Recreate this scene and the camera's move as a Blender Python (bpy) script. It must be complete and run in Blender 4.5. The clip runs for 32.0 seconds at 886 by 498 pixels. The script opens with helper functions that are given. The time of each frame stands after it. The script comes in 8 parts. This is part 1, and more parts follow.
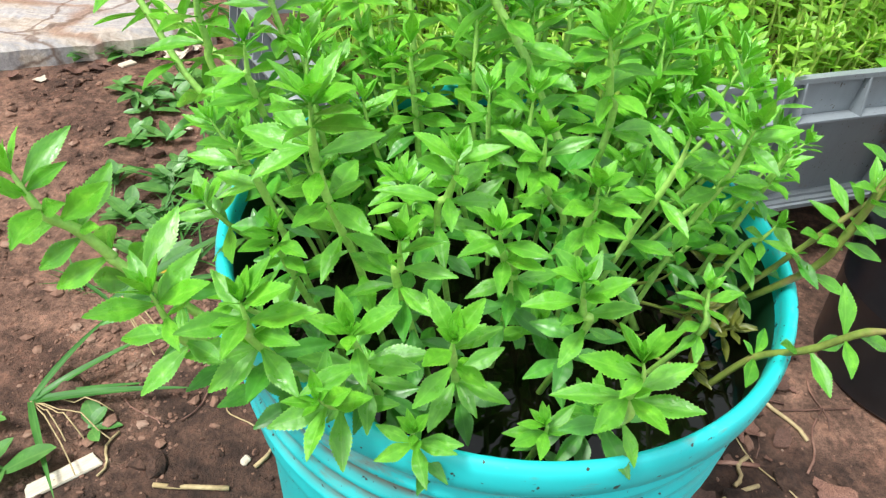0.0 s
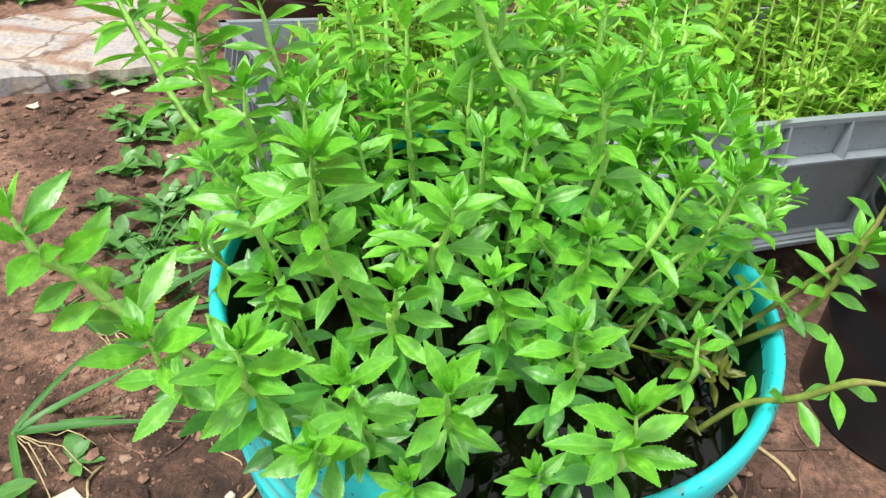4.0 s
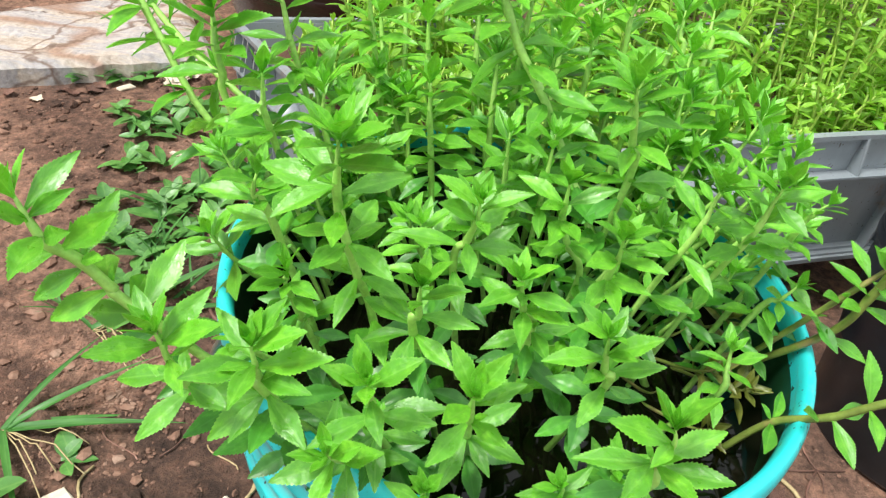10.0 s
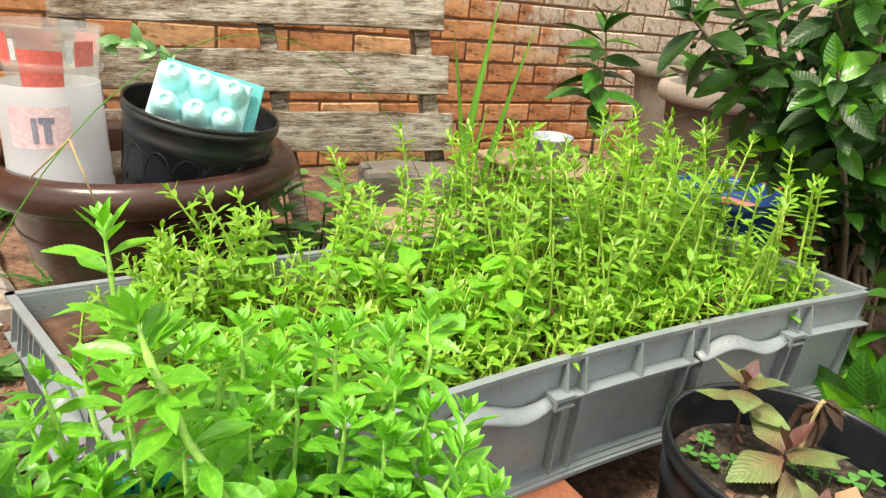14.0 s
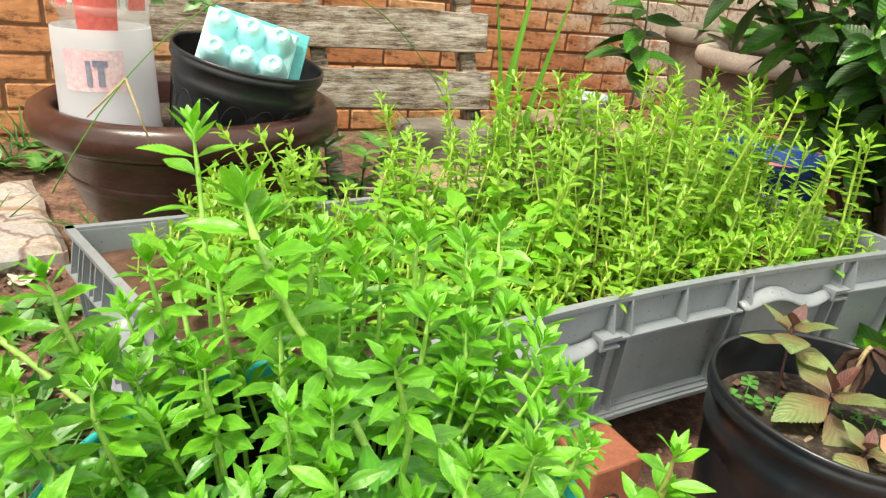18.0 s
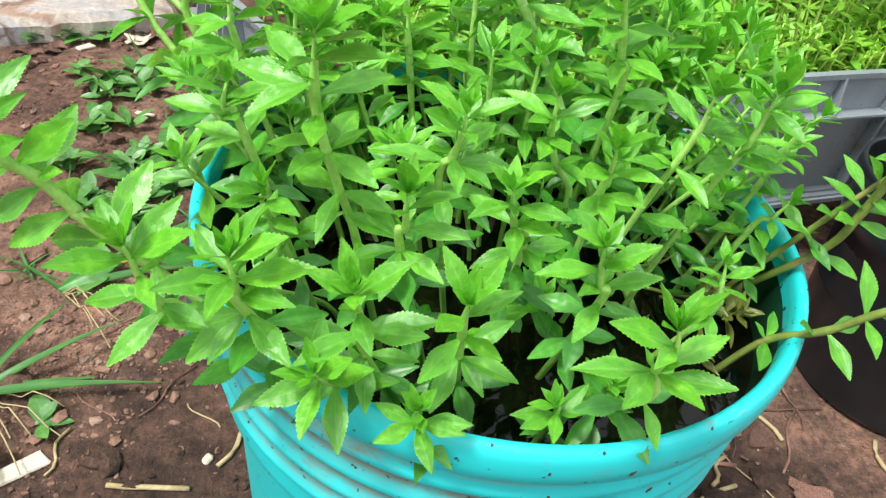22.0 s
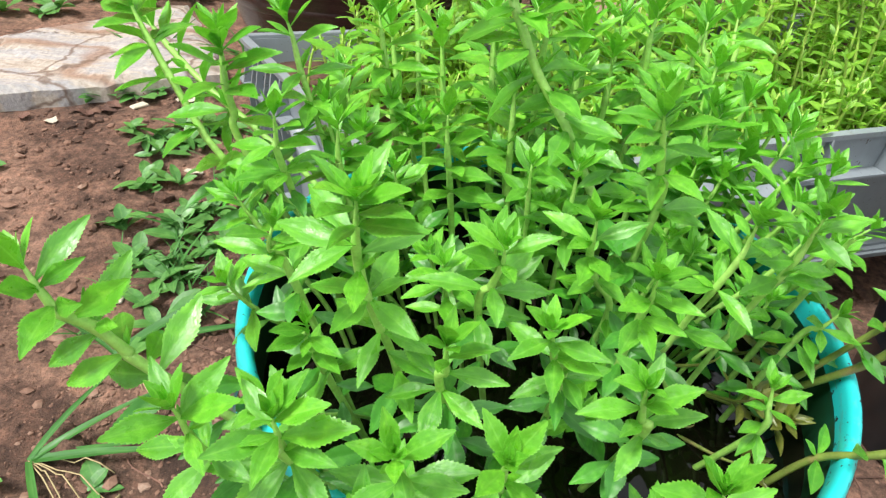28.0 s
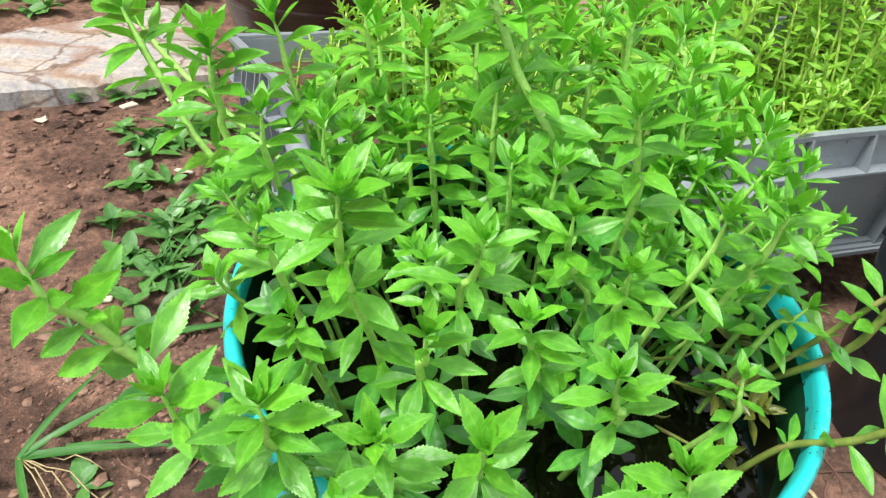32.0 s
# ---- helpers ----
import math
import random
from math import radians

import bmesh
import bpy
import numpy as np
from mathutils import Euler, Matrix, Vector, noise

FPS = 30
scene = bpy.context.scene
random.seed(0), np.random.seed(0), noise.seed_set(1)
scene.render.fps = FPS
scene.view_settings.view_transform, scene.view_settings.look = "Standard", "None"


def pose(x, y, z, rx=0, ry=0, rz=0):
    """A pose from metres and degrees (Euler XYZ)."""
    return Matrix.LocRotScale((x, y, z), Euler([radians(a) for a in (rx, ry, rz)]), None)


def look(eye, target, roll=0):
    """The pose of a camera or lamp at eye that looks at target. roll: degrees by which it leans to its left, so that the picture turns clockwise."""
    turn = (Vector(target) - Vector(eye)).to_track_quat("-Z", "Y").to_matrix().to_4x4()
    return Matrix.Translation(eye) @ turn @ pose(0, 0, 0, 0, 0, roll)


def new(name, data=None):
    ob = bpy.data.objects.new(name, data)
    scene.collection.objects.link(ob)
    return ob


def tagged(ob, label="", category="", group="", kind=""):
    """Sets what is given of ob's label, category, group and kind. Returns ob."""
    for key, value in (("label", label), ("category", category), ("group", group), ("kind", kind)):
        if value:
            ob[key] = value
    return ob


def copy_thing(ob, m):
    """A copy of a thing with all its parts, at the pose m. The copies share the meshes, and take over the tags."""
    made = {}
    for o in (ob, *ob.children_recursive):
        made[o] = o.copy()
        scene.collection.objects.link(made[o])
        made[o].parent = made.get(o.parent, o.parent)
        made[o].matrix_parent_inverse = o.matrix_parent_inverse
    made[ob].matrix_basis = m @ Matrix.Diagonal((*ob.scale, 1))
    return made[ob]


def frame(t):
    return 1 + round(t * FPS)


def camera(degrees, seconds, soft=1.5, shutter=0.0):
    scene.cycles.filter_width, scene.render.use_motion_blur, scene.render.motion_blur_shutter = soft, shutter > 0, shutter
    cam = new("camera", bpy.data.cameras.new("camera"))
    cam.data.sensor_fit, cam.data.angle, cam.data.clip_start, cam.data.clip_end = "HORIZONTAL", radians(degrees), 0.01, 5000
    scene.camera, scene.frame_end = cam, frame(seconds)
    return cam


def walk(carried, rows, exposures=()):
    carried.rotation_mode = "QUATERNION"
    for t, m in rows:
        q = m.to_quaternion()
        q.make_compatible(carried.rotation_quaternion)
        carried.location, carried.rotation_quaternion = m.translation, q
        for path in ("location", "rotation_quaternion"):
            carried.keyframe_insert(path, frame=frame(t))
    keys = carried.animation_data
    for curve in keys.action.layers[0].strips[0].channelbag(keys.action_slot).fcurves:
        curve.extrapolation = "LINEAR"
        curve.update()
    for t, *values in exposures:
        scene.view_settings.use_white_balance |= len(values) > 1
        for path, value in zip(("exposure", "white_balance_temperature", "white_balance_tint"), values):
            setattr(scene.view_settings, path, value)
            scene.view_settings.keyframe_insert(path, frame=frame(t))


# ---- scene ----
# ---------------------------------------------------------------- camera and its walk
cam = camera(66.5, 32.0, soft=1.3)
METRES, EYE, TILT, LEAN, TURN = 0.6435, 0.5789, -38.0, -3.0, 0.0
ROWS = [
    (0.0, 0.0, 0.0, 0.0, 0.0, 0.0, -0.0),
    (0.5, -0.0122, 0.0372, 0.0063, 0.88, -1.35, -0.63),
    (1.0, -0.0165, 0.0453, 0.0128, 0.59, -0.57, -0.39),
    (1.5, -0.0234, 0.0184, 0.0078, 1.0, 0.3, -0.59),
    (2.0, -0.0232, 0.0026, 0.0057, 0.92, 1.23, -0.78),
    (2.5, -0.0315, -0.0013, 0.008, -0.85, 1.86, -1.66),
    (3.0, -0.0223, -0.0019, 0.0095, -1.3, 1.79, -1.84),
    (3.5, -0.0075, -0.0057, 0.0106, -1.35, 2.15, -0.98),
    (5.5, -0.0021, -0.002, 0.0146, -0.78, 2.7, -0.66),
    (6.0, -0.0036, -0.0056, 0.0151, -0.95, 3.0, -0.83),
    (6.5, -0.0029, 0.0001, 0.014, -1.12, 2.97, -0.78),
    (7.0, -0.0079, 0.0007, 0.0147, -0.95, 2.64, -1.35),
    (7.5, -0.006, -0.0043, 0.0163, -0.93, 2.63, -1.42),
    (8.0, -0.0117, -0.0074, 0.0156, -1.02, 3.08, -1.9),
    (8.5, -0.0097, -0.0093, 0.0153, -0.72, 3.23, -1.82),
    (9.0, -0.01, -0.0023, 0.0151, -0.53, 3.37, -1.57),
    (9.5, -0.0114, 0.0034, 0.0129, -0.72, 3.18, -1.81),
    (10.0, -0.0201, 0.0168, 0.0053, -1.35, 3.21, -2.63),
    (10.5, -0.0224, 0.0171, 0.0049, -1.31, 4.23, -2.13),
    (11.0, -0.0143, 0.0149, 0.0153, -1.64, 4.46, -1.9),
    (11.5, -0.0084, 0.0129, 0.0251, -2.27, 4.47, -1.57),
    (12.0, 0.0096, 0.006, 0.0563, -3.11, 5.69, -0.31),
    (12.5, 0.0371, -0.004, 0.0956, -4.5, 9.17, 2.18),
    (13.0, 0.0713, -0.0107, 0.1242, -5.31, 11.13, 4.02),
    (13.5, 0.1045, -0.0252, 0.1539, -7.22, 13.81, 5.68),
    (14.0, 0.138, -0.0335, 0.1768, -9.6, 15.17, 6.3),
    (14.5, 0.1776, -0.0287, 0.1822, -11.11, 14.89, 7.59),
    (16.5, 0.1833, -0.0339, 0.1755, -11.98, 15.27, 8.49),
    (17.0, 0.151, -0.0204, 0.1532, -10.98, 14.75, 7.63),
    (17.5, 0.1164, -0.026, 0.1357, -10.15, 14.72, 6.16),
    (18.0, 0.0733, -0.0217, 0.1084, -8.43, 13.56, 4.82),
    (18.5, 0.0322, -0.0114, 0.065, -6.34, 11.26, 3.45),
    (19.0, -0.0013, -0.0046, 0.0223, -4.51, 9.11, 2.46),
    (19.5, -0.0166, 0.0138, -0.0155, -3.89, 4.66, 1.6),
    (20.0, -0.0245, 0.0298, -0.0307, -3.6, 1.56, 0.3),
    (20.5, -0.0263, 0.0338, -0.0317, -3.56, 0.75, -0.56),
    (21.0, -0.0296, 0.0421, -0.0271, -3.07, 0.27, -0.71),
    (21.5, -0.0269, 0.0441, -0.0256, -3.17, 0.3, -0.82),
    (22.0, -0.0247, 0.0376, -0.025, -3.34, 0.66, -1.01),
    (22.5, -0.0285, 0.0319, -0.0211, -3.52, 1.32, -1.33),
    (23.0, -0.0316, 0.0253, -0.0178, -3.49, 2.0, -1.47),
    (23.5, -0.0312, 0.025, -0.0162, -3.32, 2.43, -1.51),
    (24.0, -0.0323, 0.0325, -0.0183, -3.08, 2.27, -1.57),
    (24.5, -0.0307, 0.0359, -0.0025, -2.94, 2.46, -1.66),
    (25.0, -0.0316, 0.0405, 0.0104, -2.72, 2.73, -1.47),
    (25.5, -0.0472, 0.0484, 0.0205, -1.58, 2.15, -1.79),
    (26.0, -0.044, 0.0437, 0.0327, -0.99, 2.41, -1.98),
    (26.5, -0.0334, 0.0425, 0.0355, -0.29, 2.94, -1.05),
    (28.5, -0.024, 0.0259, 0.0322, 0.15, 2.82, -0.75),
    (29.0, -0.0226, 0.0244, 0.0238, 0.06, 2.68, -0.9),
    (29.5, -0.0213, 0.02, 0.0248, -0.06, 2.69, -0.95),
    (30.0, -0.026, 0.0156, 0.0259, -0.2, 2.92, -1.01),
    (30.5, -0.0311, 0.0149, 0.023, -0.27, 3.02, -1.18),
    (31.0, -0.0323, 0.015, 0.024, -0.47, 3.13, -1.31),
    (31.5, -0.0301, 0.0174, 0.0289, -0.5, 3.06, -1.21),
    (32.0, -0.0188, 0.0185, 0.0308, -0.57, 2.96, -0.68),
]
walk(cam, [(t, pose(-0.0462, -0.2983, EYE, TILT, LEAN, TURN) @ pose(METRES * x, METRES * y, METRES * z, 90 + pitch, roll, yaw)) for t, x, y, z, yaw, pitch, roll in ROWS],
     exposures=[(0.0, 0.77, 6350, 8), (5.0, 0.77, 6500, 8), (11.5, 0.77, 6550, 8), (12.5, 0.92, 7500, 7), (18.0, 0.92, 7500, 7), (18.9, 0.88, 8200, 7), (20.0, 0.76, 6350, 7), (25.0, 0.76, 6350, 7), (28.0, 0.76, 6450, 8), (32.0, 0.76, 6450, 8)])

# ---------------------------------------------------------------- world and sun: a bright overcast day
world = bpy.data.worlds.new("world")
scene.world = world
world.use_nodes = True
wn = world.node_tree
wn.nodes.clear()
sky = wn.nodes.new("ShaderNodeTexSky")
sky.sky_type = "NISHITA"
sky.sun_disc = False
sky.sun_elevation, sky.sun_rotation = radians(58), radians(200)
sky.air_density, sky.dust_density, sky.ozone_density = 1.0, 4.0, 0.6
soften = wn.nodes.new("ShaderNodeMixRGB")
soften.inputs[0].default_value = 0.75
soften.inputs[2].default_value = (9.0, 9.2, 9.3, 1)
wbg = wn.nodes.new("ShaderNodeBackground")
wbg.inputs[1].default_value = 0.100
wout = wn.nodes.new("ShaderNodeOutputWorld")
wn.links.new(sky.outputs[0], soften.inputs[1])
wn.links.new(soften.outputs[0], wbg.inputs[0])
wn.links.new(wbg.outputs[0], wout.inputs[0])
sun = new("sun", bpy.data.lights.new("sun", "SUN"))
sun.data.energy, sun.data.angle, sun.data.color = 3.0, radians(14), (1.0, 0.965, 0.91)
sun.matrix_world = look((-1.0, -0.5, 3.0), (0.1, 0.2, 0.3))

# ---------------------------------------------------------------- materials
def nodes_of(name):
    m = bpy.data.materials.new(name)
    m.use_nodes = True
    nt = m.node_tree
    nt.nodes.clear()
    out = nt.nodes.new("ShaderNodeOutputMaterial")
    b = nt.nodes.new("ShaderNodeBsdfPrincipled")
    nt.links.new(b.outputs[0], out.inputs[0])
    return m, nt, b, out


def noise_node(nt, scale, detail=6.0, rough=0.6, coords="Object", stretch=(1, 1, 1)):
    tc = nt.nodes.new("ShaderNodeTexCoord")
    mp = nt.nodes.new("ShaderNodeMapping")
    mp.inputs["Scale"].default_value = stretch
    nt.links.new(tc.outputs[coords], mp.inputs[0])
    n = nt.nodes.new("ShaderNodeTexNoise")
    n.inputs["Scale"].default_value = scale
    n.inputs["Detail"].default_value = detail
    n.inputs["Roughness"].default_value = rough
    nt.links.new(mp.outputs[0], n.inputs["Vector"])
    return n


def ramp(nt, src, stops):
    r = nt.nodes.new("ShaderNodeValToRGB")
    e = r.color_ramp.elements
    e[0].position, e[1].position = stops[0][0], stops[-1][0]
    e[0].color, e[1].color = (*stops[0][1], 1), (*stops[-1][1], 1)
    for pos, col in stops[1:-1]:
        e.new(pos).color = (*col, 1)
    nt.links.new(src, r.inputs[0])
    return r


def mix(nt, fac, a, b, mode="MIX"):
    m = nt.nodes.new("ShaderNodeMixRGB")
    m.blend_type = mode
    for sock, v in zip(m.inputs, (fac, a, b)):
        if isinstance(v, (int, float)):
            sock.default_value = v
        elif isinstance(v, tuple):
            sock.default_value = (*v, 1)
        else:
            nt.links.new(v, sock)
    return m.outputs[0]


def bump(nt, b, height, strength, distance=0.002):
    bp = nt.nodes.new("ShaderNodeBump")
    bp.inputs["Strength"].default_value = strength
    bp.inputs["Distance"].default_value = distance
    nt.links.new(height, bp.inputs["Height"])
    nt.links.new(bp.outputs[0], b.inputs["Normal"])


def rough_mat(name, stops, scale=20.0, fine=160.0, rough=0.7, bump_k=0.4, bump_d=0.002, stretch=(1, 1, 1), spec=0.5, per_piece=0.0, metal=0.0, mottle=1.0):
    """A surface with broad and fine colour variation and relief."""
    m, nt, b, out = nodes_of(name)
    broad = noise_node(nt, scale, 5, 0.6, "Object", stretch)
    grain = noise_node(nt, fine, 6, 0.65, "Object", stretch)
    base = ramp(nt, broad.outputs[0], stops).outputs[0]
    shade = ramp(nt, grain.outputs[0], [(0.3, (1 - 0.28 * mottle,) * 3), (0.7, (1 + 0.12 * mottle,) * 3)]).outputs[0]
    col = mix(nt, 1.0, base, shade, "MULTIPLY")
    if per_piece:
        oi = nt.nodes.new("ShaderNodeObjectInfo")
        k = ramp(nt, oi.outputs["Random"], [(0.0, (1 - per_piece,) * 3), (1.0, (1 + per_piece,) * 3)]).outputs[0]
        col = mix(nt, 1.0, col, k, "MULTIPLY")
    nt.links.new(col, b.inputs["Base Color"])
    b.inputs["Roughness"].default_value = rough
    b.inputs["Metallic"].default_value = metal
    b.inputs["Specular IOR Level"].default_value = spec
    both = mix(nt, 0.5, broad.outputs[0], grain.outputs[0])
    bump(nt, b, both, bump_k, bump_d)
    return m


def leaf_noise(nt, uv, scale, detail, rough):
    """Noise along the blade, shifted for each leaf."""
    mp = nt.nodes.new("ShaderNodeMapping")
    mp.inputs["Scale"].default_value = (1.0, 0.55, 1.0)
    nt.links.new(uv.outputs[0], mp.inputs[0])
    oi = nt.nodes.new("ShaderNodeObjectInfo")
    ge = nt.nodes.new("ShaderNodeNewGeometry")
    w = nt.nodes.new("ShaderNodeMath")
    w.operation = "ADD"
    nt.links.new(oi.outputs["Random"], w.inputs[0])
    nt.links.new(ge.outputs["Random Per Island"], w.inputs[1])
    w2 = nt.nodes.new("ShaderNodeMath")
    w2.operation = "MULTIPLY"
    nt.links.new(w.outputs[0], w2.inputs[0])
    w2.inputs[1].default_value = 57.0
    n = nt.nodes.new("ShaderNodeTexNoise")
    n.noise_dimensions = "4D"
    nt.links.new(mp.outputs[0], n.inputs["Vector"])
    nt.links.new(w2.outputs[0], n.inputs["W"])
    n.inputs["Scale"].default_value, n.inputs["Detail"].default_value, n.inputs["Roughness"].default_value = scale, detail, rough
    return n


def leaf_mat(name, dark, light, rib, rough=0.38, through_k=0.3, glow=(0.25, 0.5, 0.03), veins=0.0, blush=None, spread=0.16, relief=0.0006, spec=0.75, edge=0.0):
    """A leaf: two greens, a pale midrib along the blade, fine relief, gloss, and some light passing through."""
    m, nt, b, out = nodes_of(name)
    uv = nt.nodes.new("ShaderNodeUVMap")
    sep = nt.nodes.new("ShaderNodeSeparateXYZ")
    nt.links.new(uv.outputs[0], sep.inputs[0])
    side = nt.nodes.new("ShaderNodeMath")
    side.operation = "SUBTRACT"
    nt.links.new(sep.outputs[1], side.inputs[0])
    side.inputs[1].default_value = 0.5
    ab = nt.nodes.new("ShaderNodeMath")
    ab.operation = "ABSOLUTE"
    nt.links.new(side.outputs[0], ab.inputs[0])
    n1 = leaf_noise(nt, uv, 4.5, 4, 0.6)
    col = ramp(nt, n1.outputs[0], [(0.28, tuple(0.82 * c for c in dark)), (0.5, dark), (0.72, light)]).outputs[0]
    oi = nt.nodes.new("ShaderNodeObjectInfo")
    vary = ramp(nt, oi.outputs["Random"], [(0.0, (1 - spread, 1 - spread * 0.8, 1 - spread * 0.5)), (0.5, (1, 1, 1)), (1.0, (1 + spread * 1.3, 1 + spread, 1 + spread * 0.3))]).outputs[0]
    col = mix(nt, 1.0, col, vary, "MULTIPLY")
    if blush:
        heart = ramp(nt, sep.outputs[0], [(0.0, (1, 1, 1)), (0.45, (0.35, 0.35, 0.35)), (0.8, (0, 0, 0))]).outputs[0]
        col = mix(nt, heart, col, blush)
    mid = ramp(nt, ab.outputs[0], [(0.010, (0.32, 0.32, 0.32)), (0.06, (0, 0, 0))]).outputs[0]
    col = mix(nt, mid, col, rib)
    if edge:
        hem = ramp(nt, ab.outputs[0], [(0.44, (0, 0, 0)), (0.495, (edge, edge, edge))]).outputs[0]
        col = mix(nt, hem, col, rib)
    height = n1.outputs[0]
    if veins:
        # side veins run slanting from the midrib to the edge
        sl = nt.nodes.new("ShaderNodeMath")
        sl.operation = "MULTIPLY_ADD"
        nt.links.new(ab.outputs[0], sl.inputs[0])
        sl.inputs[1].default_value = -0.55
        nt.links.new(sep.outputs[0], sl.inputs[2])
        sn = nt.nodes.new("ShaderNodeMath")
        sn.operation = "MULTIPLY"
        nt.links.new(sl.outputs[0], sn.inputs[0])
        sn.inputs[1].default_value = 62.0
        sw = nt.nodes.new("ShaderNodeMath")
        sw.operation = "SINE"
        nt.links.new(sn.outputs[0], sw.inputs[0])
        line = ramp(nt, sw.outputs[0], [(0.55, (0, 0, 0)), (1.0, (veins, veins, veins))]).outputs[0]
        col = mix(nt, line, col, rib)
        height = sw.outputs[0]
    nt.links.new(col, b.inputs["Base Color"])
    wet = leaf_noise(nt, uv, 3.0, 3, 0.55)
    gloss = nt.nodes.new("ShaderNodeMapRange")
    gloss.inputs["From Min"].default_value, gloss.inputs["From Max"].default_value = 0.35, 0.65
    gloss.inputs["To Min"].default_value, gloss.inputs["To Max"].default_value = rough * 0.78, rough * 1.4
    nt.links.new(wet.outputs[0], gloss.inputs["Value"])
    nt.links.new(gloss.outputs[0], b.inputs["Roughness"])
    b.inputs["Specular IOR Level"].default_value = spec
    pucker = leaf_noise(nt, uv, 13.0, 3, 0.6)
    bump(nt, b, mix(nt, 0.35, pucker.outputs[0], height), 0.6, relief)
    tr = nt.nodes.new("ShaderNodeBsdfTranslucent")
    tcol = mix(nt, 0.5, col, glow)
    nt.links.new(tcol, tr.inputs[0])
    ms = nt.nodes.new("ShaderNodeMixShader")
    ms.inputs[0].default_value = through_k
    nt.links.new(b.outputs[0], ms.inputs[1])
    nt.links.new(tr.outputs[0], ms.inputs[2])
    nt.links.new(ms.outputs[0], out.inputs[0])
    return m


M_LEAF = leaf_mat("herb_leaf", (0.112, 0.390, 0.027), (0.210, 0.565, 0.046), (0.26, 0.60, 0.08), 0.33, 0.30, (0.19, 0.62, 0.02), relief=0.0009, spec=0.75, edge=0.55, spread=0.22)
M_LEAF_YOUNG = leaf_mat("herb_leaf_young", (0.135, 0.46, 0.028), (0.25, 0.62, 0.050), (0.32, 0.72, 0.12), 0.34, 0.28, (0.23, 0.66, 0.02), relief=0.0009, spec=0.75, edge=0.6)
# old-leaf green, taken darker to paint the shade low between stems
M_LEAF_OLD_DIM = leaf_mat("herb_leaf_old_dim", (0.052, 0.26, 0.018), (0.11, 0.40, 0.032), (0.12, 0.36, 0.06), 0.40, 0.20, (0.12, 0.46, 0.02), relief=0.00032, spec=0.8, edge=0.4, spread=0.30)
M_LEAF_FADED = leaf_mat("herb_leaf_faded", (0.13, 0.16, 0.02), (0.26, 0.27, 0.045), (0.32, 0.30, 0.08), 0.40, 0.24, (0.3, 0.3, 0.03), relief=0.0003, spec=0.7, edge=0.3)
M_STEM = rough_mat("herb_stem", [(0.3, (0.27, 0.56, 0.08)), (0.7, (0.40, 0.68, 0.17))], 40, 300, 0.42, 0.2, 0.0006)
M_RUNNER = rough_mat("runner_stem", [(0.3, (0.13, 0.17, 0.035)), (0.50, (0.19, 0.26, 0.05)), (0.68, (0.30, 0.21, 0.10))], 45, 300, 0.42, 0.2, 0.0006)
M_BINLEAF = leaf_mat("bin_herb_leaf", (0.215, 0.455, 0.040), (0.315, 0.56, 0.072), (0.34, 0.64, 0.09), 0.42, 0.36, (0.40, 0.75, 0.03))
M_BINSTEM = rough_mat("bin_herb_stem", [(0.3, (0.32, 0.52, 0.07)), (0.7, (0.46, 0.62, 0.13))], 40, 300, 0.5, 0.2, 0.0005)
M_ROUND = leaf_mat("round_weed_leaf", (0.16, 0.48, 0.028), (0.24, 0.60, 0.04), (0.28, 0.62, 0.07), 0.42, 0.36, (0.34, 0.72, 0.03))
M_SHRUB = leaf_mat("shrub_leaf", (0.011, 0.048, 0.007), (0.022, 0.080, 0.011), (0.045, 0.13, 0.02), 0.42, 0.12, (0.04, 0.16, 0.01), veins=0.34, spread=0.3, relief=0.0007, spec=0.42)
M_SHRUB_MID = leaf_mat("shrub_leaf_mid", (0.026, 0.130, 0.013), (0.050, 0.200, 0.019), (0.12, 0.30, 0.04), 0.34, 0.16, (0.12, 0.38, 0.02), veins=0.34, relief=0.0007, spec=0.5)
M_SHRUB_YOUNG = leaf_mat("shrub_leaf_young", (0.10, 0.33, 0.015), (0.16, 0.42, 0.02), (0.20, 0.45, 0.04), 0.32, 0.22, (0.2, 0.5, 0.02), veins=0.25, relief=0.0004, spec=0.6)
M_WEED = leaf_mat("ground_weed_leaf", (0.075, 0.235, 0.045), (0.14, 0.35, 0.075), (0.20, 0.38, 0.10), 0.45, 0.2, (0.12, 0.3, 0.04))
M_GRASS = leaf_mat("grass_blade", (0.050, 0.18, 0.035), (0.09, 0.26, 0.055), (0.14, 0.30, 0.08), 0.5, 0.25, (0.16, 0.4, 0.05), spec=0.35)
M_REED = leaf_mat("reed_blade", (0.10, 0.32, 0.03), (0.17, 0.44, 0.05), (0.22, 0.46, 0.08), 0.45, 0.3, (0.25, 0.5, 0.05), spec=0.4)
M_STRAW = rough_mat("dry_grass", [(0.3, (0.33, 0.25, 0.12)), (0.7, (0.5, 0.40, 0.22))], 60, 300, 0.8, 0.2)
M_COLEUS = leaf_mat("coleus_leaf", (0.15, 0.25, 0.075), (0.25, 0.35, 0.13), (0.30, 0.22, 0.11), 0.45, 0.2, (0.25, 0.35, 0.05), veins=0.40, blush=(0.20, 0.085, 0.06), relief=0.0009)
M_COLEUS_RED = leaf_mat("coleus_heart_leaf", (0.085, 0.032, 0.034), (0.15, 0.060, 0.050), (0.32, 0.12, 0.09), 0.5, 0.2, (0.3, 0.1, 0.05), veins=0.5)
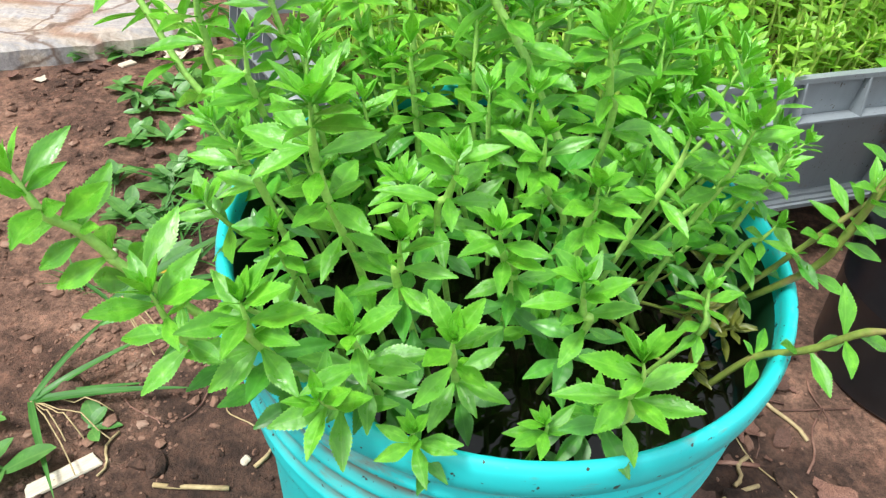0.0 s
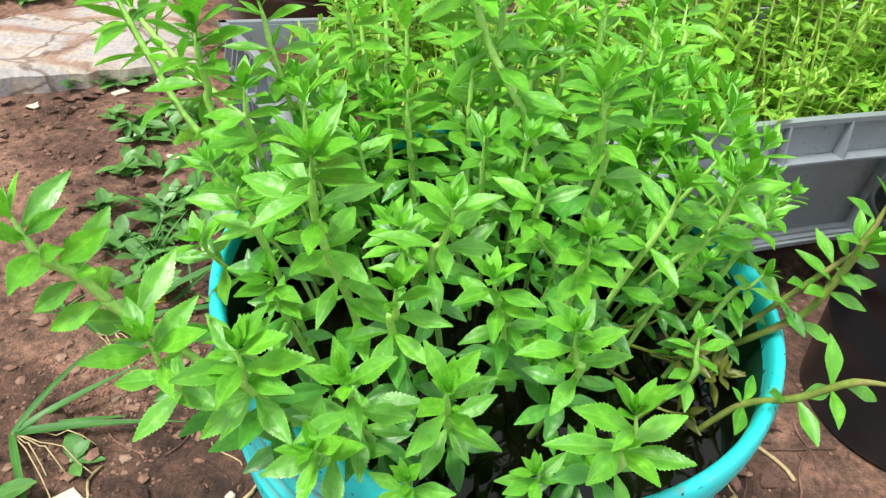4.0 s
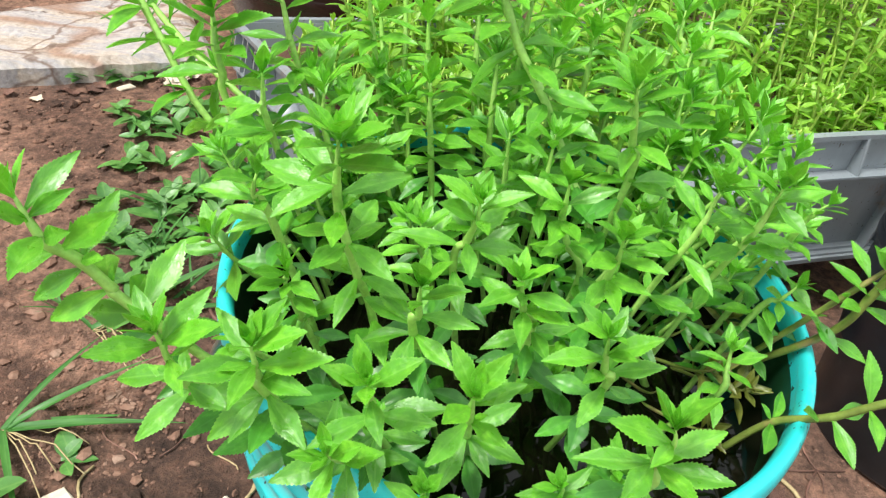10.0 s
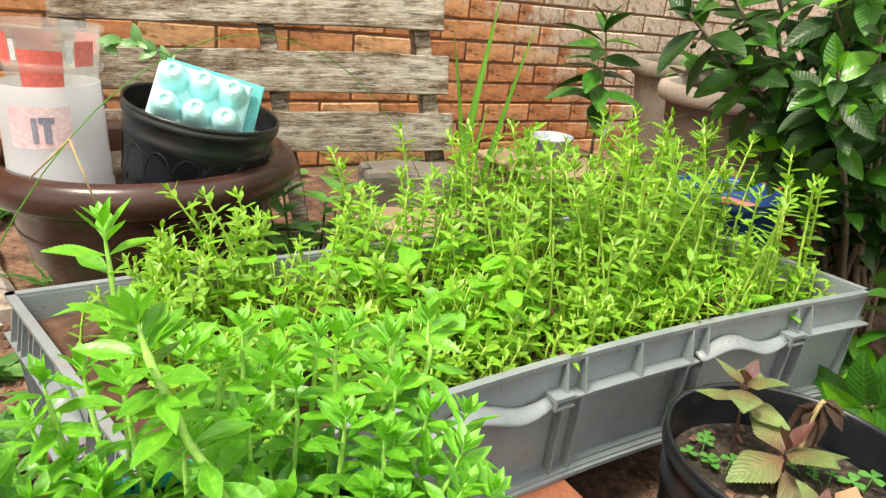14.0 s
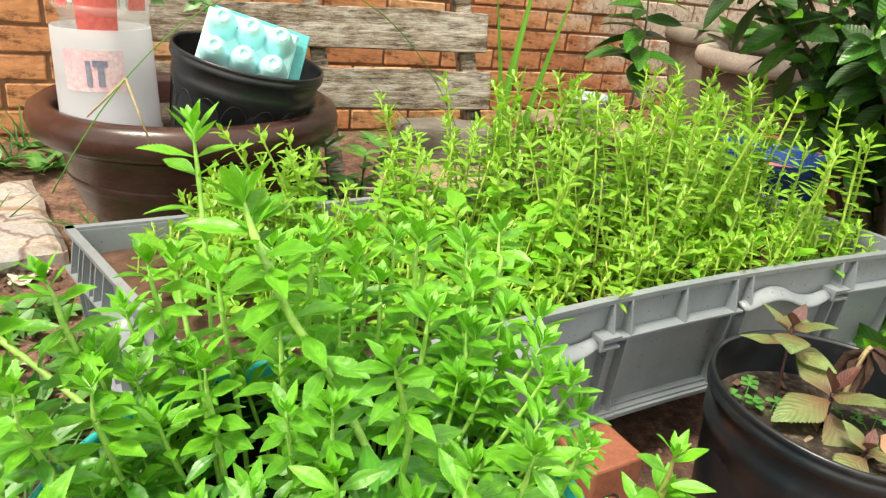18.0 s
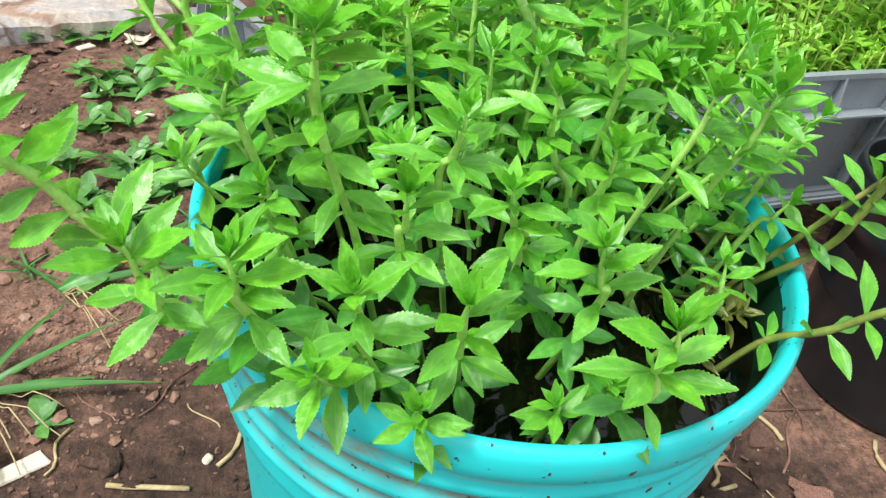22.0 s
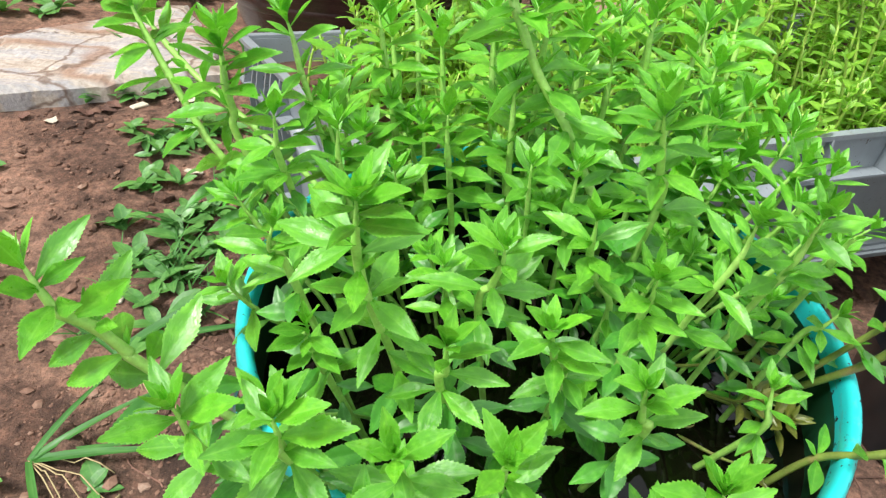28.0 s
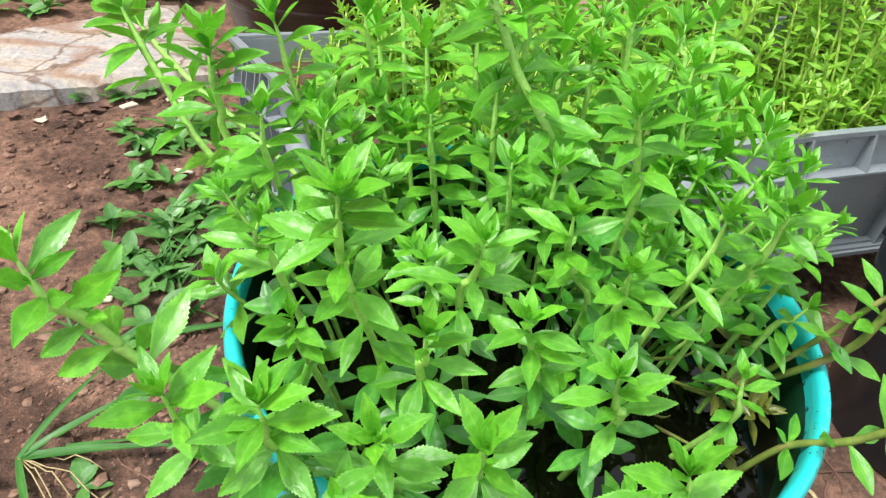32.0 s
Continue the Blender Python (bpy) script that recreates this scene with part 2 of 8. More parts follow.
M_PURPLE = rough_mat("purple_stem", [(0.3, (0.035, 0.014, 0.018)), (0.7, (0.075, 0.035, 0.035))], 60, 300, 0.5, 0.2)
M_DRYLEAF = rough_mat("withered_leaf", [(0.3, (0.030, 0.014, 0.009)), (0.6, (0.075, 0.036, 0.020)), (0.8, (0.22, 0.14, 0.05))], 35, 200, 0.6, 0.8)
M_TANLEAF = rough_mat("tan_dead_leaf", [(0.3, (0.38, 0.20, 0.11)), (0.7, (0.52, 0.31, 0.18))], 30, 200, 0.7, 0.4)
M_CLOVER = leaf_mat("clover_leaf", (0.075, 0.28, 0.045), (0.13, 0.39, 0.07), (0.2, 0.5, 0.18), 0.5, 0.3, (0.2, 0.55, 0.1))
M_SPLIT = rough_mat("leaf_litter", [(0.3, (0.07, 0.035, 0.025)), (0.55, (0.19, 0.095, 0.068)), (0.75, (0.34, 0.20, 0.15))], 30, 200, 0.7, 0.6, per_piece=0.5)
M_HUSK = rough_mat("husk", [(0.3, (0.24, 0.17, 0.11)), (0.7, (0.42, 0.33, 0.24))], 40, 250, 0.8, 0.4)
M_WOODCHIP = rough_mat("wood_chip", [(0.3, (0.52, 0.44, 0.32)), (0.7, (0.72, 0.66, 0.55))], 30, 250, 0.8, 0.4, stretch=(1, 8, 8))
M_PEBBLE = rough_mat("pebbles", [(0.3, (0.13, 0.068, 0.046)), (0.55, (0.215, 0.12, 0.082)), (0.75, (0.34, 0.24, 0.18))], 25, 250, 0.85, 0.4, per_piece=0.2)
M_BARK = rough_mat("shrub_bark", [(0.3, (0.10, 0.075, 0.05)), (0.7, (0.22, 0.17, 0.12))], 60, 250, 0.85, 0.6, stretch=(3, 3, 0.6))
def make_slab_mat():
    """Pale layered stone with rust in its seams."""
    m, nt, b, out = nodes_of("stone_slab")
    layer = noise_node(nt, 7, 7, 0.7, "Object", (0.5, 2.6, 1.0))
    seam = noise_node(nt, 3.0, 2, 0.4, "Object", (0.8, 1.6, 1.0))
    fine = noise_node(nt, 120, 6, 0.7)
    col = ramp(nt, layer.outputs[0], [(0.30, (0.20, 0.155, 0.12)), (0.40, (0.36, 0.30, 0.25)), (0.48, (0.50, 0.44, 0.38)), (0.56, (0.38, 0.37, 0.38)), (0.66, (0.52, 0.48, 0.44))]).outputs[0]
    crack = ramp(nt, seam.outputs[0], [(0.462, (0, 0, 0)), (0.485, (0.7, 0.7, 0.7)), (0.498, (0.7, 0.7, 0.7)), (0.525, (0, 0, 0))]).outputs[0]
    col = mix(nt, crack, col, (0.27, 0.145, 0.085))
    tco = nt.nodes.new("ShaderNodeTexCoord")
    bend = noise_node(nt, 9, 4, 0.6)
    off = nt.nodes.new("ShaderNodeMixRGB")
    off.inputs[0].default_value = 0.10
    nt.links.new(tco.outputs["Object"], off.inputs[1])
    nt.links.new(bend.outputs["Color"], off.inputs[2])
    cell = nt.nodes.new("ShaderNodeTexVoronoi")
    cell.feature = "DISTANCE_TO_EDGE"
    cell.inputs["Scale"].default_value = 6.5
    nt.links.new(off.outputs[0], cell.inputs["Vector"])
    split = ramp(nt, cell.outputs["Distance"], [(0.0, (0.85, 0.85, 0.85)), (0.018, (0.6, 0.6, 0.6)), (0.04, (0, 0, 0))]).outputs[0]
    col = mix(nt, split, col, (0.16, 0.10, 0.07))
    sh = ramp(nt, fine.outputs[0], [(0.3, (0.70, 0.69, 0.68)), (0.7, (1.12, 1.12, 1.12))]).outputs[0]
    nt.links.new(mix(nt, 1.0, col, sh, "MULTIPLY"), b.inputs["Base Color"])
    b.inputs["Roughness"].default_value = 0.88
    bump(nt, b, mix(nt, 0.4, layer.outputs[0], fine.outputs[0]), 0.9, 0.008)
    return m


M_SLAB = make_slab_mat()


def make_pallet_mat():
    """Old grey-tan boards: long dark grain, pale worn patches and black mould."""
    m, nt, b, out = nodes_of("weathered_pallet_wood")
    patch = noise_node(nt, 11, 9, 0.78, "Object", (0.45, 1.5, 1.5))
    grain = noise_node(nt, 55, 7, 0.78, "Object", (0.32, 2.2, 2.2))
    fibre = noise_node(nt, 150, 5, 0.7, "Object", (0.12, 3.0, 3.0))
    col = ramp(nt, patch.outputs[0], [(0.36, (0.07, 0.045, 0.032)), (0.43, (0.25, 0.18, 0.125)), (0.49, (0.50, 0.42, 0.34)), (0.58, (0.84, 0.79, 0.72)), (0.72, (0.40, 0.32, 0.26))]).outputs[0]
    g1 = ramp(nt, grain.outputs[0], [(0.38, (0.18, 0.15, 0.125)), (0.47, (0.85, 0.84, 0.82)), (0.62, (1.15, 1.14, 1.12))]).outputs[0]
    g2 = ramp(nt, fibre.outputs[0], [(0.32, (0.55, 0.53, 0.50)), (0.62, (1.12, 1.12, 1.1))]).outputs[0]
    col = mix(nt, 1.0, mix(nt, 1.0, col, g1, "MULTIPLY"), g2, "MULTIPLY")
    oi = nt.nodes.new("ShaderNodeObjectInfo")
    k = ramp(nt, oi.outputs["Random"], [(0.0, (0.50,) * 3), (1.0, (0.74,) * 3)]).outputs[0]
    nt.links.new(mix(nt, 1.0, col, k, "MULTIPLY"), b.inputs["Base Color"])
    b.inputs["Roughness"].default_value = 0.9
    bump(nt, b, mix(nt, 0.5, grain.outputs[0], fibre.outputs[0]), 0.9, 0.004)
    return m


M_PALLET = make_pallet_mat()
M_MORTAR = rough_mat("mortar", [(0.3, (0.21, 0.115, 0.066)), (0.7, (0.34, 0.20, 0.125))], 15, 200, 0.95, 0.6)
M_URN = rough_mat("brown_glazed_urn", [(0.3, (0.036, 0.016, 0.013)), (0.6, (0.062, 0.028, 0.023)), (0.8, (0.095, 0.052, 0.043))], 14, 180, 0.26, 0.25, 0.0015, stretch=(1, 1, 3))
M_BLACK = rough_mat("black_nursery_plastic", [(0.3, (0.008, 0.010, 0.013)), (0.60, (0.014, 0.017, 0.021)), (0.70, (0.026, 0.028, 0.031)), (0.80, (0.11, 0.11, 0.108))], 30, 140, 0.30, 0.15, 0.001, mottle=0.5)
M_TANPOT = rough_mat("tan_planter", [(0.3, (0.10, 0.070, 0.057)), (0.7, (0.19, 0.145, 0.12))], 10, 150, 0.75, 0.3)
M_GREYPOT = rough_mat("pale_ribbed_planter", [(0.3, (0.13, 0.105, 0.080)), (0.7, (0.30, 0.265, 0.22))], 8, 150, 0.8, 0.3)
M_PALERIM = rough_mat("pale_planter_rim", [(0.3, (0.38, 0.31, 0.27)), (0.7, (0.52, 0.45, 0.39))], 10, 150, 0.75, 0.3)
M_TERRA = rough_mat("orange_clay_brick", [(0.3, (0.25, 0.08, 0.042)), (0.7, (0.35, 0.13, 0.072))], 15, 150, 0.85, 0.4)
M_BLUE = rough_mat("blue_plastic", [(0.3, (0.010, 0.06, 0.26)), (0.7, (0.018, 0.09, 0.34))], 10, 150, 0.4, 0.1)
M_WHITETUB = rough_mat("printed_white_tub", [(0.34, (0.10, 0.15, 0.38)), (0.46, (0.36, 0.40, 0.48)), (0.62, (0.56, 0.58, 0.62)), (0.72, (0.14, 0.2, 0.45))], 32, 150, 0.6, 0.1)
M_BOARD = rough_mat("brown_board", [(0.3, (0.26, 0.17, 0.11)), (0.7, (0.40, 0.29, 0.20))], 8, 120, 0.85, 0.4, stretch=(1, 5, 5))
M_CONCRETE = rough_mat("grey_block", [(0.3, (0.11, 0.095, 0.08)), (0.7, (0.22, 0.19, 0.165))], 12, 160, 0.92, 0.6)
M_EGG = rough_mat("teal_foam", [(0.3, (0.40, 0.80, 0.82)), (0.7, (0.50, 0.86, 0.87))], 8, 200, 0.38, 0.08, mottle=0.2)
M_EGGLID = rough_mat("teal_foam_lid", [(0.3, (0.06, 0.42, 0.42)), (0.7, (0.10, 0.50, 0.50))], 12, 200, 0.5, 0.15)
M_METAL = rough_mat("galvanised_wire", [(0.3, (0.35, 0.36, 0.38)), (0.7, (0.55, 0.56, 0.58))], 30, 200, 0.4, 0.2, metal=1.0)
M_RED = rough_mat("red_label", [(0.3, (0.70, 0.14, 0.12)), (0.7, (0.78, 0.20, 0.18))], 10, 150, 0.45, 0.05)
M_PINK = rough_mat("faded_pink_print", [(0.3, (0.74, 0.62, 0.66)), (0.7, (0.76, 0.42, 0.47))], 14, 150, 0.45, 0.05)
M_PALEPRINT = rough_mat("pale_letters", [(0.3, (0.62, 0.64, 0.68)), (0.7, (0.74, 0.75, 0.78))], 25, 150, 0.45, 0.05)
M_NAVY = rough_mat("faded_navy_print", [(0.3, (0.16, 0.18, 0.28)), (0.7, (0.30, 0.30, 0.38))], 40, 150, 0.45, 0.05)
M_PETAL = rough_mat("white_petal", [(0.3, (0.75, 0.73, 0.76)), (0.7, (0.82, 0.8, 0.82))], 60, 200, 0.6, 0.1)
M_YELLOW = rough_mat("yellow_leaf", [(0.3, (0.55, 0.36, 0.03)), (0.7, (0.68, 0.47, 0.06))], 40, 200, 0.6, 0.2)


def make_soil():
    m, nt, b, out = nodes_of("soil")
    big = noise_node(nt, 3.2, 5, 0.6)
    mid = noise_node(nt, 24, 8, 0.72)
    crumb = noise_node(nt, 85, 6, 0.75)
    fine = noise_node(nt, 330, 5, 0.7)
    c1 = ramp(nt, big.outputs[0], [(0.34, (0.105, 0.060, 0.043)), (0.5, (0.212, 0.122, 0.086)), (0.66, (0.325, 0.196, 0.141))]).outputs[0]
    c2 = ramp(nt, mid.outputs[0], [(0.33, (0.42, 0.40, 0.39)), (0.52, (1, 1, 1)), (0.68, (1.35, 1.27, 1.22))]).outputs[0]
    c3 = ramp(nt, crumb.outputs[0], [(0.36, (0.45, 0.43, 0.42)), (0.52, (1.0, 1.0, 1.0)), (0.64, (1.45, 1.38, 1.35))]).outputs[0]
    c4 = ramp(nt, fine.outputs[0], [(0.3, (0.75, 0.73, 0.72)), (0.7, (1.22, 1.2, 1.18))]).outputs[0]
    col = mix(nt, 1.0, mix(nt, 1.0, mix(nt, 1.0, c1, c2, "MULTIPLY"), c3, "MULTIPLY"), c4, "MULTIPLY")
    # damp and dry patches
    wet = noise_node(nt, 5.5, 4, 0.65)
    damp = ramp(nt, wet.outputs[0], [(0.40, (0.60, 0.57, 0.56)), (0.52, (1, 1, 1))]).outputs[0]
    col = mix(nt, 1.0, col, damp, "MULTIPLY")
    # soil darkened in colour round the pail: dampness, and shade painted in with it
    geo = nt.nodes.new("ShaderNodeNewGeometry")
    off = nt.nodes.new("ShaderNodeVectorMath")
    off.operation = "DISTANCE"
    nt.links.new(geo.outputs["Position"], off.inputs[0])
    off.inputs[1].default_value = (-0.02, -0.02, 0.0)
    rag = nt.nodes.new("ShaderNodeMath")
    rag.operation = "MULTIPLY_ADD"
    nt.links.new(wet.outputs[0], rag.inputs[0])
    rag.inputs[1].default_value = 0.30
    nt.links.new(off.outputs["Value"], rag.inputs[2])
    damp_shade = ramp(nt, rag.outputs[0], [(0.47, (0.36, 0.34, 0.33)), (0.62, (1, 1, 1))]).outputs[0]
    col = mix(nt, 1.0, col, damp_shade, "MULTIPLY")
    nt.links.new(col, b.inputs["Base Color"])
    b.inputs["Roughness"].default_value = 0.93
    bump(nt, b, mix(nt, 0.35, mix(nt, 0.5, mid.outputs[0], crumb.outputs[0]), fine.outputs[0]), 1.0, 0.012)
    return m


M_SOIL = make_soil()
M_POTSOIL = rough_mat("potting_soil", [(0.3, (0.012, 0.009, 0.007)), (0.50, (0.038, 0.027, 0.019)), (0.62, (0.09, 0.066, 0.048)), (0.74, (0.26, 0.20, 0.155))], 95, 300, 0.95, 0.9, 0.004)


def make_bucket_mat():
    """Turquoise plastic with mud spatter low down and thin scuffs."""
    m, nt, b, out = nodes_of("turquoise_plastic")
    n1 = noise_node(nt, 5, 4, 0.6)
    base = ramp(nt, n1.outputs[0], [(0.3, (0.020, 0.50, 0.53)), (0.7, (0.028, 0.58, 0.60))]).outputs[0]
    streak = noise_node(nt, 26, 7, 0.72, "Object", (0.55, 0.55, 2.2))
    dirt = ramp(nt, streak.outputs[0], [(0.57, (0, 0, 0)), (0.70, (0.75, 0.75, 0.75))]).outputs[0]
    spk = noise_node(nt, 230, 3, 0.5)
    specks = ramp(nt, spk.outputs[0], [(0.665, (0, 0, 0)), (0.69, (1, 1, 1))]).outputs[0]
    col = mix(nt, dirt, base, (0.23, 0.13, 0.07))
    tco = nt.nodes.new("ShaderNodeTexCoord")
    sp = nt.nodes.new("ShaderNodeSeparateXYZ")
    nt.links.new(tco.outputs["Object"], sp.inputs[0])
    low, high = (0, 0, 0), (1, 1, 1)
    rings = ramp(nt, sp.outputs[2], [(0.278, low), (0.281, high), (0.284, low), (0.291, low), (0.2955, high), (0.300, low), (0.307, low), (0.3115, high), (0.316, low), (0.323, low), (0.3275, high), (0.332, low), (0.340, low), (0.347, high), (0.3515, low)]).outputs[0]
    patchy = noise_node(nt, 15, 6, 0.7, "Object", (1, 1, 0.5))
    some = ramp(nt, patchy.outputs[0], [(0.42, (0, 0, 0)), (0.56, (0.95, 0.95, 0.95))]).outputs[0]
    col = mix(nt, mix(nt, 1.0, rings, some, "MULTIPLY"), col, (0.22, 0.115, 0.06))
    col = mix(nt, specks, col, (0.03, 0.025, 0.02))
    nt.links.new(col, b.inputs["Base Color"])
    b.inputs["Roughness"].default_value = 0.36
    bump(nt, b, spk.outputs[0], 0.08, 0.0008)
    return m


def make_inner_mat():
    m, nt, b, out = nodes_of("dim_algae_plastic")
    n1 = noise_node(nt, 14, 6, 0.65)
    # algae green taken near black, painting in the shade below the rim
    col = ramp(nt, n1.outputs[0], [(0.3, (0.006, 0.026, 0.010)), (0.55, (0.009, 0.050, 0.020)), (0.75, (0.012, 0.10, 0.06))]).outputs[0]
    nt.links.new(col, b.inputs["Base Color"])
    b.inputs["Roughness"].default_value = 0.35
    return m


def make_water():
    m, nt, b, out = nodes_of("dark_water")
    n1 = noise_node(nt, 22, 3, 0.5)
    n2 = noise_node(nt, 9, 5, 0.7)
    col = ramp(nt, n2.outputs[0], [(0.35, (0.0015, 0.002, 0.001)), (0.6, (0.004, 0.004, 0.002)), (0.75, (0.012, 0.009, 0.004))]).outputs[0]
    nt.links.new(col, b.inputs["Base Color"])
    b.inputs["Roughness"].default_value = 0.04
    b.inputs["IOR"].default_value = 1.33
    bump(nt, b, n1.outputs[0], 0.25, 0.004)
    return m


def make_grey():
    m, nt, b, out = nodes_of("grey_crate_plastic")
    n1 = noise_node(nt, 6, 5, 0.6)
    base = ramp(nt, n1.outputs[0], [(0.3, (0.200, 0.230, 0.252)), (0.7, (0.255, 0.288, 0.312))]).outputs[0]
    st = noise_node(nt, 16, 8, 0.75)
    dirt = ramp(nt, st.outputs[0], [(0.60, (0, 0, 0)), (0.72, (0.75, 0.75, 0.75))]).outputs[0]
    col = mix(nt, dirt, base, (0.20, 0.12, 0.075))
    veil = noise_node(nt, 30, 7, 0.75, "Object", (1, 1, 0.35))
    dust = ramp(nt, veil.outputs[0], [(0.40, (0.93, 0.93, 0.93)), (0.6, (1.04, 1.04, 1.04))]).outputs[0]
    col = mix(nt, 1.0, col, dust, "MULTIPLY")
    pits = noise_node(nt, 260, 3, 0.5)
    fleck = ramp(nt, pits.outputs[0], [(0.68, (0, 0, 0)), (0.70, (0.9, 0.9, 0.9))]).outputs[0]
    col = mix(nt, fleck, col, (0.06, 0.04, 0.03))
    nt.links.new(col, b.inputs["Base Color"])
    b.inputs["Roughness"].default_value = 0.36
    return m


def make_brick_mat():
    """Orange-brown clay faces with dark gashes, and old white paint that thickens along the wall to the east."""
    m, nt, b, out = nodes_of("house_brick")
    oi = nt.nodes.new("ShaderNodeObjectInfo")
    body = ramp(nt, oi.outputs["Random"], [(0.0, (0.50, 0.20, 0.09)), (0.5, (0.68, 0.31, 0.14)), (1.0, (0.76, 0.44, 0.23))]).outputs[0]
    gash = noise_node(nt, 14, 8, 0.75, "Object", (1, 1, 2.5))
    dark = ramp(nt, gash.outputs[0], [(0.36, (0.22, 0.17, 0.15)), (0.47, (0.85, 0.85, 0.85)), (0.6, (1.1, 1.1, 1.1)), (0.72, (1.3, 1.4, 1.5))]).outputs[0]
    col = mix(nt, 1.0, body, dark, "MULTIPLY")
    geo = nt.nodes.new("ShaderNodeNewGeometry")
    sep = nt.nodes.new("ShaderNodeSeparateXYZ")
    nt.links.new(geo.outputs["Position"], sep.inputs[0])
    worn = noise_node(nt, 9, 8, 0.75)
    zx = nt.nodes.new("ShaderNodeMath")
    zx.operation = "MULTIPLY_ADD"
    nt.links.new(sep.outputs[2], zx.inputs[0])
    zx.inputs[1].default_value = 1.3
    nt.links.new(sep.outputs[0], zx.inputs[2])
    ad = nt.nodes.new("ShaderNodeMath")
    ad.operation = "MULTIPLY_ADD"
    nt.links.new(worn.outputs[0], ad.inputs[0])
    ad.inputs[1].default_value = 2.4
    nt.links.new(zx.outputs[0], ad.inputs[2])
    paint = ramp(nt, ad.outputs[0], [(0.0, (0, 0, 0)), (1.0, (1, 1, 1))])
    paint.color_ramp.elements[0].position, paint.color_ramp.elements[1].position = 0.0, 1.0
    rng = nt.nodes.new("ShaderNodeMapRange")
    rng.inputs["From Min"].default_value, rng.inputs["From Max"].default_value = 2.72, 3.05
    nt.links.new(ad.outputs[0], rng.inputs["Value"])
    sc = nt.nodes.new("ShaderNodeMath")
    sc.operation = "MULTIPLY"
    nt.links.new(rng.outputs[0], sc.inputs[0])
    sc.inputs[1].default_value = 0.85
    speck = noise_node(nt, 48, 6, 0.8)
    spots = ramp(nt, speck.outputs[0], [(0.38, (0.16, 0.12, 0.10)), (0.45, (0.52, 0.45, 0.37)), (0.6, (0.74, 0.67, 0.58))]).outputs[0]
    col = mix(nt, sc.outputs[0], col, spots)
    nt.links.new(col, b.inputs["Base Color"])
    b.inputs["Roughness"].default_value = 0.9
    bump(nt, b, gash.outputs[0], 0.9, 0.006)
    return m


def make_clear(name, tint, rough, k):
    """Translucent plastic: part gloss, part light passing through."""
    m, nt, b, out = nodes_of(name)
    n1 = noise_node(nt, 8, 4, 0.6)
    col = ramp(nt, n1.outputs[0], [(0.3, tuple(c * 0.92 for c in tint)), (0.7, tint)]).outputs[0]
    nt.links.new(col, b.inputs["Base Color"])
    b.inputs["Roughness"].default_value = rough
    tp = nt.nodes.new("ShaderNodeBsdfTransparent")
    tl = nt.nodes.new("ShaderNodeBsdfTranslucent")
    nt.links.new(col, tl.inputs[0])
    m1 = nt.nodes.new("ShaderNodeMixShader")
    m1.inputs[0].default_value = 0.45
    nt.links.new(b.outputs[0], m1.inputs[1])
    nt.links.new(tl.outputs[0], m1.inputs[2])
    m2 = nt.nodes.new("ShaderNodeMixShader")
    m2.inputs[0].default_value = k
    nt.links.new(m1.outputs[0], m2.inputs[1])
    nt.links.new(tp.outputs[0], m2.inputs[2])
    nt.links.new(m2.outputs[0], out.inputs[0])
    return m


M_BUCKET, M_INNER, M_WATER, M_GREY, M_BRICK = make_bucket_mat(), make_inner_mat(), make_water(), make_grey(), make_brick_mat()
M_MILKY = make_clear("milky_plastic", (0.78, 0.80, 0.85), 0.36, 0.36)
M_CLEAR = make_clear("clear_plastic", (0.72, 0.74, 0.74), 0.18, 0.80)


# ---------------------------------------------------------------- building helpers
def mesh_of(name, verts, faces, mat, uvs=None, smooth=True):
    me = bpy.data.meshes.new(name)
    me.from_pydata([tuple(v) for v in verts], [], faces)
    if uvs is not None:
        lay = me.uv_layers.new(name="UVMap")
        for poly in me.polygons:
            for li in poly.loop_indices:
                lay.data[li].uv = uvs[me.loops[li].vertex_index]
    if smooth:
        me.polygons.foreach_set("use_smooth", [True] * len(me.polygons))
    me.materials.append(mat)
    me.update()
    return me


def place(name, me, parent=None, m=None, label=""):
    ob = new(name, me)
    if parent is not None:
        ob.parent = parent
    if m is not None:
        ob.matrix_basis = m
    if label:
        ob["label"] = label
    return ob


def part(name, bm, mat, parent=None, label="", smooth=True, m=None):
    me = bpy.data.meshes.new(name)
    bm.normal_update()
    bm.to_mesh(me)
    bm.free()
    if smooth:
        me.polygons.foreach_set("use_smooth", [True] * len(me.polygons))
    me.materials.append(mat)
    return place(name, me, parent, m, label)


def thing(name, m, label, category, group="", kind=""):
    return tagged(place(name, None, None, m), label, category, group, kind)


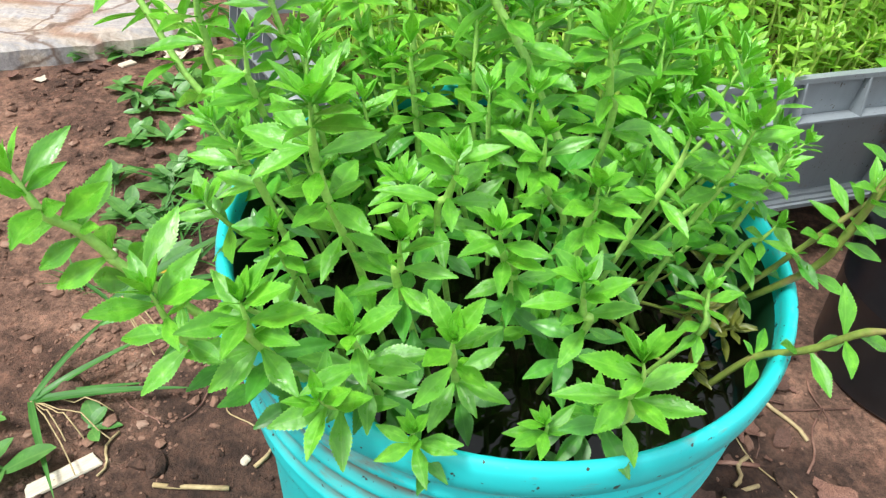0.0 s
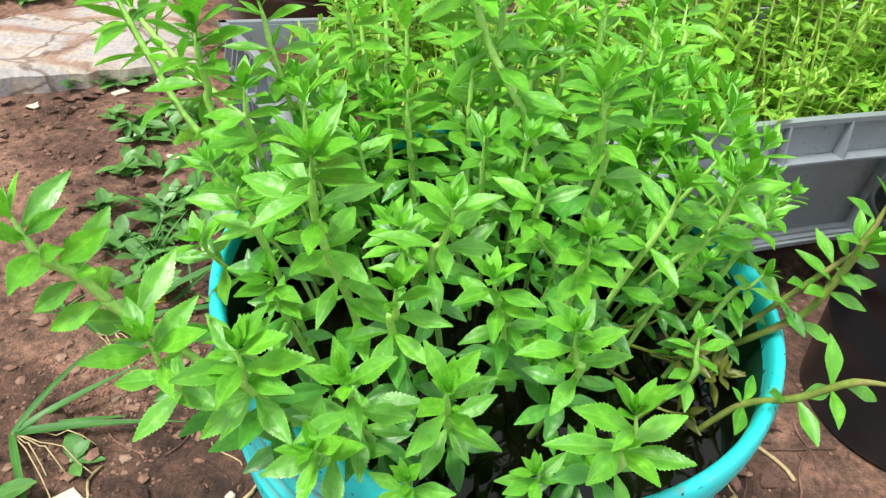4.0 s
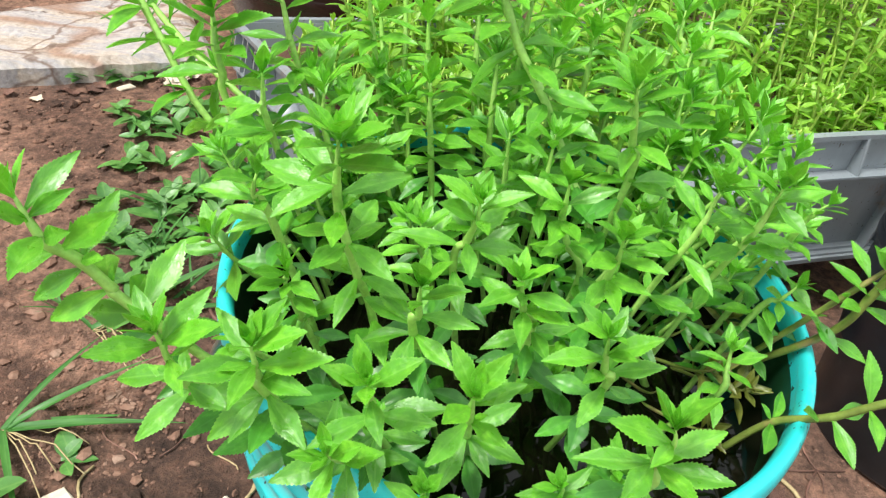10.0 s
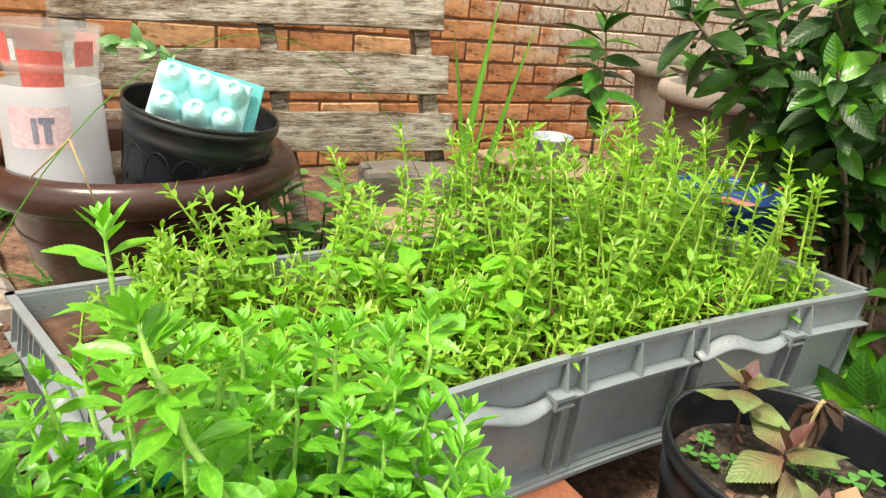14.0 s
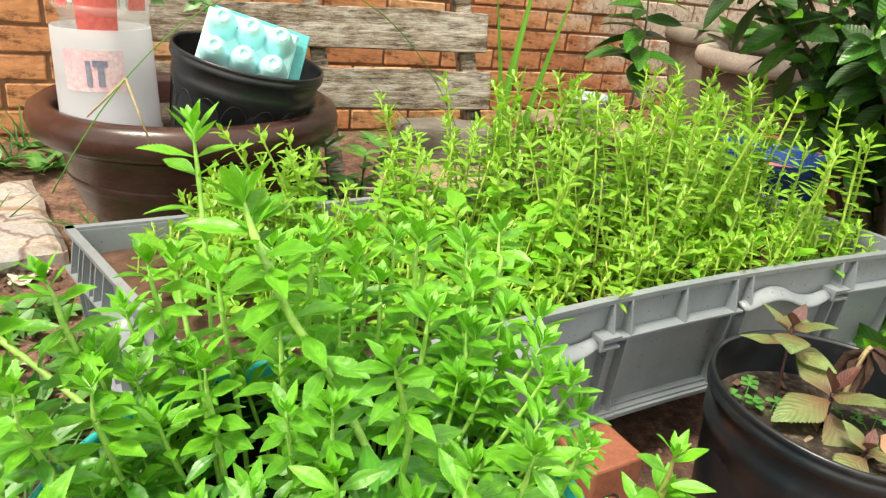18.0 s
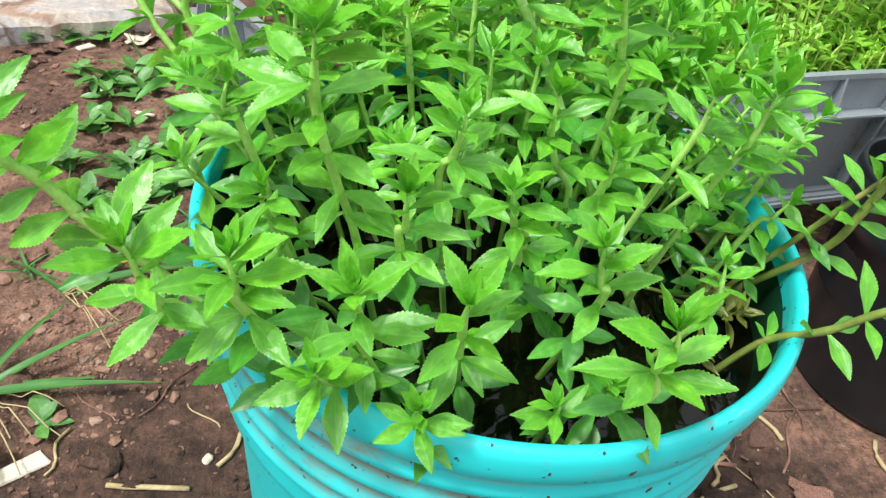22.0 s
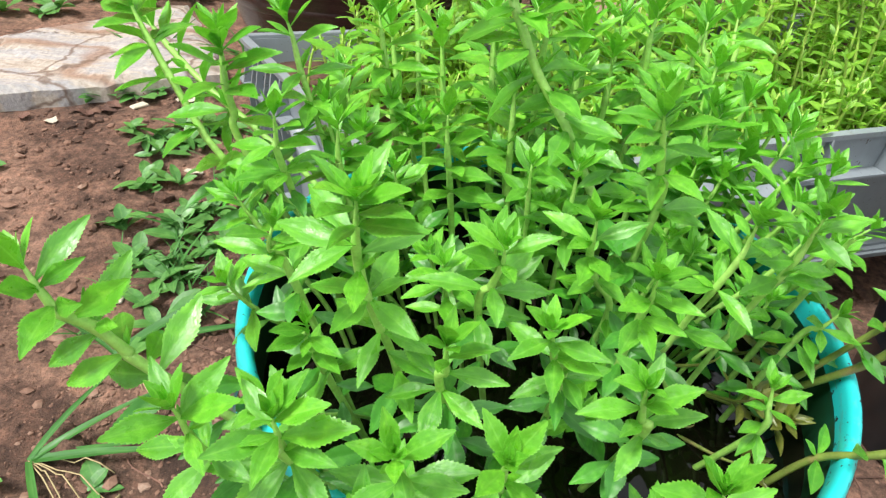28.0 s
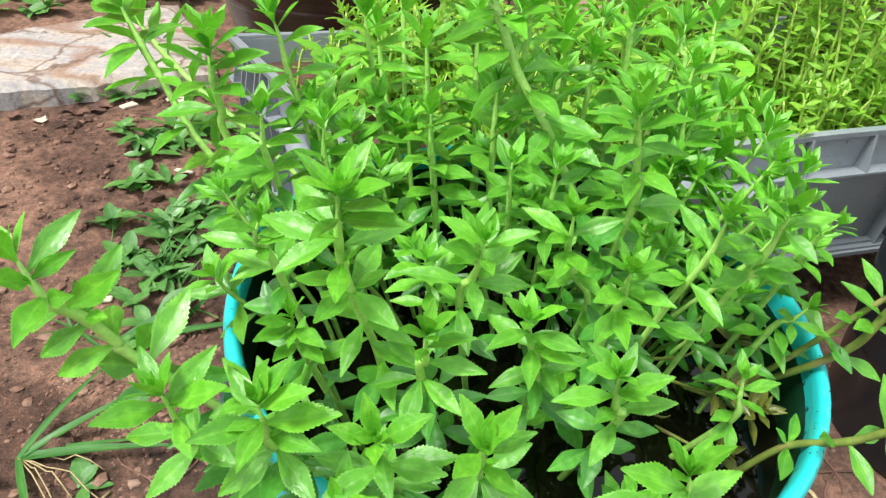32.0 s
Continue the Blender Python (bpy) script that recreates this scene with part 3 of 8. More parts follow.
def lathe(profile, seg=64, wobble=0.0):
    """A turned form from (radius, height) pairs; closed where the radius is 0."""
    bm = bmesh.new()
    rings = []
    for r, z in profile:
        if r < 1e-6:
            rings.append([bm.verts.new((0, 0, z))])
        else:
            rings.append([bm.verts.new(((r + wobble * noise.noise(Vector((math.cos(a) * 2, math.sin(a) * 2, z * 8)))) * math.cos(a),
                                        (r + wobble * noise.noise(Vector((math.cos(a) * 2, math.sin(a) * 2, z * 8)))) * math.sin(a), z))
                          for a in (2 * math.pi * i / seg for i in range(seg))])
    for a, b in zip(rings, rings[1:]):
        for i in range(seg):
            j = (i + 1) % seg
            if len(a) == 1 and len(b) > 1:
                bm.faces.new((a[0], b[j], b[i]))
            elif len(b) == 1 and len(a) > 1:
                bm.faces.new((a[i], a[j], b[0]))
            elif len(a) > 1:
                bm.faces.new((a[i], a[j], b[j], b[i]))
    bmesh.ops.recalc_face_normals(bm, faces=bm.faces)
    return bm


def tube_data(points, radii, seg=8):
    """Verts and faces of a tube with capped ends."""
    verts, faces = [], []
    n = len(points)
    ref = Vector((0.31, 0.87, 0.22)).normalized()
    for i, p in enumerate(points):
        t = (points[min(i + 1, n - 1)] - points[max(i - 1, 0)]).normalized()
        u = t.cross(ref).normalized()
        w = t.cross(u)
        for k in range(seg):
            a = 2 * math.pi * k / seg
            verts.append(p + (u * math.cos(a) + w * math.sin(a)) * radii[i])
    for i in range(n - 1):
        for k in range(seg):
            l = (k + 1) % seg
            faces.append((i * seg + k, i * seg + l, (i + 1) * seg + l, (i + 1) * seg + k))
    faces.append(tuple(range(seg))[::-1])
    faces.append(tuple((n - 1) * seg + k for k in range(seg)))
    return verts, faces


def tube(name, points, radii, mat, parent=None, m=None, label="", seg=8):
    v, f = tube_data([Vector(p) for p in points], radii, seg)
    return place(name, mesh_of(name, v, f, mat), parent, m, label)


def box_bm(sx, sy, sz, bevel=0.0, seg=2, bm=None, at=(0, 0, 0), turn=None):
    """A box of that size, centred on at, with rounded edges."""
    own = bm is None
    bm = bm or bmesh.new()
    r = bmesh.ops.create_cube(bm, size=1.0)
    mm = Matrix.Translation(at) @ (turn or Matrix()) @ Matrix.Diagonal((sx, sy, sz, 1))
    bmesh.ops.transform(bm, matrix=mm, verts=r["verts"])
    if bevel:
        edges = list({e for v in r["verts"] for e in v.link_edges})
        bmesh.ops.bevel(bm, geom=edges, offset=bevel, segments=seg, affect="EDGES", profile=0.5)
    return bm


def bezier(p0, p1, p2, p3, n):
    return [p0 * (1 - s) ** 3 + p1 * 3 * s * (1 - s) ** 2 + p2 * 3 * s * s * (1 - s) + p3 * s ** 3 for s in (i / n for i in range(n + 1))]


def blade(name, mat, width, rows=16, teeth=8, fold=0.16, curl=0.25, wave=0.0, peak=0.52, blunt=1.0, cols=4, base_w=0.12, twist=0.0, depth=0.09):
    """One leaf of unit length along x, face up. teeth: saw teeth on each edge."""
    verts, faces, uvs = [], [], []
    for i in range(rows + 1):
        s = i / rows
        a = s / peak if s < peak else (1 - s) / (1 - peak)
        w = width / 2 * (base_w * (1 - s) + (1 - base_w) * math.sin(a * math.pi / 2) ** (1.15 if s < peak else blunt))
        shift = 0.0
        if teeth:
            f = (s * teeth) % 1.0
            k = min(1.0, max(0.0, (s - 0.18) / 0.15))
            w *= 1 - depth * k + 2 * depth * k * f
            shift = 0.018 * f * k
        if i == rows:
            w = width * 0.012
        for j in range(cols + 1):
            v = 2 * j / cols - 1
            y = v * w
            z = fold * abs(y) - curl * s * s + 0.10 * curl * s + wave * math.sin(s * 17 + v) * abs(v) * width
            y2 = y * math.cos(twist * s) - (z * 0.3) * math.sin(twist * s)
            z2 = z + y * math.sin(twist * s)
            verts.append((s * (1 - 0.12 * curl) + shift * abs(v), y2, z2))
            uvs.append((s, 0.5 + v / 2 * (w / (width / 2 + 1e-6))))
    k = cols + 1
    for i in range(rows):
        for j in range(cols):
            faces.append((i * k + j, (i + 1) * k + j, (i + 1) * k + j + 1, i * k + j + 1))
    return mesh_of(name, verts, faces, mat, uvs)


def saw_leaf(name, mat, width, teeth, fold, curl, cup, twist, peak=0.57, depth=0.068):
    """A lance-shaped leaf of unit length along x with small sharp teeth on its outer two thirds."""
    def half(s):
        if s < peak:
            return width / 2 * (0.13 + 0.87 * math.sin(math.pi / 2 * s / peak) ** 1.6)
        q = (s - peak) / (1 - peak)
        return width / 2 * (1 - q) ** 0.93 * (1 + 0.26 * q)
    rows = [(s, 0.0) for s in (0.0, 0.06, 0.13, 0.20, 0.27)]
    first, step = 0.31, 0.65 / teeth
    for k in range(teeth):
        rows += [(first + k * step, -0.5), (first + (k + 0.72) * step, 1.0)]
    rows.append((1.0, 0.0))
    cross = (-1.0, -0.84, -0.42, 0.0, 0.42, 0.84, 1.0)
    verts, uvs = [], []
    for s, f in rows:
        w = max(half(min(s, 0.999)), width * 0.01)
        for v in cross:
            y = v * w
            x = s
            if abs(v) == 1.0 and f:
                y *= 1 + depth * f * (0.6 + 0.4 * width / (2 * w + 0.02))
                x += 0.012 * max(f, 0)
            z = fold * abs(y) - cup * y * y / width - curl * s * s + 0.12 * curl * s + 0.05 * width * math.sin(s * 34 - abs(v) * 3) * abs(v) * (1 - abs(v))
            y2 = y * math.cos(twist * s)
            verts.append((x * (1 - 0.12 * abs(curl)), y2, z + y * math.sin(twist * s)))
            uvs.append((s, 0.5 + v / 2))
    k = len(cross)
    faces = [(i * k + j, (i + 1) * k + j, (i + 1) * k + j + 1, i * k + j + 1) for i in range(len(rows) - 1) for j in range(k - 1)]
    return mesh_of(name, verts, faces, mat, uvs)


def leaf_pose(p, tangent, phi, rise, size, roll=0.0, face=0.0, sky=(0, -0.25, 1)):
    """Matrix of a leaf that starts at p on a stem of that tangent, turned phi about it, lifted by rise degrees."""
    t = tangent.normalized()
    ref = Vector((1, 0, 0)) if abs(t.x) < 0.9 else Vector((0, 1, 0))
    u = (ref - t * ref.dot(t)).normalized()
    w = t.cross(u)
    r = u * math.cos(phi) + w * math.sin(phi)
    e = radians(rise)
    x = r * math.cos(e) + t * math.sin(e)
    z = -r * math.sin(e) + t * math.cos(e)
    if face:
        d = Vector(sky)
        d = (d - x * d.dot(x)).normalized()
        z = (z * (1 - face) + d * face).normalized()
    y = z.cross(x)
    m = Matrix((x, y, z)).transposed().to_4x4()
    return Matrix.Translation(p) @ m @ Matrix.Rotation(roll, 4, "X") @ Matrix.Diagonal((size, size, size, 1))


def joined(name, mat, pieces):
    """One mesh out of many (mesh, matrix) pieces, keeping their leaf coordinates."""
    verts, faces, uvs, o = [], [], [], 0
    for me, m in pieces:
        n = len(me.vertices)
        lay = me.uv_layers[0].data if me.uv_layers else None
        uv = [(0.5, 0.5)] * n
        if lay:
            for lp, d in zip(me.loops, lay):
                uv[lp.vertex_index] = tuple(d.uv)
        verts += [tuple(m @ v.co) for v in me.vertices]
        faces += [tuple(i + o for i in p.vertices) for p in me.polygons]
        uvs += uv
        o += n
    return mesh_of(name, verts, faces, mat, uvs)


def shard(name, mat, seed):
    """A torn scrap of dead leaf or bark, about one unit long, curled and ragged."""
    q = random.Random(seed)
    n, w = 13, q.uniform(0.22, 0.55)
    ring = [(math.cos(2 * math.pi * k / n) * 0.5 * q.uniform(0.65, 1.15), math.sin(2 * math.pi * k / n) * w * q.uniform(0.5, 1.2)) for k in range(n)]
    bend = q.uniform(0.15, 0.7)
    lift = lambda x, y: bend * (x * x * 0.5 + y * y * 1.5) + 0.06 * math.sin(9 * x + seed)
    verts = [(0, 0, lift(0, 0))] + [(x * 0.55, y * 0.55, lift(x * 0.55, y * 0.55) + q.uniform(-0.02, 0.03)) for x, y in ring] + [(x, y, lift(x, y) + q.uniform(-0.03, 0.04)) for x, y in ring]
    faces = [(0, 1 + k, 1 + (k + 1) % n) for k in range(n)] + [(1 + k, 1 + n + k, 1 + n + (k + 1) % n, 1 + (k + 1) % n) for k in range(n)]
    return mesh_of(name, verts, faces, mat)

# ---------------------------------------------------------------- ground
def g(x, y):
    """Height of the soil: it falls gently towards the viewer and to the east."""
    ramp_y = 0.058 * (1.9 * math.tanh(y / 1.9)) if y > 0 else 0.058 * 0.8 * math.tanh(y / 0.8)
    ramp_x = -0.032 * 1.4 * math.tanh(x / 1.4)
    near = math.exp(-(x * x + y * y) / 9.0)
    b = 0.010 * noise.noise(Vector((x * 3.1, y * 3.1, 0.3))) + 0.005 * noise.noise(Vector((x * 9, y * 9, 1.7))) + 0.0028 * noise.noise(Vector((x * 31, y * 31, 4.1)))
    flat = min(1.0, max(0.0, (math.hypot(x + 0.012, y - 0.02) - 0.10) / 0.12))
    return ramp_y + ramp_x + b * near * flat


def build_ground():
    n = 230
    ax = [math.sinh((2 * i / n - 1) * 6.2) / math.sinh(6.2) * 70 for i in range(n + 1)]
    verts = [(x - 0.15, y + 0.35, g(x - 0.15, y + 0.35) + (0.0016 * noise.noise(Vector((x * 90, y * 90, 2))) if abs(x) < 1 and abs(y) < 1 else 0)) for y in ax for x in ax]
    faces = [(j * (n + 1) + i, j * (n + 1) + i + 1, (j + 1) * (n + 1) + i + 1, (j + 1) * (n + 1) + i) for j in range(n) for i in range(n)]
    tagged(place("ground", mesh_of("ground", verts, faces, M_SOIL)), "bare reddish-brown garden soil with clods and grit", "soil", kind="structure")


build_ground()

# ---------------------------------------------------------------- bucket: rim centre at the origin, 0.37 up, leaning slightly with the soil
AXIS = Vector((0.0324, -0.0581, 0.9978)).normalized()
BUCKET = Matrix.Translation(Vector((0, 0, 0.37)) - AXIS * 0.37) @ AXIS.to_track_quat("Z", "Y").to_matrix().to_4x4()
WATER = 0.318


def build_bucket():
    t = thing("bucket", BUCKET, "turquoise plastic pail of water, mud-spattered, full of growing stems", "bucket")
    body = [(0.0, 0.004), (0.126, 0.004), (0.130, 0.0), (0.132, 0.004), (0.1325, 0.012), (0.1390, 0.250), (0.1398, 0.258), (0.1440, 0.2605), (0.1456, 0.264), (0.1458, 0.270), (0.1452, 0.278)]
    for z in (0.287, 0.303, 0.319, 0.335):
        body += [(0.1454, z - 0.0055), (0.1470, z - 0.0035), (0.1484, z - 0.0008), (0.1487, z + 0.0010), (0.1482, z + 0.0028), (0.1466, z + 0.0045)]
    body += [(0.1464, 0.346), (0.1480, 0.350)]
    part("body", lathe(body, 96), M_BUCKET, t)
    lip = [(0.1476, 0.3495), (0.1508, 0.350), (0.1523, 0.3525), (0.1526, 0.358), (0.1522, 0.364), (0.1508, 0.3685), (0.1488, 0.3700), (0.1466, 0.3692), (0.1452, 0.3665), (0.1447, 0.362), (0.1445, 0.356)]
    part("rim", lathe(lip, 96), M_BUCKET, t, "rounded turquoise lip")
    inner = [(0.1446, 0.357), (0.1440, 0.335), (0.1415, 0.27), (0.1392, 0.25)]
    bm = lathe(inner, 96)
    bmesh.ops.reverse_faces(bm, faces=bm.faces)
    part("lining", bm, M_INNER, t, "algae-stained inner wall, darkened for its shade")
    for s in (-1, 1):
        ear = part("handle_ear", box_bm(0.008, 0.024, 0.022, 0.0035, 2, at=(s * 0.1500, 0.02, 0.312)), M_BUCKET, t)
    pts = [Vector((0.1555 * math.cos(a), 0.02 + 0.152 * math.sin(a), 0.315 - 0.085 * math.sin(a))) for a in (math.pi * i / 40 for i in range(41))]
    bail = tube("bail", pts, [0.002] * len(pts), M_METAL, t, label="galvanised wire bail")
    hook = [Vector((-0.1555 - 0.005 * math.sin(a), 0.012 + 0.006 * math.cos(a), 0.317)) for a in (2 * math.pi * i / 16 for i in range(15))]
    tube("bail_hook", hook, [0.0013] * len(hook), M_METAL, bail)


build_bucket()
water = tagged(part("water", lathe([(0.0, 0.0), (0.07, 0.0), (0.1455, 0.0)], 72), M_WATER, m=Matrix.Translation((0.0, 0.003, WATER))), "dark still water with a glossy surface in the pail", "water")

# ---------------------------------------------------------------- the tall herbs that grow in the bucket
def saw_set(name, mat):
    return [saw_leaf(name, mat, w * 0.84, n, f, c, u, tw, 0.57, 0.088) for w, n, f, c, u, tw in ((0.39, 12, 0.52, 0.10, 0.5, 0.15), (0.42, 11, 0.38, 0.14, 0.2, -0.2), (0.36, 12, 0.62, 0.18, 0.6, 0.25),
                                                                          (0.40, 11, 0.44, 0.02, 0.4, -0.1), (0.38, 12, 0.50, 0.24, 0.3, 0.05))]


HERO, OLD_DIM = saw_set("herb_leaf", M_LEAF), saw_set("herb_old_dim_leaf", M_LEAF_OLD_DIM)
FADED = saw_set("faded_leaf", M_LEAF_FADED)
YOUNG = [saw_leaf("herb_tip_leaf", M_LEAF_YOUNG, w * 0.82, 9, f, c, 0.3, 0.0, 0.57, 0.088) for w, f, c in ((0.42, 0.45, 0.02), (0.38, 0.6, -0.16), (0.44, 0.35, 0.14))]
rng = random.Random(11)
LEAF = 0.96


def herb(tip, size=0.025, r=0.0013, spin=0.0, gap=0.0098, nodes=14, base=None, lean=None, label="fresh green water herb with saw-edged leaves in pairs", stem_mat=None, spread=1.0, crown=1.0, shade=False, face=0.35, via=None, axil=0.3, leaves=None, sky=(0, -0.25, 1)):
    """One stem that rises from the water to tip, with opposite pairs of leaves, each pair a quarter turn from the last."""
    tip = Vector(tip)
    if tip.y > 0.05:
        size *= 1.2
    if base is None:
        k = 0.66
        base = Vector((tip.x * k + rng.uniform(-0.012, 0.012), tip.y * k + 0.02 + rng.uniform(-0.010, 0.014), WATER - 0.02))
    base = Vector(base)
    h = (tip - base).length
    end = Vector(lean).normalized() if lean else ((tip - base) * 1.0 + Vector((0, 0, h * 1.1))).normalized()
    path = bezier(base, base + Vector((0, 0, h * 0.35)) + (tip - base) * 0.1, tip - end * h * 0.36, tip - end * 0.004, 26)
    if via:
        knots = [base] + [Vector(q) for q in via] + [tip]
        path = []
        for i in range(len(knots) - 1):
            a, b, c, d = knots[max(0, i - 1)], knots[i], knots[i + 1], knots[min(len(knots) - 1, i + 2)]
            path += bezier(b, b + (c - a) / 6, c - (d - b) / 6, c, 6)[:-1]
        path.append(tip)
    t = thing("water_herb", Matrix.Translation(base), label, "plant", "herbs in the pail")
    seglen = [(b - a).length for a, b in zip(path, path[1:])]
    total = sum(seglen)
    # distances of the leaf pairs from the tip
    dist, d = [], 0.0
    for k in range(7 + nodes):
        dist.append(d)
        d += (0.0006, 0.0010, 0.0016, 0.0024, 0.0040, 0.0062, 0.0085)[k] * (size / 0.025) if k < 7 else gap * rng.uniform(0.85, 1.15)
    swell = [x for x in dist[5:]]
    radii, acc = [], 0.0
    for i in range(len(path)):
        left = total - acc
        k = 0.20 + 0.80 * min(1.0, left / 0.028)
        near = min([abs(left - s) for s in swell] + [1])
        radii.append(r * (k + 0.2 * math.exp(-(near / 0.003) ** 2)))
        acc += seglen[i] if i < len(seglen) else 0
    v, f = tube_data([p - base for p in path], radii, 8)
    place("stem", mesh_of("stem", v, f, stem_mat or M_STEM), t)

    def at(dd):
        acc = 0.0
        for a, b, s in zip(reversed(path[:-1]), reversed(path[1:]), reversed(seglen)):
            if acc + s >= dd:
                return b.lerp(a, (dd - acc) / s), (b - a)
            acc += s
        return None, None

    for k, dd in enumerate(dist):
        p, tan = at(dd)
        if p is None or p.z < (WATER + 0.004 if p.y < -0.085 or p.x > 0.09 or shade else 0.362):
            break
        rise = (72, 63, 55, 47, 40, 33, 25, 17, 10, 4, -2)[min(k, 10)]
        rise = min(80, rise * crown)
        long = (0.26, 0.38, 0.52, 0.65, 0.79, 0.92, 1.0, 1.03, 1.0, 0.97, 0.92)[min(k, 10)]
        for s in (0, 1):
            phi = spin + k * math.pi / 2 + s * math.pi + rng.gauss(0, 0.24)
            me = rng.choice(leaves or (YOUNG if k < (5 if tip.y < 0.05 else 7) or (k < 7 and rng.random() < 0.4) else HERO if k < (8 if tip.y < 0 else 12) + rng.random() * 2 and not shade else OLD_DIM))
            q = leaf_pose(p - base, tan, phi, rise + rng.gauss(0, 7), LEAF * size * long * rng.uniform(0.85, 1.12) * spread, rng.gauss(0, 0.15), face, sky)
            place("leaf", me, t, q)
            if 7 < k < 11 and rng.random() < axil:
                # a small new shoot in the leaf's axil
                q = leaf_pose(p - base, tan, phi + 0.25, 62, LEAF * size * rng.uniform(0.30, 0.5), 0.2, 0.0)
                place("leaf", rng.choice(YOUNG), t, q)
    return t


def grown(base, knots, leaves, size, thick=0.0016, label="fresh green water herb with saw-edged leaves in pairs", lift=0.75, sky=(0, -0.5, 1), crown=4, runner=False):
    """A herb whose stem rises from base through knots, the growing point first. leaves: knot, compass angle, slope in degrees and length in millimetres."""
    base, knots = Vector(base), [Vector(q) for q in knots]
    t = thing("water_herb", Matrix.Translation(base), label, "plant", "herbs in the pail")
    line = [base] + knots[::-1]
    path = []
    for i in range(len(line) - 1):
        a, b, c, d = line[max(0, i - 1)], line[i], line[i + 1], line[min(len(line) - 1, i + 2)]
        path += bezier(b, b + (c - a) / 6, c - (d - b) / 6, c, 8)[:-1]
    path.append(knots[0])
    n = len(path)
    radii = []
    for i, p in enumerate(path):
        left = (p - knots[0]).length
        near = min((p - q).length for q in knots[1:])
        radii.append(thick * (0.28 + 0.72 * min(1.0, left / 0.02)) * (1 + 0.12 * math.exp(-(near / 0.0025) ** 2)))
    v, f = tube_data([p - base for p in path], radii, 9)
    place("stem", mesh_of("stem", v, f, M_RUNNER if runner else M_STEM), t)
    axes = [(knots[max(0, k - 1)] - (knots[k + 1] if k + 1 < len(knots) else base)).normalized() if k else (knots[0] - knots[1]).normalized() for k in range(len(knots))]

    def leaf(p, way, axis, length, meshes, lift=lift):
        up = axis * (1 - lift) + Vector(sky) * lift
        z = (up - way * up.dot(way)).normalized()
        m = Matrix((way, z.cross(way), z)).transposed().to_4x4()
        place("leaf", rng.choice(meshes), t, Matrix.Translation(p - base) @ m @ Matrix.Rotation(rng.gauss(0, 0.12), 4, "X") @ Matrix.Diagonal((length, length * rng.uniform(0.92, 1.08), length, 1)))

    for k, turn, slope, mm in leaves:
        a, e = radians(turn), radians(slope)
        way = Vector((math.cos(a) * math.cos(e), math.sin(a) * math.cos(e), math.sin(e)))
        i, q = int(k), k - int(k)
        foot, axis = (knots[i].lerp(knots[i + 1], q), axes[i].lerp(axes[i + 1], q)) if q else (knots[i], axes[i])
        leaf(foot, way, axis, mm * 0.001, TIPS if k < 0.3 else HERO, 0.4 * lift if k < 0.3 else lift)
    # a leaf on the bare side of each joint
    for i in range(1, len(knots)):
        turn = rng.uniform(-145, -35)
        if runner or base.y < -0.065 or any(abs(k - i) < 0.5 and abs((q - turn + 180) % 360 - 180) < 42 for k, q, e, mm in leaves):
            continue
        a, e = radians(turn), radians(rng.uniform(-12, 16))
        leaf(knots[i], Vector((math.cos(a) * math.cos(e), math.sin(a) * math.cos(e), math.sin(e))), axes[i], size * rng.uniform(0.75, 0.98), HERO)
    # small new shoots in the axils
    for i in range(1, len(knots)):
        for q in range(2):
            if rng.random() < (0.5 if not runner else 0.3):
                a, e = rng.uniform(0, 2 * math.pi), radians(rng.uniform(25, 60))
                leaf(knots[i], Vector((math.cos(a) * math.cos(e), math.sin(a) * math.cos(e), math.sin(e))), axes[i], size * rng.uniform(0.32, 0.6), YOUNG, 0.3)
    # the folded young leaves round the growing point
    u = axes[0].cross(Vector((1, 0.2, 0))).normalized()
    w = axes[0].cross(u)
    spin = rng.uniform(0, 1.57)
    for k in range(crown + (base.y > 0.03 and crown == 4)):
        for q in (0, 1):
            a, e = spin + k * math.pi / 2 + q * math.pi + rng.gauss(0, 0.15), radians((80, 72, 63, 55, 48, 40)[k] + rng.gauss(0, 4))
            way = (u * math.cos(a) + w * math.sin(a)) * math.cos(e) + axes[0] * math.sin(e)
            leaf(knots[0] + axes[0] * 0.0012 * (2 - k), way, axes[0], size * (0.24, 0.34, 0.46, 0.58, 0.70, 0.82)[k], YOUNG if k < 4 else HERO, 0.0)
    # older leaves further down, towards the water, in the shade-darkened green
    p, low = knots[-1], base - knots[-1]
    d, k = 0.010, 0
    while d < low.length and not runner:
        q = p + low.normalized() * d
        if q.z < (WATER + 0.006 if q.y < -0.085 or q.x > 0.09 else 0.360):
            break
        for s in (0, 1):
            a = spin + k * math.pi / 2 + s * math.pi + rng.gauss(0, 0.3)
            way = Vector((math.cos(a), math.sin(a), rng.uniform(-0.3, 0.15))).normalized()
            leaf(q, way, axes[-1], size * rng.uniform(0.8, 1.0), OLD_DIM)
        d += rng.uniform(0.010, 0.015)
        k += 1
    return t


TIPS = YOUNG + HERO[:2]
# front row and middle, each with its growing point
RUN = "herb runner with olive-brown stem and small paired leaves"
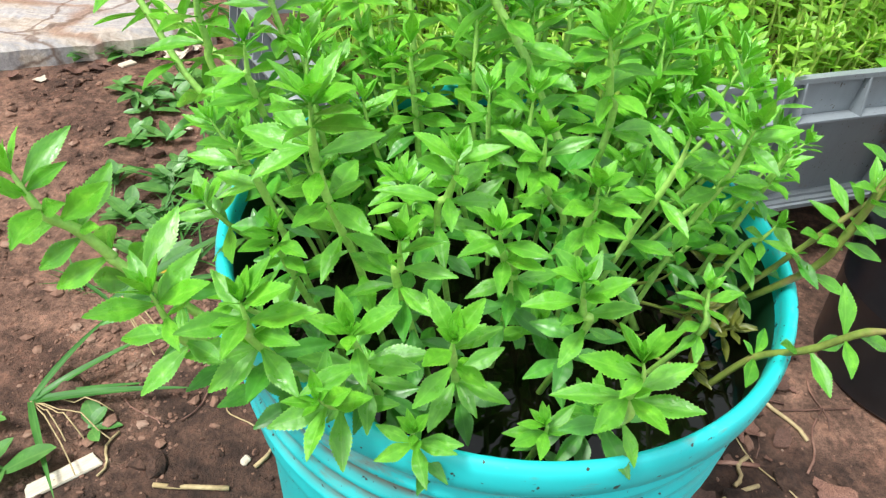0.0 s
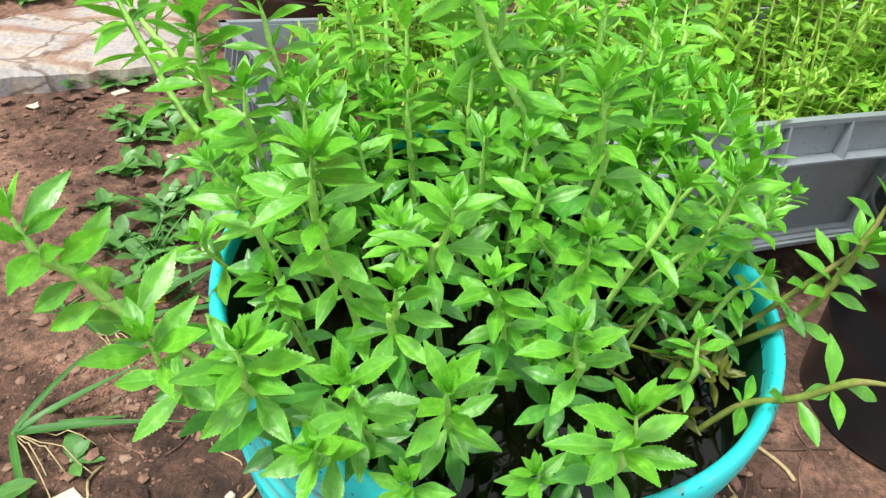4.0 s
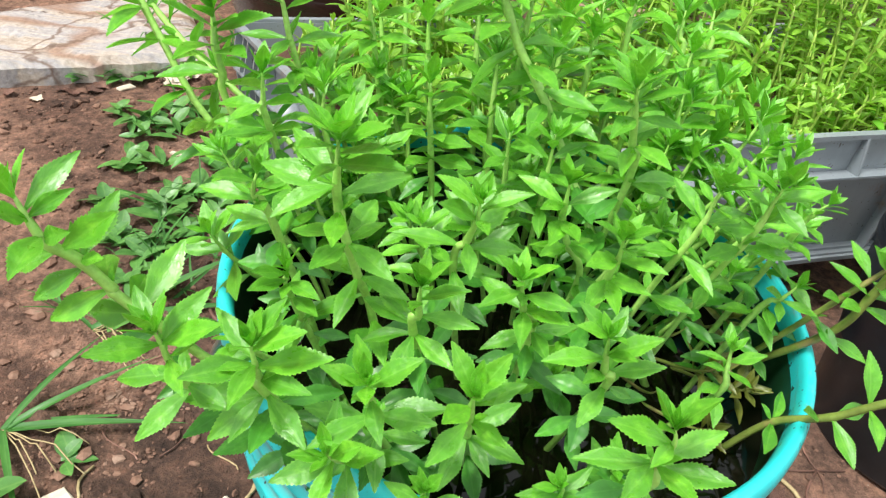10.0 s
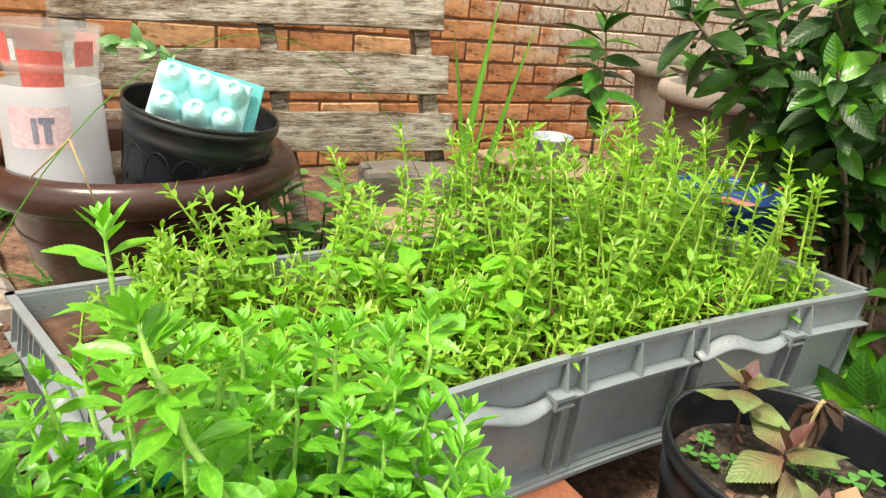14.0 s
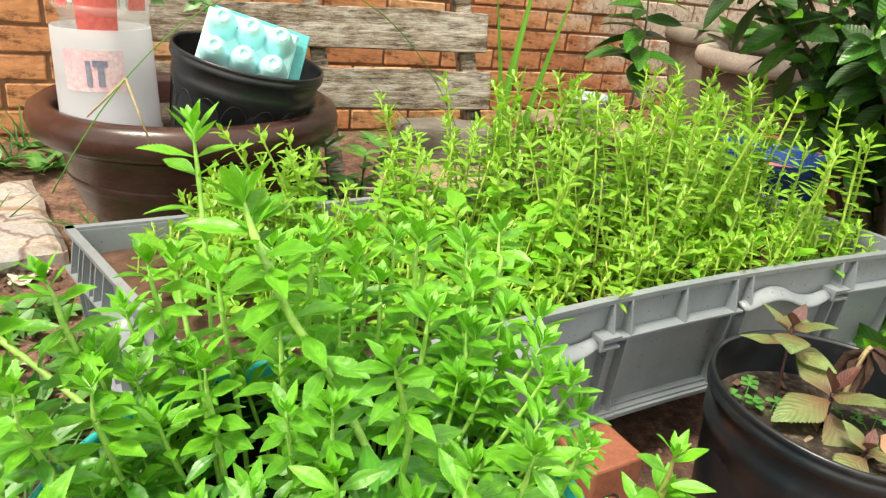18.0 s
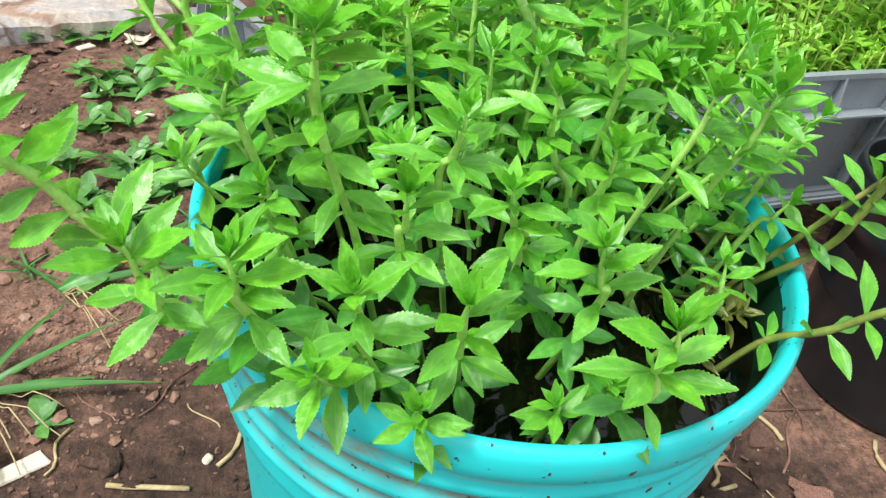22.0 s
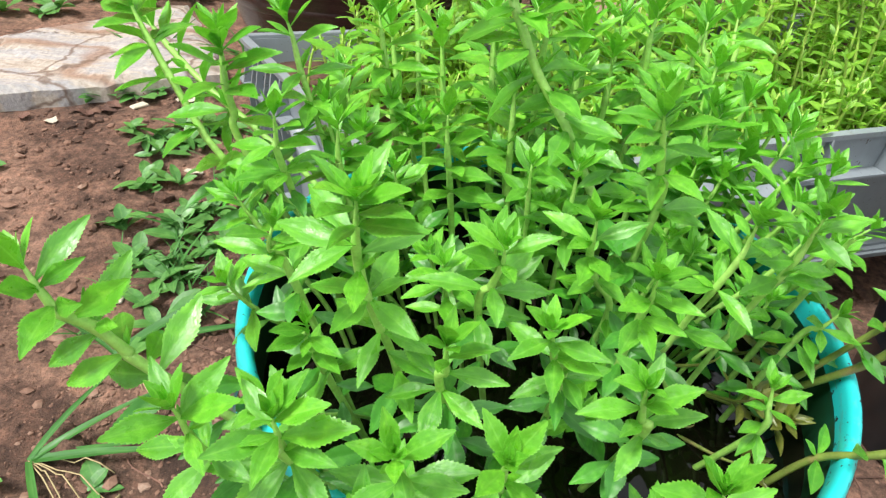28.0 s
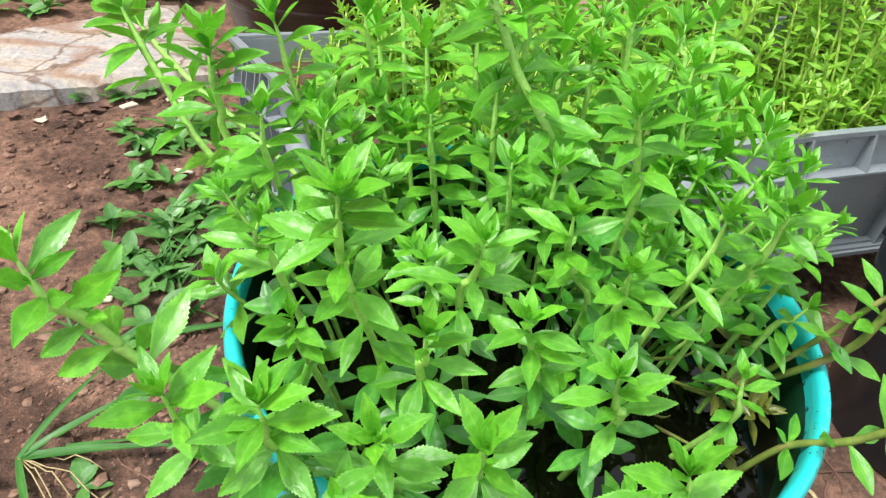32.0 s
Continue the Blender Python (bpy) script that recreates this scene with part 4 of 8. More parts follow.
grown((-0.0480, -0.0850, 0.3000), ((-0.0675, -0.1461, 0.4248), (-0.0664, -0.1410, 0.4134), (-0.0653, -0.1350, 0.3992), (-0.0643, -0.1280, 0.3819)), ((0, 142, 74, 17.4), (0, -153, 43, 18.9), (0.2, -9, 48, 22.1), (1, -79, 10, 18.6), (2.4, 174, 6, 25.6), (2, -143, 0, 24.8), (2, -22, 18, 23.3), (2, -3, 19, 25.8), (3, -140, -23, 22.4), (3, -16, 13, 19.2), (3, -86, -19, 21.1)), 0.0255)
grown((-0.0220, -0.0800, 0.3000), ((-0.0345, -0.1418, 0.4191), (-0.0340, -0.1365, 0.4087), (-0.0324, -0.1277, 0.3917), (-0.0304, -0.1174, 0.3718)), ((0, 157, 64, 20.3), (0, 7, 63, 20.3), (0, 52, 79, 13.4), (1, -7, 45, 20.7), (1, -122, 27, 22.0), (2.6, 21, 22, 22.5), (2, -128, -6, 24.1), (2, -54, 19, 19.6), (3, -61, -10, 17.8), (3, -22, -3, 24.1), (3, -119, -24, 23.6)), 0.0255)
grown((0.0220, -0.0850, 0.3000), ((0.0257, -0.1512, 0.4217), (0.0276, -0.1508, 0.4143), (0.0284, -0.1439, 0.3965), (0.0303, -0.1406, 0.3789)), ((0, -178, 58, 20.1), (0, -25, 70, 19.6), (0, -166, 49, 25.1), (1.8, 14, 24, 25.4), (1, -176, 28, 24.9), (1, -132, 18, 15.3), (2, -71, 17, 22.7), (2.2, -16, 9, 26.5), (2, -131, 9, 25.5), (2, -176, 8, 28.4), (3, -69, -30, 17.6)), 0.0265)
grown((-0.0300, -0.1150, 0.3000), ((-0.0462, -0.1484, 0.3782), (-0.0456, -0.1451, 0.3675)), ((0, -158, 61, 13.5), (0, -19, 68, 13.8), (0.2, -84, 27, 12.8), (1, -143, 10, 17.5), (1, -34, 27, 19.0), (1, -21, 27, 20.4), (1, 171, 26, 16.6), (1, -78, 5, 19.6)), 0.0190, label="small herb shoot that hangs over the pail's rim")
grown((0.0060, -0.1100, 0.3000), ((0.0047, -0.1331, 0.3653), (0.0062, -0.1317, 0.3589)), ((0, 113, 63, 11.3), (0.2, -164, 26, 13.4), (0, 160, 43, 9.6), (0.8, -105, 10, 15.3), (1, -150, 8, 17.6), (1, -168, 12, 18.3), (1, 28, 41, 16.8), (1, -26, 36, 11.8)), 0.0155, label="small herb shoot just above the dark water")
grown((-0.0720, -0.0850, 0.3000), ((-0.1040, -0.1365, 0.4274), (-0.1036, -0.1348, 0.4182), (-0.1030, -0.1332, 0.4100), (-0.1017, -0.1307, 0.4010)), ((0.8, 138, 31, 20.2), (0, 19, 60, 20.1), (0.2, -15, 41, 22.5), (1, -95, 19, 22.3), (1, -136, 23, 25.2), (1.2, -10, 26, 27.2), (2, -37, 27, 22.9), (3, -126, -26, 20.0), (3, -143, -26, 24.6), (3, -51, -4, 25.7), (3, -177, -10, 28.4)), 0.0265, lift=0.7, sky=(0.1, -0.6, 0.8))
grown((-0.0820, -0.0880, 0.3000), ((-0.1329, -0.1357, 0.4287), (-0.1318, -0.1350, 0.4238), (-0.1307, -0.1345, 0.4173), (-0.1272, -0.1319, 0.4039), (-0.1192, -0.1233, 0.3909)), ((0.4, 132, 34, 19.5), (0, 5, 62, 16.6), (0, -100, 48, 21.1), (1, 34, 47, 23.4), (1, -14, 35, 26.2), (1, -131, 23, 24.4), (2.6, 175, -15, 25.6), (2, -61, 12, 19.3), (3.2, -140, -32, 25.4), (3, -36, 9, 20.6)), 0.0260, lift=0.75, sky=(0.15, -0.6, 0.8))
grown((-0.0800, -0.0750, 0.3000), ((-0.1857, -0.1028, 0.4527), (-0.1818, -0.1039, 0.4422), (-0.1782, -0.1040, 0.4349), (-0.1708, -0.1010, 0.4266), (-0.1627, -0.0993, 0.4139), (-0.1548, -0.0975, 0.4018)), ((0.6, 45, 43, 26.6), (0.8, -5, 40, 21.1), (0.2, -75, 58, 23.1), (0.8, -82, 37, 25.9), (1.6, -77, 18, 28.5), (1.8, -44, 35, 22.8), (2.4, -3, 40, 28.8), (2.4, 171, -26, 28.2), (3, 74, 33, 29.5), (3.2, -177, -38, 27.3), (4, 119, 2, 29.8), (4.6, 97, -11, 27.3), (4, -167, -29, 29.5), (5, 70, 31, 32.5), (5, 164, -19, 30.4)), 0.0275, thick=0.0020, lift=0.9, sky=(0.35, -0.75, 0.6), label="long green herb stem that leans out over the pail's edge")
grown((-0.0560, -0.0600, 0.3000), ((-0.0826, -0.1050, 0.4843), (-0.0829, -0.1031, 0.4741), (-0.0833, -0.1017, 0.4661), (-0.0826, -0.0994, 0.4554), (-0.0802, -0.0957, 0.4404), (-0.0763, -0.0908, 0.4224), (-0.0705, -0.0838, 0.3967)), ((0, -117, 40, 21.9), (0.2, -37, 36, 23.0), (0.6, -43, 29, 25.1), (0, -74, 46, 18.0), (1.8, 133, 12, 25.4), (1.8, 133, 21, 27.2), (1, -106, 19, 19.4), (1, -36, 23, 27.1), (2.2, 165, 13, 28.7), (2.4, 22, 15, 26.4), (3.8, 150, -14, 26.5), (3.8, 66, -5, 25.1), (4, 72, 10, 27.5), (4, -45, -1, 24.3), (5, 134, -6, 27.4), (5.4, -172, -24, 26.3), (5, -32, 8, 22.3)), 0.0275, thick=0.0016, crown=6, label="thick-stemmed green herb with broad saw-edged leaves")
grown((-0.0850, -0.0450, 0.3000), ((-0.1160, -0.0714, 0.4509), (-0.1177, -0.0715, 0.4410), (-0.1119, -0.0676, 0.4271)), ((0, -81, 55, 14.8), (0.4, -127, 32, 20.2), (0.6, -26, 28, 21.2), (1.2, 178, 16, 23.1), (1, -35, 34, 22.5), (1.2, -69, 20, 18.1), (2, 159, 3, 22.8), (2, -161, -3, 18.8), (2, 83, 21, 22.3)), 0.0225)
grown((-0.0750, -0.0600, 0.3000), ((-0.1027, -0.0879, 0.4200), (-0.1028, -0.0875, 0.4156), (-0.1018, -0.0860, 0.4059)), ((0, -48, 65, 17.2), (0.4, -131, 30, 18.1), (0, -113, 45, 11.3), (1, -124, 18, 20.2), (1.2, -49, 23, 20.2), (1.2, -90, 13, 12.2), (2, -108, 20, 19.3), (2, -52, 18, 20.6)), 0.0200)
grown((-0.0350, -0.0680, 0.3000), ((-0.0538, -0.1128, 0.4373), (-0.0538, -0.1104, 0.4292), (-0.0534, -0.1078, 0.4206), (-0.0545, -0.1051, 0.4099)), ((0, -97, 62, 21.8), (0, -34, 59, 18.4), (0, -129, 42, 17.4), (1, -24, 43, 20.8), (1, -102, 30, 14.2), (2.6, 149, 9, 23.4), (2, -22, 14, 22.5), (2.6, 133, 15, 24.4), (3, 178, -11, 21.3), (3, -106, -12, 22.4), (3, -49, 1, 21.9)), 0.0245)
grown((-0.0080, -0.0550, 0.3000), ((-0.0169, -0.0926, 0.4284), (-0.0156, -0.0907, 0.4217), (-0.0127, -0.0877, 0.4104), (-0.0074, -0.0850, 0.3986)), ((0, -164, 48, 17.2), (0.8, 105, 41, 14.9), (0, -40, 47, 19.0), (1, -139, 17, 22.3), (1, -96, 18, 11.7), (1.2, -46, 24, 24.1), (2, -100, 13, 23.0), (2, -54, 29, 22.8), (2, 137, 9, 24.4), (3, 12, 2, 20.2), (3, -155, -6, 22.7), (3, -78, 8, 19.3)), 0.0235)
grown((-0.0250, -0.0300, 0.3000), ((-0.0337, -0.0696, 0.4455), (-0.0335, -0.0670, 0.4363), (-0.0360, -0.0637, 0.4239), (-0.0396, -0.0592, 0.4063)), ((0.2, -172, 42, 21.8), (0.8, 75, 41, 21.2), (0.4, -10, 37, 22.6), (1, -139, 39, 24.2), (1.8, 44, 18, 25.5), (1, -80, 23, 17.6), (2.2, -177, 16, 30.4), (2.2, 2, 4, 25.9), (3, 120, 0, 22.9), (3, -10, 7, 21.6), (3, -82, -9, 24.5)), 0.0255)
grown((0.0120, -0.0100, 0.3000), ((0.0049, -0.0426, 0.4428), (0.0060, -0.0399, 0.4308), (0.0066, -0.0381, 0.4225), (0.0120, -0.0360, 0.4087), (0.0221, -0.0332, 0.3849)), ((0, -129, 44, 19.9), (0, -98, 51, 20.6), (0, -69, 34, 19.8), (1, 162, 28, 24.3), (1, -5, 33, 23.8), (1, -134, 21, 19.5), (2, -110, 10, 24.8), (2, -85, 13, 25.1), (3.2, 137, -9, 24.0), (3, -69, 17, 22.8), (4, 117, -24, 21.7), (4, -27, -15, 14.5)), 0.0245)
grown((0.0260, -0.0350, 0.3000), ((0.0235, -0.0709, 0.4364), (0.0247, -0.0680, 0.4241), (0.0240, -0.0646, 0.4123)), ((0, -159, 36, 19.1), (0, -113, 55, 20.4), (0, -58, 46, 18.7), (0.4, -79, 20, 12.6), (1, -137, 22, 23.3), (1, -49, 24, 22.4), (2, -92, 7, 23.5), (2, -120, 2, 24.5), (2, -51, 18, 21.2)), 0.0235)
grown((0.0140, -0.0700, 0.3000), ((0.0141, -0.1100, 0.4197), (0.0160, -0.1075, 0.4095), (0.0186, -0.1050, 0.3974), (0.0209, -0.1041, 0.3904)), ((0, 166, 48, 18.0), (0.8, 58, 46, 18.5), (0, -154, 38, 18.8), (0, -79, 39, 13.4), (1, -18, 40, 22.3), (1, -61, 36, 15.8), (1.2, -168, 10, 24.8), (2, -130, 32, 18.9), (2, -13, 29, 23.0), (3, -126, -8, 22.2), (3, -10, -18, 12.3)), 0.0240)
grown((0.0700, -0.0550, 0.3000), ((0.0784, -0.0796, 0.3930), (0.0807, -0.0794, 0.3804), (0.0821, -0.0779, 0.3642)), ((0.2, 88, 46, 13.5), (0.6, -27, 40, 16.1), (0.6, -180, 22, 15.9), (0.2, 15, 55, 10.4), (1, -79, 21, 16.9), (1.6, -147, 16, 16.9), (1, -158, 32, 16.0), (2, -106, -3, 17.5), (2, -136, 3, 17.8)), 0.0165)
grown((0.0300, -0.0350, 0.3000), ((0.0595, -0.0585, 0.4555), (0.0592, -0.0580, 0.4484), (0.0584, -0.0572, 0.4385), (0.0548, -0.0544, 0.4213), (0.0487, -0.0497, 0.3947)), ((0.2, -135, 45, 21.5), (0, -100, 49, 20.7), (0.2, -81, 38, 21.4), (1.2, -94, 20, 20.6), (2, 110, 22, 26.2), (2, 25, 8, 26.5), (2, -97, 7, 16.2), (3, -67, -5, 23.9), (3, -157, 18, 24.4), (3, 65, 11, 26.6), (4, 110, -26, 24.3), (4, 11, -35, 23.6)), 0.0255, thick=0.0014, crown=5)
grown((0.0620, -0.0280, 0.3000), ((0.0886, -0.0501, 0.4544), (0.0877, -0.0493, 0.4468), (0.0867, -0.0483, 0.4352), (0.0840, -0.0461, 0.4215), (0.0782, -0.0415, 0.3967)), ((0.4, -164, 38, 21.7), (0, -128, 46, 19.5), (0, -103, 51, 20.4), (0.6, -150, 36, 18.0), (1, 2, 22, 24.2), (1.2, -176, 30, 24.8), (2.6, 10, -5, 24.5), (2.2, -154, 15, 25.6), (3, -148, 7, 24.5), (3, 1, -5, 25.5), (4, 24, -10, 24.9), (4, -121, 6, 22.3)), 0.0245, thick=0.0014, crown=5)
grown((0.0950, -0.0120, 0.3000), ((0.1257, -0.0275, 0.4366), (0.1223, -0.0253, 0.4293), (0.1185, -0.0232, 0.4139)), ((0, -119, 56, 14.4), (0.4, -83, 24, 15.9), (0.4, 165, 59, 16.0), (1.4, -88, 14, 18.4), (1, -146, 43, 18.1), (2, -84, 12, 18.7), (2, -146, 4, 20.4)), 0.0180)
grown((0.0920, -0.0300, 0.3000), ((0.1209, -0.0405, 0.3998), (0.1170, -0.0385, 0.3898), (0.1108, -0.0349, 0.3786)), ((0, -127, 60, 14.9), (0, -82, 36, 14.8), (0.8, -154, 31, 18.5), (1, -29, -1, 18.1), (1.6, -103, 11, 19.4), (2, -83, -9, 21.8), (2, -171, 17, 20.9)), 0.0185)
grown((0.0330, 0.0200, 0.3000), ((0.0316, -0.0116, 0.4756), (0.0332, -0.0109, 0.4686), (0.0350, -0.0101, 0.4608), (0.0378, -0.0085, 0.4469), (0.0414, -0.0061, 0.4266)), ((0.4, -154, 25, 24.8), (0, -119, 45, 23.2), (0, -87, 54, 23.1), (1, -56, 34, 27.9), (1.2, -140, 11, 25.5), (2, -121, 11, 28.9), (2.6, 46, 14, 27.6), (3, 55, 16, 28.6), (3.4, 137, -3, 27.4), (3, -65, 11, 26.3), (3.8, 115, 2, 27.8), (4, 15, 4, 31.1), (4, 142, -15, 23.7)), 0.0280, thick=0.0018, crown=5)
grown((-0.0950, 0.0150, 0.3000), ((-0.1292, -0.0032, 0.4626), (-0.1292, -0.0030, 0.4553), (-0.1292, -0.0028, 0.4470), (-0.1270, -0.0015, 0.4336)), ((0.4, -118, 34, 22.8), (0.2, -69, 44, 22.1), (0.4, -33, 37, 22.8), (1.2, -102, 20, 21.1), (1, -51, 25, 25.9), (2.2, 164, 3, 26.3), (2, -41, 26, 27.0), (3, 169, 3, 29.3), (3, -90, 10, 25.2), (3, -42, 28, 25.1)), 0.0260)
grown((-0.0950, 0.0350, 0.3000), ((-0.1629, 0.0425, 0.4780), (-0.1621, 0.0406, 0.4668), (-0.1616, 0.0386, 0.4561), (-0.1588, 0.0372, 0.4435), (-0.1532, 0.0348, 0.4203)), ((0.6, -96, 43, 31.1), (0.6, -74, 46, 31.3), (0.6, -29, 37, 30.4), (0.8, -89, 28, 28.8), (1.2, -118, 32, 34.3), (1.4, -19, 29, 34.6), (1.2, -51, 30, 30.6), (2, -104, 19, 35.8), (2.2, -53, 20, 35.3), (3, 178, -4, 35.3), (3.2, -40, 18, 33.9), (4, 148, -25, 34.4), (4, -60, 0, 34.6)), 0.0340, thick=0.0019)
grown((-0.0920, 0.0400, 0.3000), ((-0.2162, 0.0764, 0.4806), (-0.2120, 0.0739, 0.4718), (-0.2067, 0.0710, 0.4610), (-0.1986, 0.0672, 0.4463), (-0.1853, 0.0610, 0.4220), (-0.1722, 0.0574, 0.4036)), ((0.6, 147, 6, 31.2), (0.6, 94, 18, 30.7), (0.8, 89, 0, 32.3), (1, 145, -5, 33.9), (1.8, 90, 2, 35.2), (2, 158, -17, 35.8), (2, 70, 15, 35.7), (3, -118, 11, 34.8), (3.4, 77, -8, 33.9), (4, -105, 6, 34.2), (4, 83, -16, 34.0), (5, 146, -20, 36.1), (5, -56, 10, 35.2)), 0.0340, thick=0.0019)
grown((0.0760, -0.0293, 0.3155), ((-0.0385, 0.0610, 0.5279), (-0.0335, 0.0540, 0.5120), (-0.0273, 0.0479, 0.4981), (-0.0214, 0.0427, 0.4860), (-0.0146, 0.0368, 0.4722), (-0.0021, 0.0298, 0.4549), (0.0077, 0.0230, 0.4388), (0.0171, 0.0155, 0.4211)), ((0.2, 118, 13, 29.9), (0.4, 130, 6, 31.0), (0.6, 80, 18, 32.9), (0.8, 64, 19, 34.0), (0.8, 54, 10, 33.7), (1, 171, 7, 36.0), (1.8, -45, 32, 37.7), (1.4, 80, -1, 36.4), (2.4, 151, -23, 37.0), (2.6, -59, 36, 36.7), (3, 142, -15, 34.0), (3, 71, 4, 33.6), (4, 174, -42, 36.0), (4, 32, 4, 36.0), (1.4, -105, 28, 33), (2.2, -75, 12, 35), (3.3, -120, 5, 34), (4.4, -70, 0, 33), (5.6, -50, 0, 32), (5, 150, -38, 36.5), (5, 75, 4, 38.5), (5.4, -112, 0, 28.7), (6, 47, 9, 33.8), (6, 149, -42, 32.5), (7, -127, 3, 31.1), (7, 32, -7, 31.8)), 0.0360, thick=0.0022, crown=6, label="tallest thick-stemmed herb with large pale-green leaves")
grown((-0.0850, 0.0500, 0.3000), ((-0.1367, 0.0645, 0.4833), (-0.1334, 0.0638, 0.4726), (-0.1299, 0.0619, 0.4556), (-0.1255, 0.0609, 0.4409)), ((0.4, -102, 44, 23.9), (0.6, -38, 46, 24.6), (0.2, -77, 57, 18.5), (1, -116, 25, 26.9), (1.2, -21, 35, 27.2), (2, 172, -2, 28.1), (2.2, -1, 26, 28.0), (3, 155, -1, 29.1), (3, 47, 1, 25.7), (3, -86, 0, 27.9)), 0.0270)
grown((-0.0680, 0.0700, 0.3000), ((-0.0927, 0.0854, 0.4819), (-0.0912, 0.0844, 0.4703), (-0.0884, 0.0830, 0.4526), (-0.0830, 0.0802, 0.4173)), ((0, -80, 55, 21.7), (0.4, -45, 47, 23.7), (0.8, -121, 31, 25.8), (0.8, -48, 29, 25.9), (1.6, -110, 24, 27.7), (1.4, -25, 29, 27.7), (2, -97, 12, 28.8), (2, -32, 20, 28.6), (2.4, -85, 8, 28.3), (3, -123, 16, 25.9), (3, -24, 19, 25.8)), 0.0270)
grown((-0.0800, 0.0200, 0.3000), ((-0.1052, 0.0162, 0.4501), (-0.1054, 0.0154, 0.4328), (-0.1025, 0.0159, 0.4171)), ((0.4, 105, 35, 22.0), (0, -29, 44, 20.7), (0.2, -112, 45, 21.8), (0.6, -42, 34, 23.9), (1, -136, 25, 26.0), (1.4, -28, 25, 26.9), (1, -28, 32, 26.2), (2, -124, 23, 25.7), (2, -37, 16, 28.3)), 0.0260)
grown((-0.0040, 0.0600, 0.3000), ((-0.0049, 0.0826, 0.4922), (-0.0056, 0.0813, 0.4803), (-0.0066, 0.0796, 0.4655), (-0.0075, 0.0772, 0.4451)), ((0.4, -123, 41, 23.4), (0.6, -54, 36, 24.7), (0.2, -68, 47, 22.5), (0.8, -106, 21, 26.3), (1.6, -140, 27, 27.7), (1.4, -37, 26, 27.5), (2.2, -137, 19, 28.0), (2.2, -47, 19, 27.9), (3, -128, 16, 26.3), (3, -55, 11, 26.7)), 0.0270)
grown((0.0450, 0.0800, 0.3000), ((0.0600, 0.1146, 0.4864), (0.0574, 0.1114, 0.4681), (0.0569, 0.1056, 0.4392)), ((0.4, -136, 46, 24.9), (0.4, -55, 46, 25.5), (0.8, -137, 33, 27.6), (0.2, -112, 57, 24.5), (0.8, -62, 25, 27.7), (1.6, -139, 25, 29.9), (1.6, -43, 28, 29.9), (1.6, -93, 21, 30.2), (2, -132, 8, 32.2), (2, -64, 18, 30.6)), 0.0290)
grown((0.0650, 0.0850, 0.3000), ((0.0927, 0.1253, 0.4767), (0.0925, 0.1213, 0.4622), (0.0939, 0.1150, 0.4413)), ((0.4, -159, 47, 25.5), (0.4, -74, 52, 25.2), (0.2, 85, 27, 23.9), (0.8, -68, 36, 27.3), (1.4, -151, 31, 29.5), (1.6, -34, 23, 29.9), (1.8, -103, 21, 30.5), (2, -137, 15, 31.2), (2, -68, 10, 31.2)), 0.0290)
grown((0.0750, 0.0950, 0.3000), ((0.1236, 0.1589, 0.4715), (0.1224, 0.1527, 0.4575), (0.1207, 0.1437, 0.4374)), ((0.4, 106, 14, 25.0), (0.6, 29, 19, 26.4), (0, 66, 26, 23.6), (0.8, 22, -3, 27.2), (1.6, 104, -2, 29.5), (1.8, -12, -7, 30.2), (2, -140, 7, 33.2), (2, -70, -4, 32.9)), 0.0290)
grown((0.0600, 0.0500, 0.3000), ((0.0823, 0.0618, 0.4514), (0.0817, 0.0601, 0.4375), (0.0805, 0.0580, 0.4185)), ((0.6, -157, 36, 24.0), (0, -60, 48, 20.5), (0.4, 72, 30, 22.0), (0.8, -64, 33, 24.9), (1.6, -144, 21, 27.2), (1.4, -55, 26, 26.3), (1.8, -98, 23, 27.1), (2, -133, 9, 29.0), (2, -66, 12, 27.6)), 0.0260)
grown((0.0200, 0.1000, 0.3000), ((0.0268, 0.1465, 0.4762), (0.0267, 0.1416, 0.4578), (0.0289, 0.1353, 0.4355)), ((0.8, -145, 39, 27.9), (0.6, -52, 46, 26.3), (0.2, -101, 56, 24.0), (0.8, -128, 17, 28.1), (1.4, -50, 33, 29.4), (1.8, -140, 29, 30.1), (2, -136, 11, 31.5), (2, -56, 16, 30.8)), 0.0290)
grown((-0.0400, 0.0150, 0.3000), ((-0.0554, 0.0202, 0.4558), (-0.0544, 0.0194, 0.4373), (-0.0518, 0.0189, 0.4169)), ((0.4, -106, 35, 22.7), (0.4, -49, 46, 22.8), (0, -83, 53, 21.0), (0.8, -124, 31, 25.1), (0.8, -35, 36, 24.9), (1.2, -121, 19, 26.7), (1.6, -44, 25, 26.8), (1.4, -78, 26, 26.5), (2, -119, 16, 27.1), (2, -45, 16, 27.7)), 0.0260)
grown((0.0220, 0.0750, 0.3000), ((0.0347, 0.0966, 0.4641), (0.0348, 0.0943, 0.4484), (0.0340, 0.0912, 0.4267)), ((0.2, -141, 43, 21.4), (0.2, -67, 54, 22.1), (0, -105, 56, 20.9), (0.6, -57, 37, 23.8), (1.2, -142, 30, 26.2), (1.2, -46, 27, 26.4), (2, -138, 28, 27.1), (2, -52, 25, 27.0)), 0.0260)
